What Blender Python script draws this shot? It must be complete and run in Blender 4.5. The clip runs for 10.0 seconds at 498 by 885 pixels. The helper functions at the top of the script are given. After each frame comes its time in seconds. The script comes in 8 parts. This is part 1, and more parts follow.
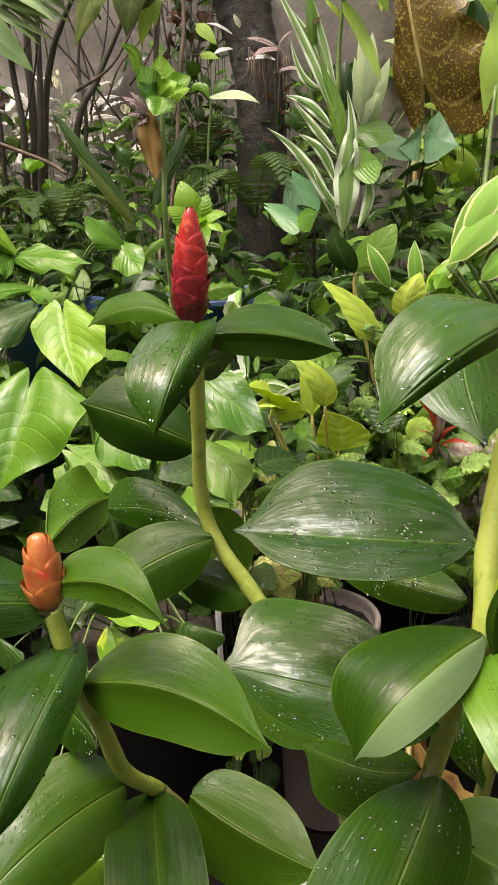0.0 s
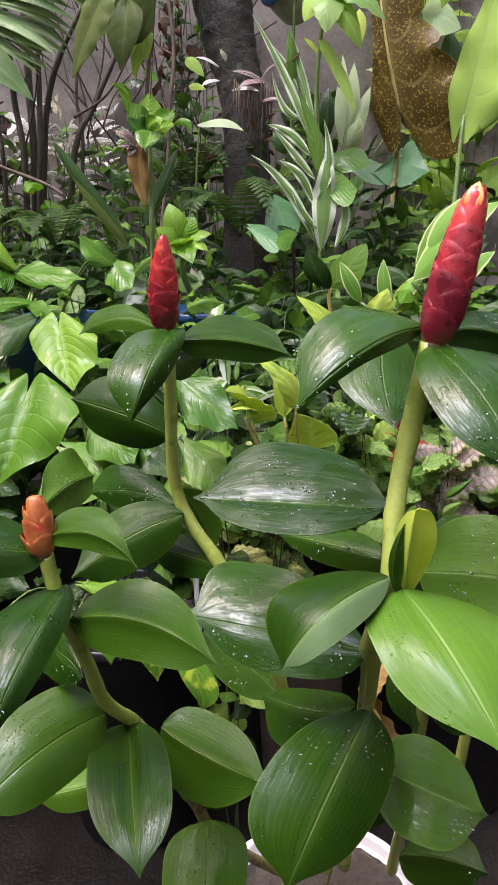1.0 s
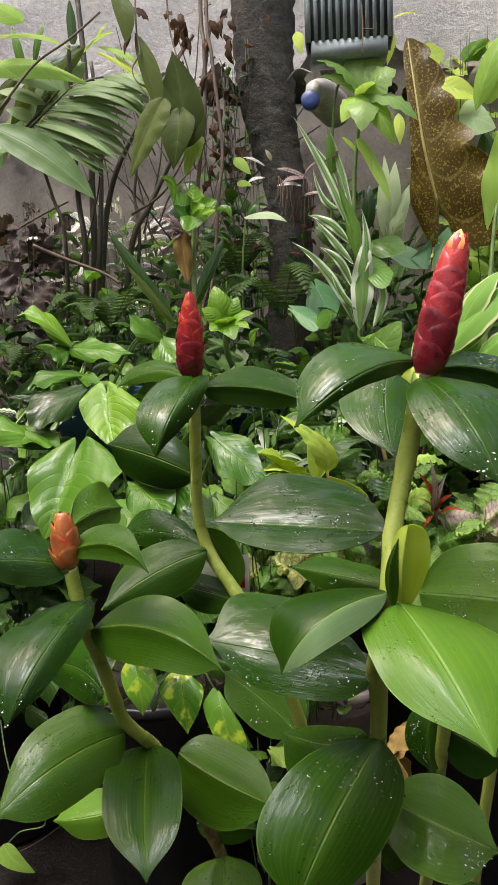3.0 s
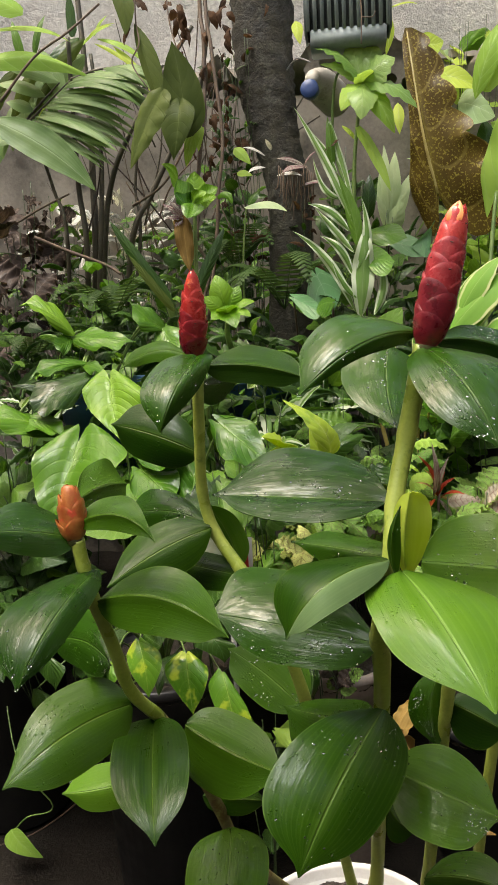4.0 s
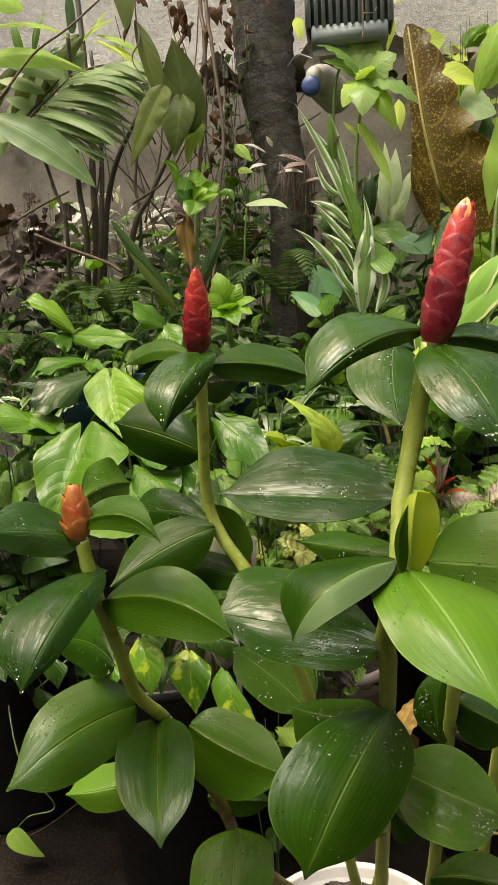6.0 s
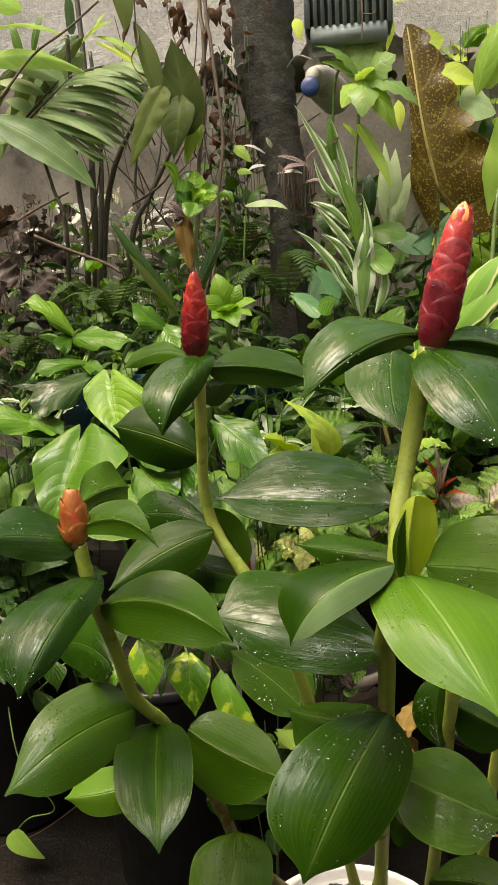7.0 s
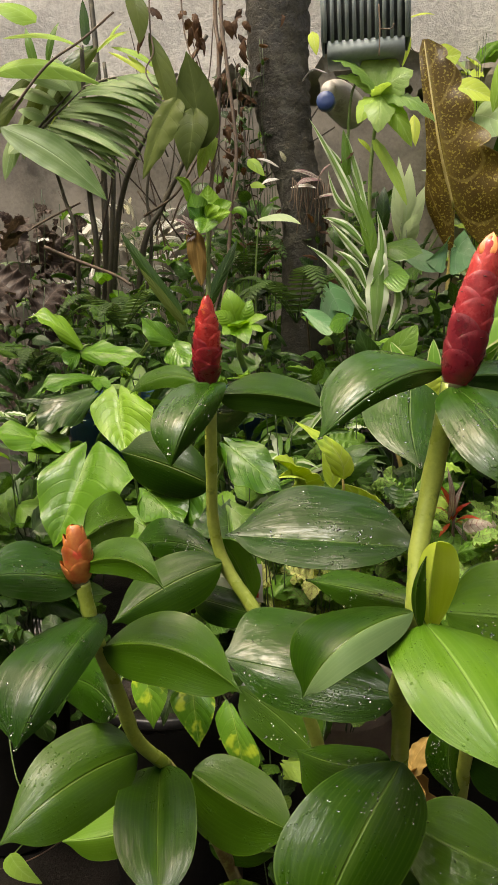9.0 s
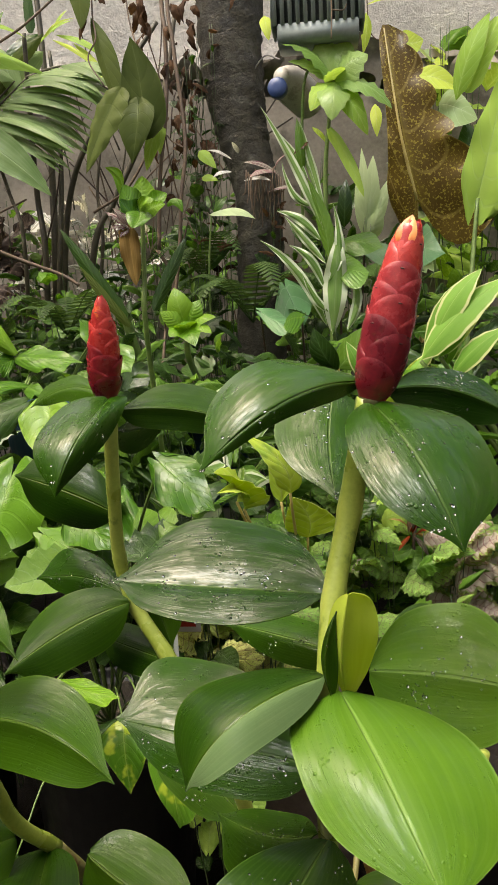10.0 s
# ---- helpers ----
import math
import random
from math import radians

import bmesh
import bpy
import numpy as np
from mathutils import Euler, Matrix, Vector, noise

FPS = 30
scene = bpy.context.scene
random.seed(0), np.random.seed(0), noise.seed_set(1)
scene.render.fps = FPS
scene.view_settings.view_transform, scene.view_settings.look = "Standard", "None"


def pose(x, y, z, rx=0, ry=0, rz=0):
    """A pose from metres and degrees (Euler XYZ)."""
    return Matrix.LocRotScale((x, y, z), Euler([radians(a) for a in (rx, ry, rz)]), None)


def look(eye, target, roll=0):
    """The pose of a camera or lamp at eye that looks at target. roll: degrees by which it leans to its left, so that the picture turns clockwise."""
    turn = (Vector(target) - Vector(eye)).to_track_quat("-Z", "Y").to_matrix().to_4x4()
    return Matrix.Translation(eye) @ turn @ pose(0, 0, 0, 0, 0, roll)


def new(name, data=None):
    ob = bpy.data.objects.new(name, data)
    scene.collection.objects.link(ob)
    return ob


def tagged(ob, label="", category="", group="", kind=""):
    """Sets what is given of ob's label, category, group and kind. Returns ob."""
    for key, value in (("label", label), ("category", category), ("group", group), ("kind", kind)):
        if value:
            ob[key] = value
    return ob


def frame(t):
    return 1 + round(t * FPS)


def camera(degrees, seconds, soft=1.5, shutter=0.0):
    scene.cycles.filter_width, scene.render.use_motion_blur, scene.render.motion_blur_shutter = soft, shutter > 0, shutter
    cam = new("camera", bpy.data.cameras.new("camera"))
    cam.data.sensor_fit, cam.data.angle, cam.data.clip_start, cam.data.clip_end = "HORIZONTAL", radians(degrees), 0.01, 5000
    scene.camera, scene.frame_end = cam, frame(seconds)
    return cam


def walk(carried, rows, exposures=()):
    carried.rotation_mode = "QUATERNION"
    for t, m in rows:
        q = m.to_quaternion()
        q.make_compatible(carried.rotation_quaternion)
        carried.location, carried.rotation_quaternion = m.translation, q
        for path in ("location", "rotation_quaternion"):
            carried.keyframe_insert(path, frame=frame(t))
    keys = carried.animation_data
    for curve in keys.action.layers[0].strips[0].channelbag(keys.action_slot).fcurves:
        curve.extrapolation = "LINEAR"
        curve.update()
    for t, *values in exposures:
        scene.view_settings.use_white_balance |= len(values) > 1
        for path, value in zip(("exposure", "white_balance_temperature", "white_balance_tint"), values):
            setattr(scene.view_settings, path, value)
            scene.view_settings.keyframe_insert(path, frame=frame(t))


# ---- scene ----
cam = camera(35.0, 10.0, soft=1.6)
PATH = [
    (0, (0.066, 0.061, 1.193), (-0.043, 1.938, 0.508), -2.40),
    (0.5, (0.088, 0.006, 1.203), (-0.014, 1.888, 0.535), -2.45),
    (1, (0.104, -0.058, 1.210), (0.002, 1.831, 0.559), -2.15),
    (1.5, (0.126, -0.095, 1.213), (-0.012, 1.814, 0.632), -1.76),
    (2, (0.115, -0.058, 1.186), (-0.090, 1.866, 0.678), -1.96),
    (2.5, (0.134, -0.079, 1.183), (-0.099, 1.857, 0.740), -2.22),
    (3, (0.145, -0.122, 1.171), (-0.096, 1.819, 0.757), -2.77),
    (4.5, (0.143, -0.136, 1.150), (-0.103, 1.803, 0.723), -3.30),
    (5, (0.139, -0.131, 1.149), (-0.105, 1.807, 0.721), -3.29),
    (5.5, (0.138, -0.131, 1.151), (-0.106, 1.808, 0.723), -3.29),
    (7, (0.141, -0.129, 1.157), (-0.105, 1.809, 0.728), -3.40),
    (7.5, (0.141, -0.129, 1.159), (-0.104, 1.809, 0.730), -3.29),
    (8, (0.142, -0.129, 1.162), (-0.100, 1.810, 0.733), -3.28),
    (8.5, (0.147, -0.127, 1.158), (-0.097, 1.811, 0.731), -3.29),
    (9, (0.133, -0.097, 1.173), (-0.129, 1.842, 0.765), -2.49),
    (9.5, (0.156, -0.083, 1.154), (-0.093, 1.861, 0.755), -2.61),
    (10, (0.186, 0.015, 1.168), (-0.033, 1.959, 0.754), -3.23),
]
walk(cam, [(t, look(eye, target, roll)) for t, eye, target, roll in PATH], exposures=((0, 1.50, 7700, 17), (0.5, 1.46, 7000, 16), (1, 1.35, 6500, 25), (1.5, 1.27, 6700, 16), (2, 1.15, 7500, 12), (2.5, 1.13, 7500, 12), (3, 1.12, 7000, 14), (4.3, 1.12, 8000, 7), (5, 1.12, 8400, 7), (9, 1.12, 8500, 9), (10, 1.17, 8000, 9)))

# ---- light: a bright, hazy day, soft light from above ----
world = bpy.data.worlds.new("world")
scene.world = world
world.use_nodes = True
wn = world.node_tree
sky = wn.nodes.new("ShaderNodeTexSky")
sky.sky_type = "NISHITA"
sky.sun_disc = False
sky.sun_elevation = radians(70)
sky.sun_rotation = radians(-92)
sky.dust_density = 8.0
sky.air_density = 1.0
background = wn.nodes["Background"]
wn.links.new(sky.outputs[0], background.inputs[0])
background.inputs[1].default_value = 0.15
sun = new("sun", bpy.data.lights.new("sun", "SUN"))
sun.data.energy, sun.data.angle, sun.data.color = 1.6, radians(30), (0.82, 0.92, 1.08)
sun.matrix_world = look((-0.80, -0.05, 4.2), (0, 0.8, 0.7))
GROUND = 0.0

# ---- materials ----
class Nodes:
    """Builds a node material."""

    def __init__(self, name):
        self.mat = bpy.data.materials.new(name)
        self.mat.use_nodes = True
        self.tree = self.mat.node_tree
        self.tree.nodes.clear()

    def add(self, kind, values=None, **settings):
        node = self.tree.nodes.new(kind)
        if "operation" in settings:
            node.operation = settings["operation"]
        if "interpolation_type" in settings:
            node.interpolation_type = settings["interpolation_type"]
        if "data_type" in settings:
            node.data_type = settings["data_type"]
        if "feature" in settings:
            node.feature = settings["feature"]
        for key, value in (values or {}).items():
            if isinstance(value, bpy.types.NodeSocket):
                self.tree.links.new(value, node.inputs[key])
            else:
                node.inputs[key].default_value = value
        return node

    def math(self, op, a, b=0.0, c=0.0):
        return self.add("ShaderNodeMath", {0: a, 1: b, 2: c}, operation=op).outputs[0]

    def ramp(self, value, low, high, out_low=0.0, out_high=1.0):
        return self.add("ShaderNodeMapRange", {0: value, 1: low, 2: high, 3: out_low, 4: out_high},
                        interpolation_type="SMOOTHSTEP").outputs[0]

    def mix(self, factor, a, b):
        node = self.add("ShaderNodeMix", {0: factor, 6: a, 7: b}, data_type="RGBA")
        return node.outputs[2]

    def noise(self, scale, detail=4.0, where=None, rough=0.55):
        values = {"Scale": scale, "Detail": detail, "Roughness": rough}
        if where is not None:
            values["Vector"] = where
        return self.add("ShaderNodeTexNoise", values).outputs[0]

    def bump(self, height, strength, distance):
        return self.add("ShaderNodeBump", {"Height": height, "Strength": strength, "Distance": distance}).outputs[0]

    def done(self, shader):
        out = self.add("ShaderNodeOutputMaterial")
        self.tree.links.new(shader, out.inputs[0])
        return self.mat


def rgb(c):
    return (c[0], c[1], c[2], 1.0)


def leaf_material(name, dark, light, vein, rough=0.3, veins="parallel", vein_gain=0.5, lines=14, wet=0.0, through_light=0.3,
                  edge=None, edge_at=0.75, blotch=None, blotch_scale=30.0, blotch_cut=0.6, stripe=None):
    """A leaf: veins follow its length (u) and breadth (v); grain and stains follow the object."""
    n = Nodes(name)
    uv = n.add("ShaderNodeUVMap").outputs[0]
    split = n.add("ShaderNodeSeparateXYZ", {0: uv})
    u, v = split.outputs[0], split.outputs[1]
    side = n.math("MULTIPLY_ADD", v, 2.0, -1.0)
    away = n.math("ABSOLUTE", side)
    coords = n.add("ShaderNodeTexCoord").outputs["Object"]
    info = n.add("ShaderNodeObjectInfo").outputs["Random"]
    shift = n.add("ShaderNodeVectorMath", {0: coords, 1: n.add("ShaderNodeCombineXYZ", {0: info, 1: n.math("MULTIPLY", info, 7.0), 2: info}).outputs[0]},
                  operation="ADD").outputs[0]
    big = n.noise(9.0, 3.0, shift)
    fine = n.noise(140.0, 5.0, shift)
    rib = n.ramp(away, 0.006, 0.034, 1.0, 0.0)
    if veins == "parallel":
        wave = n.math("SINE", n.math("MULTIPLY", n.math("POWER", away, 0.85), 3.1416 * lines * 2))
        line = n.ramp(wave, 0.3, 1.0)
    else:
        wave = n.math("SINE", n.math("MULTIPLY", n.math("SUBTRACT", u, n.math("MULTIPLY", n.math("POWER", away, 1.3), 0.22)), 3.1416 * lines * 2))
        line = n.ramp(wave, 1.0 - 0.14 * (lines / 7.0) ** 2, 1.0)
    tone = n.math("ADD", n.math("MULTIPLY", big, 0.7), n.math("MULTIPLY", info, 0.5))
    bands = n.noise(1.0, 3.0, n.add("ShaderNodeCombineXYZ", {0: n.math("MULTIPLY", u, 1.6), 1: n.math("MULTIPLY", side, 8.0), 2: n.math("MULTIPLY", info, 13.0)}).outputs[0])
    tone = n.math("ADD", tone, n.math("MULTIPLY", n.math("SUBTRACT", bands, 0.5), 0.34 if veins == "parallel" else 0.25))
    colour = n.mix(n.ramp(tone, 0.32, 0.82), rgb(dark), rgb(light))
    colour = n.mix(n.ramp(away, 0.0, 0.22, 0.35, 0.0), colour, rgb([0.5 * a + 0.5 * b for a, b in zip(light, vein)]))
    if stripe:
        band = n.noise(1.0, 2.0, n.add("ShaderNodeCombineXYZ", {0: n.math("MULTIPLY", u, 1.2), 1: n.math("MULTIPLY", side, 5.0), 2: n.math("MULTIPLY", info, 20.0)}).outputs[0])
        colour = n.mix(n.ramp(band, 0.46, 0.54), colour, rgb(stripe))
    if blotch:
        spots = n.noise(blotch_scale, 3.0, shift)
        colour = n.mix(n.ramp(spots, blotch_cut, blotch_cut + 0.07), colour, rgb(blotch))
    if edge:
        rim = n.math("ADD", away, n.math("MULTIPLY", n.math("SUBTRACT", big, 0.5), 0.5))
        colour = n.mix(n.ramp(rim, edge_at, edge_at + 0.08), colour, rgb(edge))
    colour = n.mix(n.math("MULTIPLY", line, vein_gain * (0.35 if veins == "parallel" else 1.0)), colour, rgb(vein))
    colour = n.mix(n.math("MULTIPLY", rib, 0.5), colour, rgb(vein))
    colour = n.mix(n.ramp(away, 0.965, 0.99, 0.0, 0.4), colour, rgb(vein))
    colour = n.mix(n.ramp(fine, 0.62, 0.8, 0.0, 0.25), colour, rgb([c * 0.55 for c in dark]))
    height = n.math("ADD", n.math("MULTIPLY", line, -0.03 if veins == "parallel" else -0.35), n.math("MULTIPLY", rib, -1.0))
    height = n.math("ADD", height, n.math("MULTIPLY", fine, 0.25))
    gloss = n.ramp(n.noise(28.0, 4.0, shift), 0.35, 0.7, rough * 1.0, rough * 1.5)
    dimple = n.noise(75.0, 2.0, shift)
    height = n.math("ADD", height, n.math("MULTIPLY", dimple, 0.24 + 0.1 * wet))
    if veins != "parallel":
        height = n.math("ADD", height, n.math("MULTIPLY", n.math("MULTIPLY", wave, -0.42), n.ramp(n.noise(22.0, 3.0, shift), 0.38, 0.66, 0.05, 1.0)))
    if veins == "parallel":
        pleats = n.noise(1.0, 3.0, n.add("ShaderNodeCombineXYZ", {0: n.math("MULTIPLY", u, 2.5), 1: n.math("MULTIPLY", side, 30.0), 2: n.math("MULTIPLY", info, 17.0)}).outputs[0], 0.6)
        height = n.math("ADD", height, n.math("MULTIPLY", pleats, 0.07))
    if wet:
        film = n.noise(30.0, 4.0, shift, 0.65)
        cells = n.add("ShaderNodeTexVoronoi", {"Vector": shift, "Scale": 230.0}, feature="F1").outputs[0]
        beads = n.math("MULTIPLY", n.ramp(cells, 0.10, 0.30, 1.0, 0.0), n.ramp(film, 0.54, 0.62))
        flow = n.noise(1.0, 4.0, n.add("ShaderNodeCombineXYZ", {0: n.math("MULTIPLY", u, 9.0), 1: n.math("MULTIPLY", side, 26.0), 2: n.math("MULTIPLY", info, 31.0)}).outputs[0], 0.65)
        runs = n.math("MULTIPLY", n.ramp(flow, 0.54, 0.64), n.ramp(film, 0.46, 0.6))
        height = n.math("ADD", height, n.math("MULTIPLY", beads, 1.3 * wet))
        height = n.math("ADD", height, n.math("MULTIPLY", runs, 0.3 * wet))
        gloss = n.math("MULTIPLY", gloss, n.ramp(n.math("ADD", runs, beads), 0.2, 0.7, 1.0, 0.55))
        gloss = n.math("MULTIPLY", gloss, n.ramp(film, 0.60 - 0.12 * wet, 0.72 - 0.12 * wet, 1.0, 0.62))
    streak = n.noise(1.0, 4.0, n.add("ShaderNodeCombineXYZ", {0: n.math("MULTIPLY", u, 5.0), 1: n.math("MULTIPLY", side, 9.0), 2: n.math("MULTIPLY", info, 41.0)}).outputs[0], 0.7)
    wetness = n.math("ADD", n.math("MULTIPLY", streak, 0.6), n.math("MULTIPLY", n.noise(38.0, 5.0, shift, 0.7), 0.4))
    normal = n.bump(height, 0.65, 0.0012)
    ripple = n.noise(1.0, 3.0, n.add("ShaderNodeCombineXYZ", {0: n.math("MULTIPLY", u, 3.0), 1: n.math("MULTIPLY", side, 22.0 if veins == "parallel" else 9.0), 2: n.math("MULTIPLY", info, 23.0)}).outputs[0], 0.6)
    skin = n.math("ADD", n.math("MULTIPLY", ripple, 0.5), n.math("MULTIPLY", n.noise(46.0, 4.0, shift, 0.6), 0.75))
    skin = n.math("ADD", skin, n.math("MULTIPLY", height, 0.3))
    film_normal = n.bump(skin, 0.55, 0.0016)
    body = n.add("ShaderNodeBsdfPrincipled", {"Base Color": colour, "Roughness": n.math("ADD", gloss, 0.12), "Normal": normal, "IOR": 1.42, "Specular IOR Level": 0.17,
                                              "Coat Weight": n.ramp(wetness, 0.44, 0.60, 0.05 + 0.06 * wet, 0.16 + 0.95 * wet), "Coat Roughness": n.ramp(wetness, 0.42, 0.60, 0.22, 0.09), "Coat Normal": film_normal})
    glow = n.add("ShaderNodeBsdfTranslucent", {"Color": n.mix(0.4, colour, rgb((light[0] * 1.6, light[1] * 1.5, light[2] * 0.5))), "Normal": normal})
    shader = n.add("ShaderNodeMixShader", {0: through_light, 1: body.outputs[0], 2: glow.outputs[0]})
    return n.done(shader.outputs[0])


def plain_material(name, dark, light, rough=0.5, scale=20.0, grain=120.0, bump=0.3, depth=0.002, metal=0.0, stain=None, stain_scale=5.0, stain_cut=0.55, coat=0.0, shine=0.5):
    """A surface with tone, grain and stains at two sizes."""
    n = Nodes(name)
    coords = n.add("ShaderNodeTexCoord").outputs["Object"]
    big, fine = n.noise(scale, 5.0, coords), n.noise(grain, 6.0, coords, 0.65)
    colour = n.mix(n.ramp(n.math("ADD", n.math("MULTIPLY", big, 0.65), n.math("MULTIPLY", fine, 0.35)), 0.3, 0.7), rgb(dark), rgb(light))
    if stain:
        colour = n.mix(n.ramp(n.noise(stain_scale, 6.0, coords, 0.65), stain_cut, stain_cut + 0.12, 0.0, 0.85), colour, rgb(stain))
    height = n.math("ADD", n.math("MULTIPLY", big, 0.6), n.math("MULTIPLY", fine, 0.5))
    gloss = n.ramp(big, 0.3, 0.7, rough * 0.7, min(1.0, rough * 1.25))
    body = n.add("ShaderNodeBsdfPrincipled", {"Base Color": colour, "Roughness": gloss, "Metallic": metal, "Specular IOR Level": shine, "Normal": n.bump(height, bump, depth),
                                              "Coat Weight": coat, "Coat Roughness": 0.15})
    return n.done(body.outputs[0])


GINGER = leaf_material("ginger leaf", (0.010, 0.040, 0.002), (0.031, 0.088, 0.004), (0.095, 0.17, 0.02), rough=0.22, vein_gain=0.2, lines=11, wet=0.4, through_light=0.27)
GINGER_WET = leaf_material("wet ginger leaf", (0.009, 0.040, 0.002), (0.022, 0.076, 0.004), (0.065, 0.13, 0.022), rough=0.18, vein_gain=0.12, lines=9, wet=0.8, through_light=0.25)
GINGER_YOUNG = leaf_material("young ginger leaf", (0.054, 0.155, 0.009), (0.104, 0.236, 0.016), (0.25, 0.42, 0.10), rough=0.26, vein_gain=0.15, lines=9, wet=0.4, through_light=0.38)
GINGER_MID = leaf_material("fresh ginger leaf", (0.020, 0.070, 0.003), (0.050, 0.130, 0.006), (0.15, 0.26, 0.05), rough=0.24, vein_gain=0.22, lines=11, wet=0.55, through_light=0.28)
GINGER_UNDER = leaf_material("ginger leaf underside", (0.085, 0.15, 0.058), (0.135, 0.21, 0.085), (0.18, 0.27, 0.11), rough=0.55, vein_gain=0.2, lines=9, through_light=0.25)
GINGER_LIME = leaf_material("unfurling lime leaf", (0.35, 0.46, 0.05), (0.47, 0.58, 0.09), (0.5, 0.62, 0.12), rough=0.4, vein_gain=0.2, lines=8, through_light=0.5)
STEM = plain_material("ginger stem", (0.22, 0.29, 0.045), (0.35, 0.42, 0.085), rough=0.36, scale=30, grain=300, bump=0.15, stain=(0.12, 0.19, 0.03), stain_scale=45, stain_cut=0.6)
STEM_OLD = plain_material("old ginger stem", (0.16, 0.14, 0.05), (0.28, 0.26, 0.09), rough=0.5, scale=60, grain=300, bump=0.3, stain=(0.14, 0.07, 0.03), stain_scale=60, stain_cut=0.5)
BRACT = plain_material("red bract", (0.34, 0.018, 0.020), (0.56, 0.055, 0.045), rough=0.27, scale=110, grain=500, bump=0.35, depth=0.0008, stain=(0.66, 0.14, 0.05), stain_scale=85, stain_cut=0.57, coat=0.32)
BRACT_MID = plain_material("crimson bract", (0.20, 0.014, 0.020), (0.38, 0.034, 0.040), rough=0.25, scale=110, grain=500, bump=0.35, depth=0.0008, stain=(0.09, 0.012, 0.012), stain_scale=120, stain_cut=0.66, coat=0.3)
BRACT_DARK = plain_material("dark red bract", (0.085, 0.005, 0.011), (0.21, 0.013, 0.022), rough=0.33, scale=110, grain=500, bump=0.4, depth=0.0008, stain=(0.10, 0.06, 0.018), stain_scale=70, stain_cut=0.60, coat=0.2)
BRACT_ORANGE = plain_material("orange bract", (0.28, 0.05, 0.016), (0.42, 0.16, 0.038), rough=0.4, scale=90, grain=400, bump=0.5, depth=0.001, stain=(0.50, 0.05, 0.03), stain_scale=70, stain_cut=0.56)
CALLUS = plain_material("dark callus", (0.03, 0.006, 0.005), (0.07, 0.014, 0.010), rough=0.4, scale=200, bump=0.2)
CALYX = plain_material("brownish green calyx", (0.035, 0.035, 0.010), (0.085, 0.085, 0.022), rough=0.45, scale=90, grain=400, bump=0.3)
PETAL = plain_material("orange petal", (0.62, 0.13, 0.05), (0.80, 0.33, 0.09), rough=0.4, scale=90, bump=0.1)
WALL = plain_material("rough cement wall", (0.62, 0.575, 0.52), (0.90, 0.86, 0.79), rough=0.9, scale=48.0, grain=170, bump=1.0, depth=0.02, stain=(0.36, 0.32, 0.265), stain_scale=3.2, stain_cut=0.60)
# darker, smoother render for the lower band and the side walls
WALL_DARK = plain_material("dark cement render", (0.16, 0.137, 0.108), (0.31, 0.275, 0.225), rough=0.85, scale=5.0, grain=70, bump=0.5, depth=0.005, stain=(0.065, 0.056, 0.042), stain_scale=3.0, stain_cut=0.5)
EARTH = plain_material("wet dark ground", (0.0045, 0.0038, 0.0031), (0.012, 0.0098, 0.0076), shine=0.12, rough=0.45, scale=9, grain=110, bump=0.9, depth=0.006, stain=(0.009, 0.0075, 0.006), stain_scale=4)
SOIL = plain_material("potting soil", (0.02, 0.015, 0.011), (0.07, 0.055, 0.04), rough=0.85, scale=60, grain=260, bump=1.0, depth=0.006)
WHITE_PLASTIC = plain_material("white plastic", (0.62, 0.62, 0.60), (0.76, 0.76, 0.75), rough=0.35, scale=20, grain=200, bump=0.06, stain=(0.42, 0.40, 0.36), stain_scale=12, stain_cut=0.62)
BLACK_PLASTIC = plain_material("black plastic", (0.012, 0.012, 0.013), (0.03, 0.029, 0.03), rough=0.42, scale=15, grain=150, bump=0.15, stain=(0.06, 0.055, 0.05), stain_scale=14, stain_cut=0.66)
BLUE_PLASTIC = plain_material("blue plastic", (0.02, 0.06, 0.16), (0.03, 0.10, 0.24), rough=0.4, scale=20, grain=150, bump=0.08, stain=(0.08, 0.10, 0.12), stain_scale=14, stain_cut=0.64)
BARK = plain_material("dark mossy bark", (0.014, 0.013, 0.008), (0.046, 0.042, 0.028), rough=0.9, scale=26, grain=95, bump=1.0, depth=0.016, stain=(0.085, 0.082, 0.062), stain_scale=8, stain_cut=0.56)
SYNGONIUM = leaf_material("arrowhead leaf", (0.032, 0.115, 0.007), (0.080, 0.205, 0.014), (0.18, 0.34, 0.05), rough=0.19, veins="pinnate", vein_gain=0.13, lines=8, wet=0.75, through_light=0.35)
SYNGONIUM_PALE = leaf_material("pale arrowhead leaf", (0.082, 0.215, 0.012), (0.165, 0.330, 0.026), (0.28, 0.45, 0.08), rough=0.24, veins="pinnate", vein_gain=0.13, lines=9, wet=0.6, through_light=0.4)
PALE_GREEN = leaf_material("pale wavy leaf", (0.15, 0.29, 0.06), (0.29, 0.44, 0.13), (0.38, 0.52, 0.2), rough=0.3, veins="pinnate", vein_gain=0.2, lines=7, wet=0.7, through_light=0.42)
DARK_LEAF = leaf_material("dark garden leaf", (0.011, 0.036, 0.004), (0.036, 0.094, 0.011), (0.08, 0.16, 0.05), rough=0.3, veins="pinnate", vein_gain=0.25, lines=7, wet=0.9, through_light=0.28)
MID_LEAF = leaf_material("garden leaf", (0.042, 0.118, 0.010), (0.105, 0.220, 0.024), (0.2, 0.36, 0.10), rough=0.38, veins="pinnate", vein_gain=0.3, lines=6, wet=0.6, through_light=0.35)
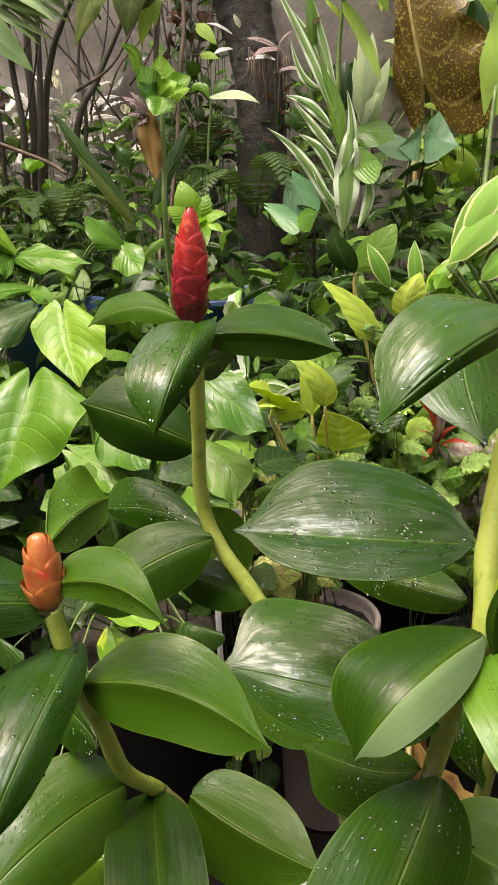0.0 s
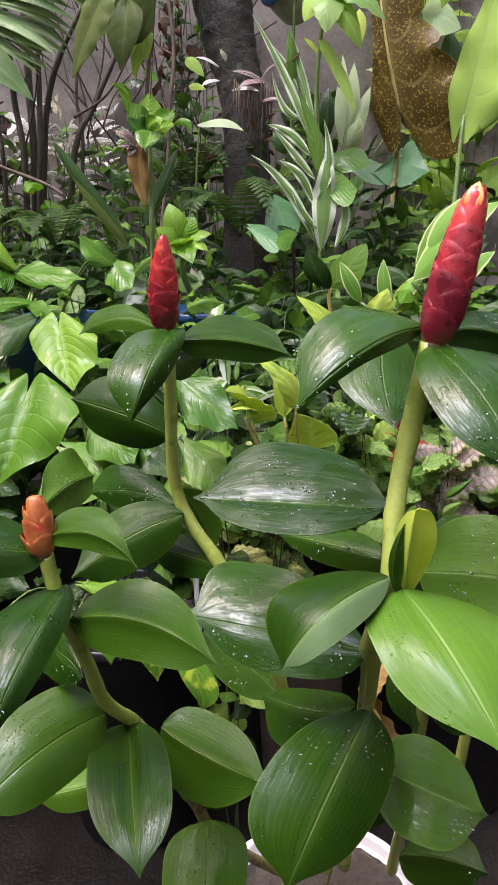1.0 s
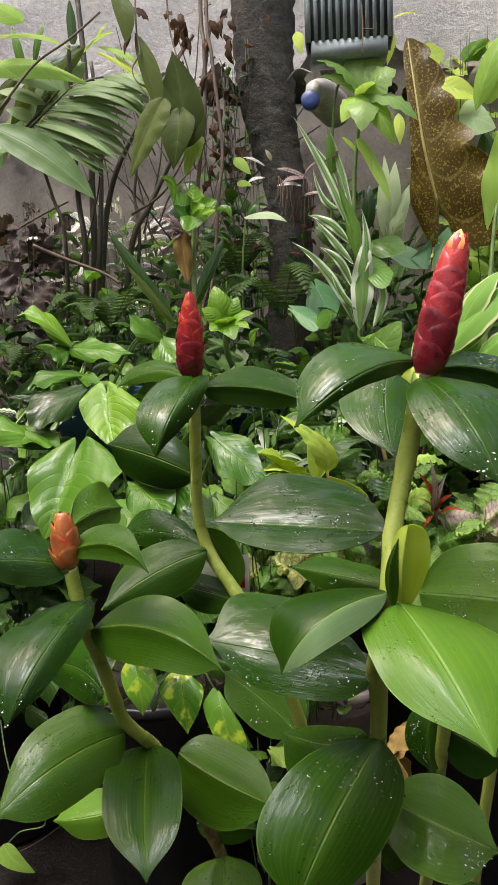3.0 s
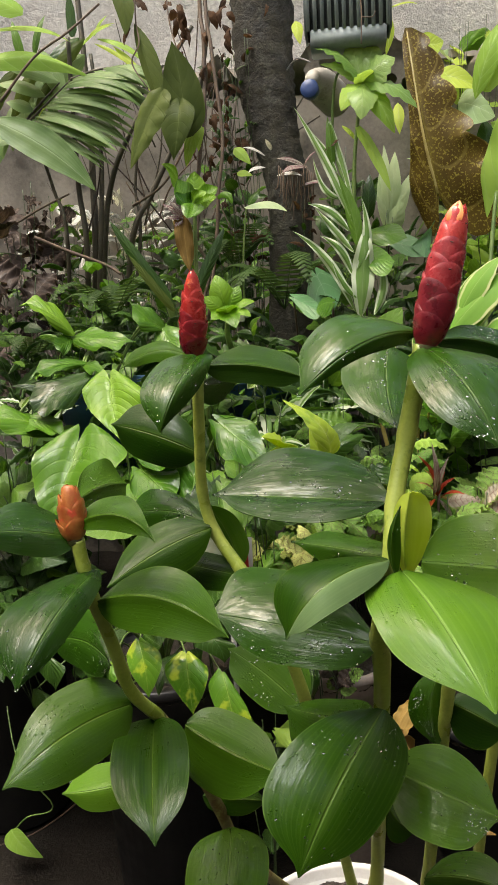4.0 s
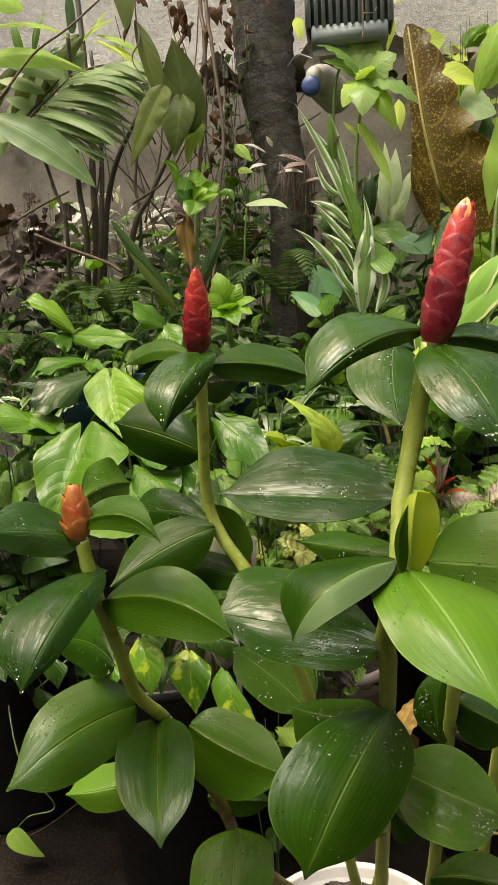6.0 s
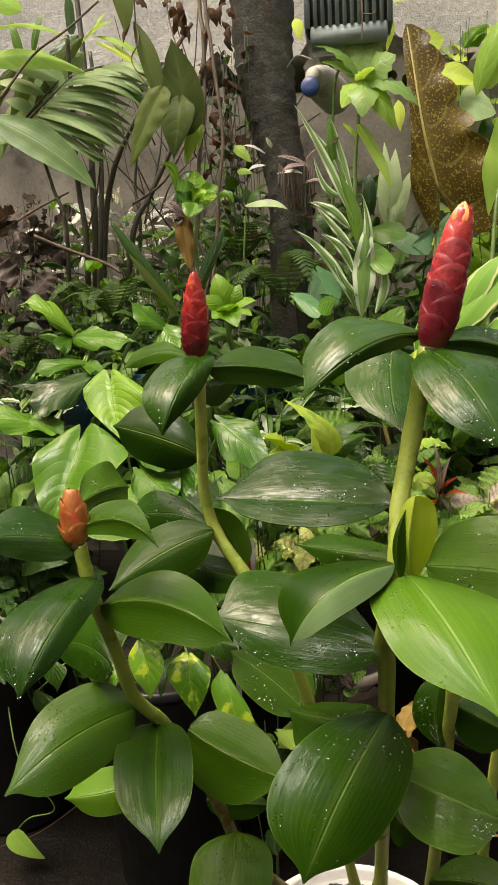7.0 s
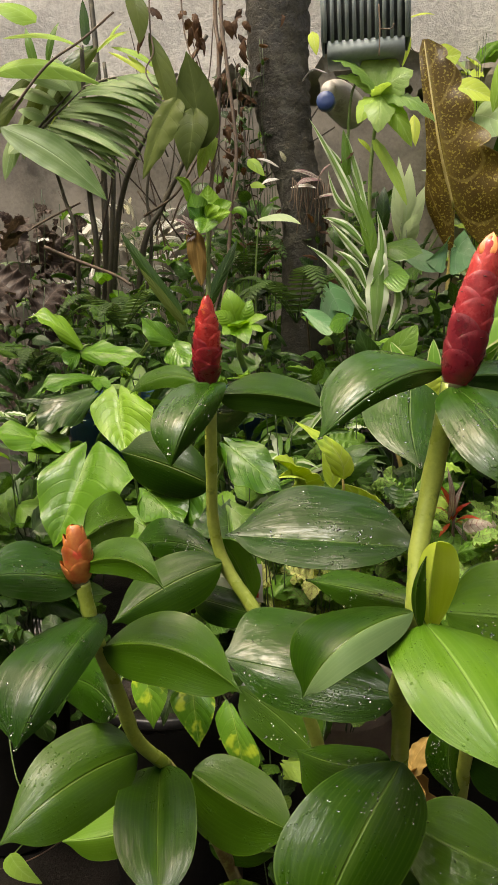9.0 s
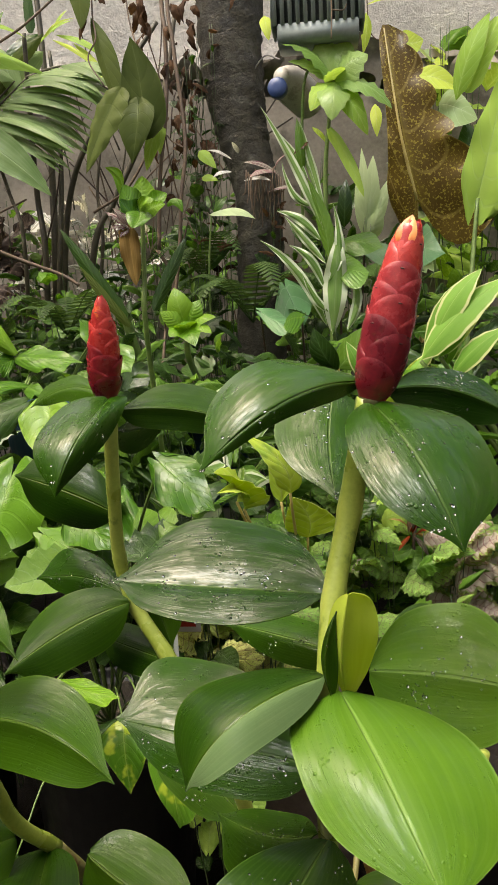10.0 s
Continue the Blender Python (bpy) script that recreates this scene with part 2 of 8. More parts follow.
LIME_LEAF = leaf_material("lime leaf", (0.22, 0.39, 0.06), (0.38, 0.56, 0.11), (0.42, 0.58, 0.2), rough=0.42, veins="pinnate", vein_gain=0.3, lines=6, through_light=0.42)
YELLOW_LEAF = leaf_material("yellow leaf", (0.36, 0.50, 0.06), (0.52, 0.64, 0.11), (0.6, 0.68, 0.3), rough=0.42, veins="pinnate", vein_gain=0.3, lines=6, through_light=0.4, blotch=(0.20, 0.36, 0.06), blotch_scale=14, blotch_cut=0.62)
POTHOS = leaf_material("yellow-splashed pothos leaf", (0.055, 0.17, 0.012), (0.12, 0.28, 0.025), (0.3, 0.45, 0.08), rough=0.17, veins="pinnate", vein_gain=0.1, lines=6, wet=0.8, through_light=0.35, blotch=(0.40, 0.52, 0.05), blotch_scale=24, blotch_cut=0.53)
STRIPED = leaf_material("white-margined ribbon leaf", (0.11, 0.235, 0.05), (0.20, 0.345, 0.10), (0.34, 0.45, 0.2), rough=0.33, lines=6, vein_gain=0.1, wet=0.5, edge=(0.60, 0.67, 0.49), edge_at=0.48, through_light=0.36)
SILVER = leaf_material("silvery striped leaf", (0.22, 0.24, 0.19), (0.38, 0.38, 0.33), (0.7, 0.68, 0.64), rough=0.45, lines=3, vein_gain=0.3, stripe=(0.74, 0.72, 0.69), through_light=0.3)
PALM_LEAF = leaf_material("palm leaflet", (0.085, 0.165, 0.045), (0.22, 0.33, 0.125), (0.32, 0.43, 0.22), rough=0.27, lines=5, vein_gain=0.2, wet=0.15, through_light=0.35, blotch=(0.16, 0.10, 0.05), blotch_scale=10, blotch_cut=0.72)
DULL_LEAF = leaf_material("dull hanging leaf", (0.055, 0.085, 0.016), (0.105, 0.145, 0.032), (0.15, 0.2, 0.06), rough=0.5, veins="pinnate", vein_gain=0.05, lines=6, through_light=0.45)
ELEPHANT = leaf_material("browned elephant ear leaf", (0.075, 0.046, 0.009), (0.21, 0.145, 0.026), (0.36, 0.28, 0.07), rough=0.34, veins="pinnate", vein_gain=0.4, lines=5, wet=0.15, through_light=0.3, blotch=(0.32, 0.26, 0.04), blotch_scale=150, blotch_cut=0.55)
ALOCASIA = leaf_material("deep green broad leaf", (0.035, 0.11, 0.045), (0.08, 0.20, 0.08), (0.16, 0.28, 0.15), rough=0.3, veins="pinnate", vein_gain=0.5, lines=4, wet=0.4, through_light=0.25)
PALE_LEAF = leaf_material("pale milky green leaf", (0.34, 0.48, 0.24), (0.50, 0.62, 0.36), (0.6, 0.7, 0.45), rough=0.45, veins="pinnate", vein_gain=0.3, lines=5, through_light=0.4)
COLEUS = leaf_material("green coleus leaf", (0.08, 0.19, 0.035), (0.19, 0.34, 0.07), (0.07, 0.03, 0.035), rough=0.5, veins="pinnate", vein_gain=0.7, lines=5, through_light=0.3, blotch=(0.09, 0.03, 0.05), blotch_scale=40, blotch_cut=0.56)
COLEUS_LIME = leaf_material("lime coleus leaf with purple veins", (0.34, 0.42, 0.10), (0.52, 0.56, 0.2), (0.10, 0.03, 0.05), rough=0.5, veins="pinnate", vein_gain=0.9, lines=5, through_light=0.3, blotch=(0.10, 0.06, 0.05), blotch_scale=60, blotch_cut=0.56)
COLEUS_PINK = leaf_material("pink-veined coleus leaf", (0.22, 0.19, 0.14), (0.45, 0.40, 0.33), (0.16, 0.03, 0.07), rough=0.5, veins="pinnate", vein_gain=0.9, lines=6, through_light=0.28, edge=(0.14, 0.22, 0.05), edge_at=0.72)
COLEUS_BROWN = leaf_material("dark brown coleus leaf", (0.020, 0.014, 0.011), (0.06, 0.042, 0.034), (0.14, 0.10, 0.08), rough=0.5, veins="pinnate", vein_gain=0.4, lines=7, wet=0.1, through_light=0.2)
RED_LEAF = leaf_material("red croton leaf", (0.22, 0.016, 0.012), (0.48, 0.075, 0.02), (0.5, 0.2, 0.05), rough=0.35, veins="pinnate", vein_gain=0.3, lines=5, wet=0.5, through_light=0.35)
PURPLE_LEAF = leaf_material("purple leaf", (0.09, 0.03, 0.05), (0.2, 0.09, 0.11), (0.3, 0.22, 0.22), rough=0.45, lines=4, vein_gain=0.3, stripe=(0.34, 0.32, 0.26), through_light=0.25)
DEAD_LEAF = leaf_material("dead brown leaf", (0.028, 0.015, 0.009), (0.095, 0.050, 0.026), (0.13, 0.08, 0.045), rough=0.75, veins="pinnate", vein_gain=0.3, lines=5, through_light=0.2)
STRAW_LEAF = leaf_material("withered straw leaf", (0.17, 0.105, 0.03), (0.34, 0.23, 0.075), (0.45, 0.3, 0.1), rough=0.6, lines=5, vein_gain=0.4, through_light=0.3, blotch=(0.14, 0.06, 0.02), blotch_scale=16, blotch_cut=0.6)
FERN = leaf_material("fern frond", (0.018, 0.042, 0.010), (0.045, 0.090, 0.022), (0.07, 0.12, 0.035), rough=0.5, lines=2, vein_gain=0.1, through_light=0.25)
TWIG = plain_material("brown twig", (0.07, 0.045, 0.03), (0.17, 0.12, 0.08), rough=0.8, scale=40, grain=200, bump=0.5)
CANE = plain_material("dark palm cane", (0.035, 0.032, 0.02), (0.09, 0.075, 0.045), rough=0.6, scale=30, grain=150, bump=0.4, stain=(0.14, 0.13, 0.08), stain_scale=20, stain_cut=0.6)
GREEN_STALK = plain_material("green stalk", (0.07, 0.13, 0.03), (0.16, 0.24, 0.06), rough=0.45, scale=40, grain=200, bump=0.15)
STRAW_STALK = plain_material("straw-coloured stalk", (0.36, 0.28, 0.08), (0.5, 0.4, 0.14), rough=0.5, scale=40, grain=200, bump=0.15)
DIM_STALK = plain_material("dull green stem", (0.022, 0.045, 0.014), (0.055, 0.09, 0.026), rough=0.5, scale=40, grain=200, bump=0.15)
DARK_STALK = plain_material("dark stalk", (0.03, 0.018, 0.012), (0.07, 0.04, 0.028), rough=0.5, scale=40, grain=200, bump=0.15)
BASKET_GREEN = plain_material("dull green plastic", (0.19, 0.235, 0.225), (0.29, 0.335, 0.315), rough=0.5, scale=12, grain=120, bump=0.1, stain=(0.22, 0.22, 0.2), stain_scale=9, stain_cut=0.62)
# darker copy of the basket plastic, with the slots' shade in its colour
BASKET_DARK = plain_material("slot-shade plastic", (0.05, 0.06, 0.058), (0.08, 0.09, 0.085), rough=0.6, scale=12, grain=120, bump=0.1)
JUG_WHITE = plain_material("milky plastic", (0.34, 0.335, 0.30), (0.48, 0.47, 0.42), rough=0.5, scale=14, grain=120, bump=0.08, stain=(0.2, 0.19, 0.15), stain_scale=14, stain_cut=0.52)
CAP_BLUE = plain_material("blue cap", (0.02, 0.045, 0.14), (0.035, 0.07, 0.20), rough=0.4, scale=20, grain=200, bump=0.1)
TERRACOTTA = plain_material("pinkish clay", (0.30, 0.24, 0.21), (0.44, 0.37, 0.33), rough=0.8, scale=18, grain=160, bump=0.3, stain=(0.5, 0.47, 0.44), stain_scale=12, stain_cut=0.6)
RED_PLASTIC = plain_material("red plastic", (0.5, 0.02, 0.02), (0.62, 0.04, 0.03), rough=0.4, scale=20, grain=200, bump=0.05)
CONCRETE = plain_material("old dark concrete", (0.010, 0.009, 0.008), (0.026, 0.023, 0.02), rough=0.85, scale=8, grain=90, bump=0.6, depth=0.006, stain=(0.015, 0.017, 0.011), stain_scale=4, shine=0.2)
PLASTER = plain_material("unseen wall plaster", (0.40, 0.38, 0.34), (0.52, 0.5, 0.45), rough=0.85, scale=5, grain=80, bump=0.4, depth=0.004)
WIRE = plain_material("thin grey wire", (0.2, 0.19, 0.18), (0.3, 0.29, 0.27), rough=0.5, scale=30, grain=100, bump=0.1)


def water_material():
    n = Nodes("water drops")
    body = n.add("ShaderNodeBsdfPrincipled", {"Base Color": (0.95, 1.0, 0.95, 1.0), "Roughness": 0.03, "IOR": 1.33, "Transmission Weight": 1.0})
    return n.done(body.outputs[0])


WATER = water_material()

# ---- shaping ----
def part(name, bm, material, parent, label=""):
    """Links a bmesh as one mesh object under a thing or part."""
    mesh = bpy.data.meshes.new(name)
    bm.to_mesh(mesh)
    bm.free()
    mesh.materials.append(material)
    if material in (GINGER, GINGER_WET):
        mesh.materials.append(GINGER_UNDER)
    for p in mesh.polygons:
        p.use_smooth = True
    ob = new(name, mesh)
    if parent is not None:
        ob.parent = parent
    return tagged(ob, label)


def thing(name, label, category, group="", place=(0, 0, 0)):
    ob = new(name)
    ob.location = place
    ob.empty_display_size = 0.05
    return tagged(ob, label, category, group)


def bezier(a, b, c, s):
    """A curve from a to c that passes through b half way."""
    k = b * 2 - (a + c) * 0.5
    return a * (1 - s) ** 2 + k * 2 * s * (1 - s) + c * s ** 2


def curve(*stops):
    """A smooth outline through (place, half-breadth) stops."""
    def value(s):
        for k in range(len(stops) - 1):
            s0, w0 = stops[k]
            s1, w1 = stops[k + 1]
            if s <= s1:
                before, after = stops[max(k - 1, 0)], stops[min(k + 2, len(stops) - 1)]
                t, h = (s - s0) / (s1 - s0), s1 - s0
                m0, m1 = (w1 - before[1]) / (s1 - before[0]) * h, (after[1] - w0) / (after[0] - s0) * h
                return max(0.0, (2 * t ** 3 - 3 * t * t + 1) * w0 + (t ** 3 - 2 * t * t + t) * m0 + (3 * t * t - 2 * t ** 3) * w1 + (t ** 3 - t * t) * m1)
        return stops[-1][1]
    return value


OUTLINE = {
    "oval": curve((0, 0.12), (0.04, 0.44), (0.12, 0.75), (0.25, 0.94), (0.42, 1.0), (0.58, 0.97), (0.70, 0.85), (0.79, 0.66), (0.86, 0.42), (0.91, 0.22), (0.95, 0.10), (1, 0.01)),
    "round": curve((0, 0.30), (0.15, 0.72), (0.40, 1.0), (0.65, 0.99), (0.82, 0.80), (0.93, 0.50), (1, 0.12)),
    "lance": lambda s: max(0.0, math.sin(math.pi * s ** 0.75)) ** 0.9,
    "strap": lambda s: min(1.0, s * 6 + 0.45) * min(1.0, (1 - s) * 2.2) ** 0.7,
    "heart": curve((0, 0.36), (0.03, 0.62), (0.10, 0.90), (0.22, 1.0), (0.40, 0.95), (0.60, 0.75), (0.80, 0.41), (0.92, 0.15), (1, 0.01)),
    "ear": curve((0, 0.90), (0.08, 1.0), (0.18, 0.98), (0.32, 0.76), (0.50, 0.55), (0.70, 0.40), (0.85, 0.33), (0.95, 0.24), (1, 0.06)),
    "egg": lambda s: max(0.0, math.sin(math.pi * s ** 0.62)) ** 0.75,
}


def leaf_bmesh(base, mid, tip, left, right, outline="oval", cup=0.0, wave=0.0, waves=5.0, lobe=0.0, teeth=0.0, teeth_count=14, tip_curl=0.0, groove=0.0, scallops=0.0, half_under=False,
               along=20, across=4, thick=0.0007, seed=0):
    """A leaf blade: its rib runs base, mid, tip; left and right are the far points of its two edges; cup bows each half."""
    base, mid, tip, left, right = (Vector(p) for p in (base, mid, tip, left, right))
    shape = OUTLINE[outline]
    rng = random.Random(seed)
    phase = rng.random() * 6.28
    axis = tip - base
    length = axis.length
    best = 0.2 if outline in ("heart", "ear") else 0.45
    peak = max(shape(k / 40) for k in range(1, 40))
    root = bezier(base, mid, tip, best)
    sides = [left - root, right - root]
    normal = (right - left).cross(axis).normalized()
    bm = bmesh.new()
    uv = bm.loops.layers.uv.new("UVMap")
    rows, coords = [], {}
    for i in range(along + 1):
        s = i / along
        rib = bezier(base, mid, tip, s)
        if s > 0.8 and tip_curl:
            rib = rib + normal * tip_curl * length * (s - 0.8) ** 2 * 6
        w = shape(s) / peak
        row = []
        for j in range(-across, across + 1):
            v = (abs(j) / across) ** (1.35 if groove else 1.0) * (1 if j > 0 else -1)
            off = sides[0] if j < 0 else sides[1]
            a = abs(v)
            edge = 1.0 + teeth * math.sin(s * teeth_count * 6.283) * (a > 0.9 if teeth_count > 5 else a * a)
            if scallops and j > 0:
                edge += 0.42 * a * a * (abs(math.sin(3.1416 * (s * scallops + 0.25))) ** 0.55 - 0.66)
            p = rib + off * (a * w * edge)
            p = p + normal * (cup * off.length * w * (a * a - a) * 2.2)
            p = p + normal * (wave * off.length * a * a * math.sin(s * waves * 6.283 + phase + (1.3 if j < 0 else 0)) * min(1.0, 4 * (1 - s)))
            if groove:
                p = p + normal * groove * length * math.exp(-(a / 0.16) ** 2) * (1 - s ** 3)
            if lobe:
                p = p - axis * (lobe * math.sin(2.92 * a ** 0.8) * (1 - s) ** 3)
            vert = bm.verts.new(p)
            coords[vert] = (s, 0.5 + 0.5 * v)
            row.append(vert)
        rows.append(row)
    faces = []
    for i in range(along):
        for j in range(2 * across):
            faces.append(bm.faces.new((rows[i][j], rows[i][j + 1], rows[i + 1][j + 1], rows[i + 1][j])))
    for f in faces:
        for loop in f.loops:
            loop[uv].uv = coords[loop.vert]
    right_half = {f for k, f in enumerate(faces) if k % (2 * across) >= across}
    if thick:
        bm.normal_update()
        under = {}
        face_down = sum((f.normal.z * 0.85 - f.normal.y * 0.5) for f in faces) < 0
        for vert in list(coords):
            under[vert] = bm.verts.new(vert.co - vert.normal * thick)
        for f in faces:
            g = bm.faces.new([under[x] for x in reversed(f.verts)])
            (f if face_down else g).material_index = 1
            if half_under and f in right_half:
                f.material_index = g.material_index = 1
            for loop, src in zip(g.loops, reversed(f.verts)):
                loop[uv].uv = coords[src]
        ring = [r[0] for r in rows] + rows[-1][1:] + [r[-1] for r in reversed(rows[:-1])] + list(reversed(rows[0][1:-1]))
        for k, a in enumerate(ring):
            b = ring[(k + 1) % len(ring)]
            try:
                g = bm.faces.new((b, a, under[a], under[b]))
            except ValueError:
                continue
            for loop, src in zip(g.loops, (b, a, a, b)):
                loop[uv].uv = coords[src]
            for e in g.edges:
                e.smooth = False
    return bm


def leaf(parent, material, base, mid, tip, left, right, label="", name="leaf", **shape):
    shape.setdefault("seed", len(bpy.data.objects))
    return part(name, leaf_bmesh(base, mid, tip, left, right, **shape), material, parent, label)


def spline(points, per=8):
    """A smooth line through points."""
    pts = [Vector(p) for p in points]
    pts = [pts[0] * 2 - pts[1]] + pts + [pts[-1] * 2 - pts[-2]]
    line = []
    for k in range(1, len(pts) - 2):
        a, b, c, d = pts[k - 1:k + 3]
        for i in range(per):
            t = i / per
            line.append(0.5 * (2 * b + (c - a) * t + (2 * a - 5 * b + 4 * c - d) * t * t + (3 * b - a - 3 * c + d) * t ** 3))
    return line + [pts[-2]]


def tube_bmesh(points, radii, sides=10, per=8, nodes=(), swell=0.0, rough=0.0, seed=0, bm=None):
    """A round stem along points; radii are spread evenly over its length; it swells at nodes (0 to 1 of its length)."""
    bm = bm or bmesh.new()
    line = spline(points, per)
    rng = random.Random(seed)
    side = Vector((1, 0.3, 0.1))
    last = None
    n = len(line) - 1
    for k, p in enumerate(line):
        way = (line[min(k + 1, n)] - line[max(k - 1, 0)]).normalized()
        a = (side - way * side.dot(way)).normalized()
        b = way.cross(a)
        s = k / n
        at = s * (len(radii) - 1)
        i = min(int(at), len(radii) - 2)
        r = radii[i] * (1 - at + i) + radii[i + 1] * (at - i)
        for q in nodes:
            r *= 1 + swell * math.exp(-((s - q) * n * 0.9) ** 2)
        ring = [bm.verts.new(p + (a * math.cos(6.2832 * j / sides) + b * math.sin(6.2832 * j / sides)) * r * (1 + rough * rng.uniform(-1, 1))) for j in range(sides)]
        if last:
            for j in range(sides):
                bm.faces.new((last[j], last[(j + 1) % sides], ring[(j + 1) % sides], ring[j]))
        else:
            bm.faces.new(list(reversed(ring)))
        last = ring
    bm.faces.new(last)
    return bm


def lathe_bmesh(profile, sides=32, wobble=0.0, seed=0):
    """A turned form from (radius, height) pairs."""
    bm = bmesh.new()
    rng = random.Random(seed)
    last = None
    for r, z in profile:
        ring = []
        for j in range(sides):
            q = 6.2832 * j / sides
            k = r * (1 + wobble * math.sin(2 * q + seed))
            ring.append(bm.verts.new((k * math.cos(q), k * math.sin(q), z)))
        if last:
            for j in range(sides):
                bm.faces.new((last[j], last[(j + 1) % sides], ring[(j + 1) % sides], ring[j]))
        last = ring
    bm.faces.new(last)
    return bm


def box_bmesh(size, bevel=0.0, at=(0, 0, 0)):
    bm = bmesh.new()
    bmesh.ops.create_cube(bm, size=1.0)
    for v in bm.verts:
        v.co = Vector((v.co.x * size[0] + at[0], v.co.y * size[1] + at[1], v.co.z * size[2] + at[2]))
    if bevel:
        bmesh.ops.bevel(bm, geom=bm.edges[:], offset=bevel, segments=2, affect="EDGES")
    return bm


def sheet_bmesh(x0, x1, y0, y1, nx, ny, height):
    """A ground sheet with a height for each place."""
    bm = bmesh.new()
    grid = [[bm.verts.new((x0 + (x1 - x0) * i / nx, y0 + (y1 - y0) * j / ny, height(x0 + (x1 - x0) * i / nx, y0 + (y1 - y0) * j / ny))) for i in range(nx + 1)] for j in range(ny + 1)]
    for j in range(ny):
        for i in range(nx):
            bm.faces.new((grid[j][i], grid[j][i + 1], grid[j + 1][i + 1], grid[j + 1][i]))
    return bm


def blade(parent, material, base, tip, width, face=(0, -0.6, 0.8), arch=0.12, label="", name="leaf", **shape):
    """A leaf from its base to its tip, so wide, turned towards face and arched that way."""
    base, tip, face = Vector(base), Vector(tip), Vector(face)
    axis = tip - base
    side = axis.cross(face).normalized()
    up = side.cross(axis).normalized()
    mid = (base + tip) / 2 + up * arch * axis.length
    root = mid if shape.get("outline") != "heart" else base.lerp(tip, 0.2) + up * arch * axis.length * 0.6
    drop = up * (-0.12 * width)
    shape.setdefault("along", 10)
    shape.setdefault("across", 3)
    shape.setdefault("thick", 0.0)
    return leaf(parent, material, base, mid, tip, root - side * width / 2 + drop, root + side * width / 2 + drop, label, name, **shape)


def stalk(parent, points, radius, material, name="stalk", taper=0.7, label="", sides=6):
    return part(name, tube_bmesh(points, [radius, radius * taper], sides, 6), material, parent, label)


def add_drops(blade_ob, count, seed=0, most=0.0008):
    """Water beads lying on the upper face of a leaf, joined into one mesh."""
    rng = random.Random(seed)
    mesh = blade_ob.data
    faces = [f for f in mesh.polygons if f.normal.z * 0.85 - f.normal.y * 0.5 > 0.2 and f.material_index == 0]
    if not faces:
        return None
    centres = [rng.choice(faces).center for _ in range(4)]
    verts, tris = [], []
    for k in range(count):
        f = rng.choice(faces)
        if k % 3:
            hub = centres[k % 4]
            f = min(rng.sample(faces, min(24, len(faces))), key=lambda g: (g.center - hub).length)
        corners = [mesh.vertices[i].co for i in f.vertices]
        a, b = rng.random(), rng.random()
        at = corners[0].lerp(corners[1], a).lerp(corners[3 % len(corners)].lerp(corners[2], a), b)
        turn = f.normal.to_track_quat("Z", "Y").to_matrix()
        spin = rng.uniform(0, 3.14)
        r = rng.uniform(0.35, 1.0) ** 2 * most + 0.0003
        long = rng.choice((1.0, 1.0, 1.3, 2.2))
        first = len(verts)
        for lift, ring in ((0.0, 1.0), (0.42, 0.72)):
            for j in range(7):
                q = 0.8976 * j
                x, y = r * ring * long * math.cos(q), r * ring * math.sin(q)
                p = Vector((x * math.cos(spin) - y * math.sin(spin), x * math.sin(spin) + y * math.cos(spin), r * lift * 0.7))
                verts.append(at + turn @ p)
        verts.append(at + turn @ Vector((0, 0, r * 0.4)))
        for j in range(7):
            n1, n2 = first + (j + 1) % 7, first + 7 + (j + 1) % 7
            tris.append((first + j, n1, n2, first + 7 + j))
            tris.append((first + 7 + j, n2, first + 14))
        tris.append(tuple(reversed(range(first, first + 7))))
    drops = bpy.data.meshes.new("dew")
    drops.from_pydata([tuple(v) for v in verts], [], tris)
    drops.materials.append(WATER)
    for p in drops.polygons:
        p.use_smooth = True
    ob = new("dew", drops)
    ob.parent = blade_ob
    return tagged(ob, "clear water beads", kind="stuff")


SHARED = {}


def shared_leaf(kind, material, form=0):
    """One mesh for all alike small leaves: a metre long, along y, face up, drooping at its tip."""
    key = (kind, material.name, form)
    if key not in SHARED:
        forms = {
            "lance": dict(width=0.26, outline="lance", wave=0.1),
            "strap": dict(width=0.10, outline="strap", wave=0.0),
            "egg": dict(width=0.56, outline="egg", wave=0.08),
            "heart": dict(width=0.78, outline="heart", lobe=0.15, wave=0.06),
            "coleus": dict(width=0.62, outline="egg", teeth=0.08, teeth_count=11, wave=0.07),
            "oval": dict(width=0.42, outline="oval", wave=0.04),
        }[kind]
        w = forms.pop("width") * (1.0, 0.82, 1.12)[form]
        fall, lift, bow = ((-0.14, 0.02, 0.10), (-0.34, -0.06, 0.12), (0.02, 0.12, 0.04))[form]
        forms["wave"] += (0.0, 0.07, 0.12)[form]
        fine = 44 if kind == "coleus" else 10
        bm = leaf_bmesh((0, 0, 0), ((0, 0.05, -0.04)[form], 0.52, bow), (0, 0.98 - 0.05 * form, fall), (-w / 2, 0.45, lift), (w / 2, 0.45, lift * 0.6), along=fine, across=3, thick=0.0, seed=len(SHARED), **forms)
        mesh = bpy.data.meshes.new(kind)
        bm.to_mesh(mesh)
        bm.free()
        mesh.materials.append(material)
        for p in mesh.polygons:
            p.use_smooth = True
        SHARED[key] = mesh
    return SHARED[key]


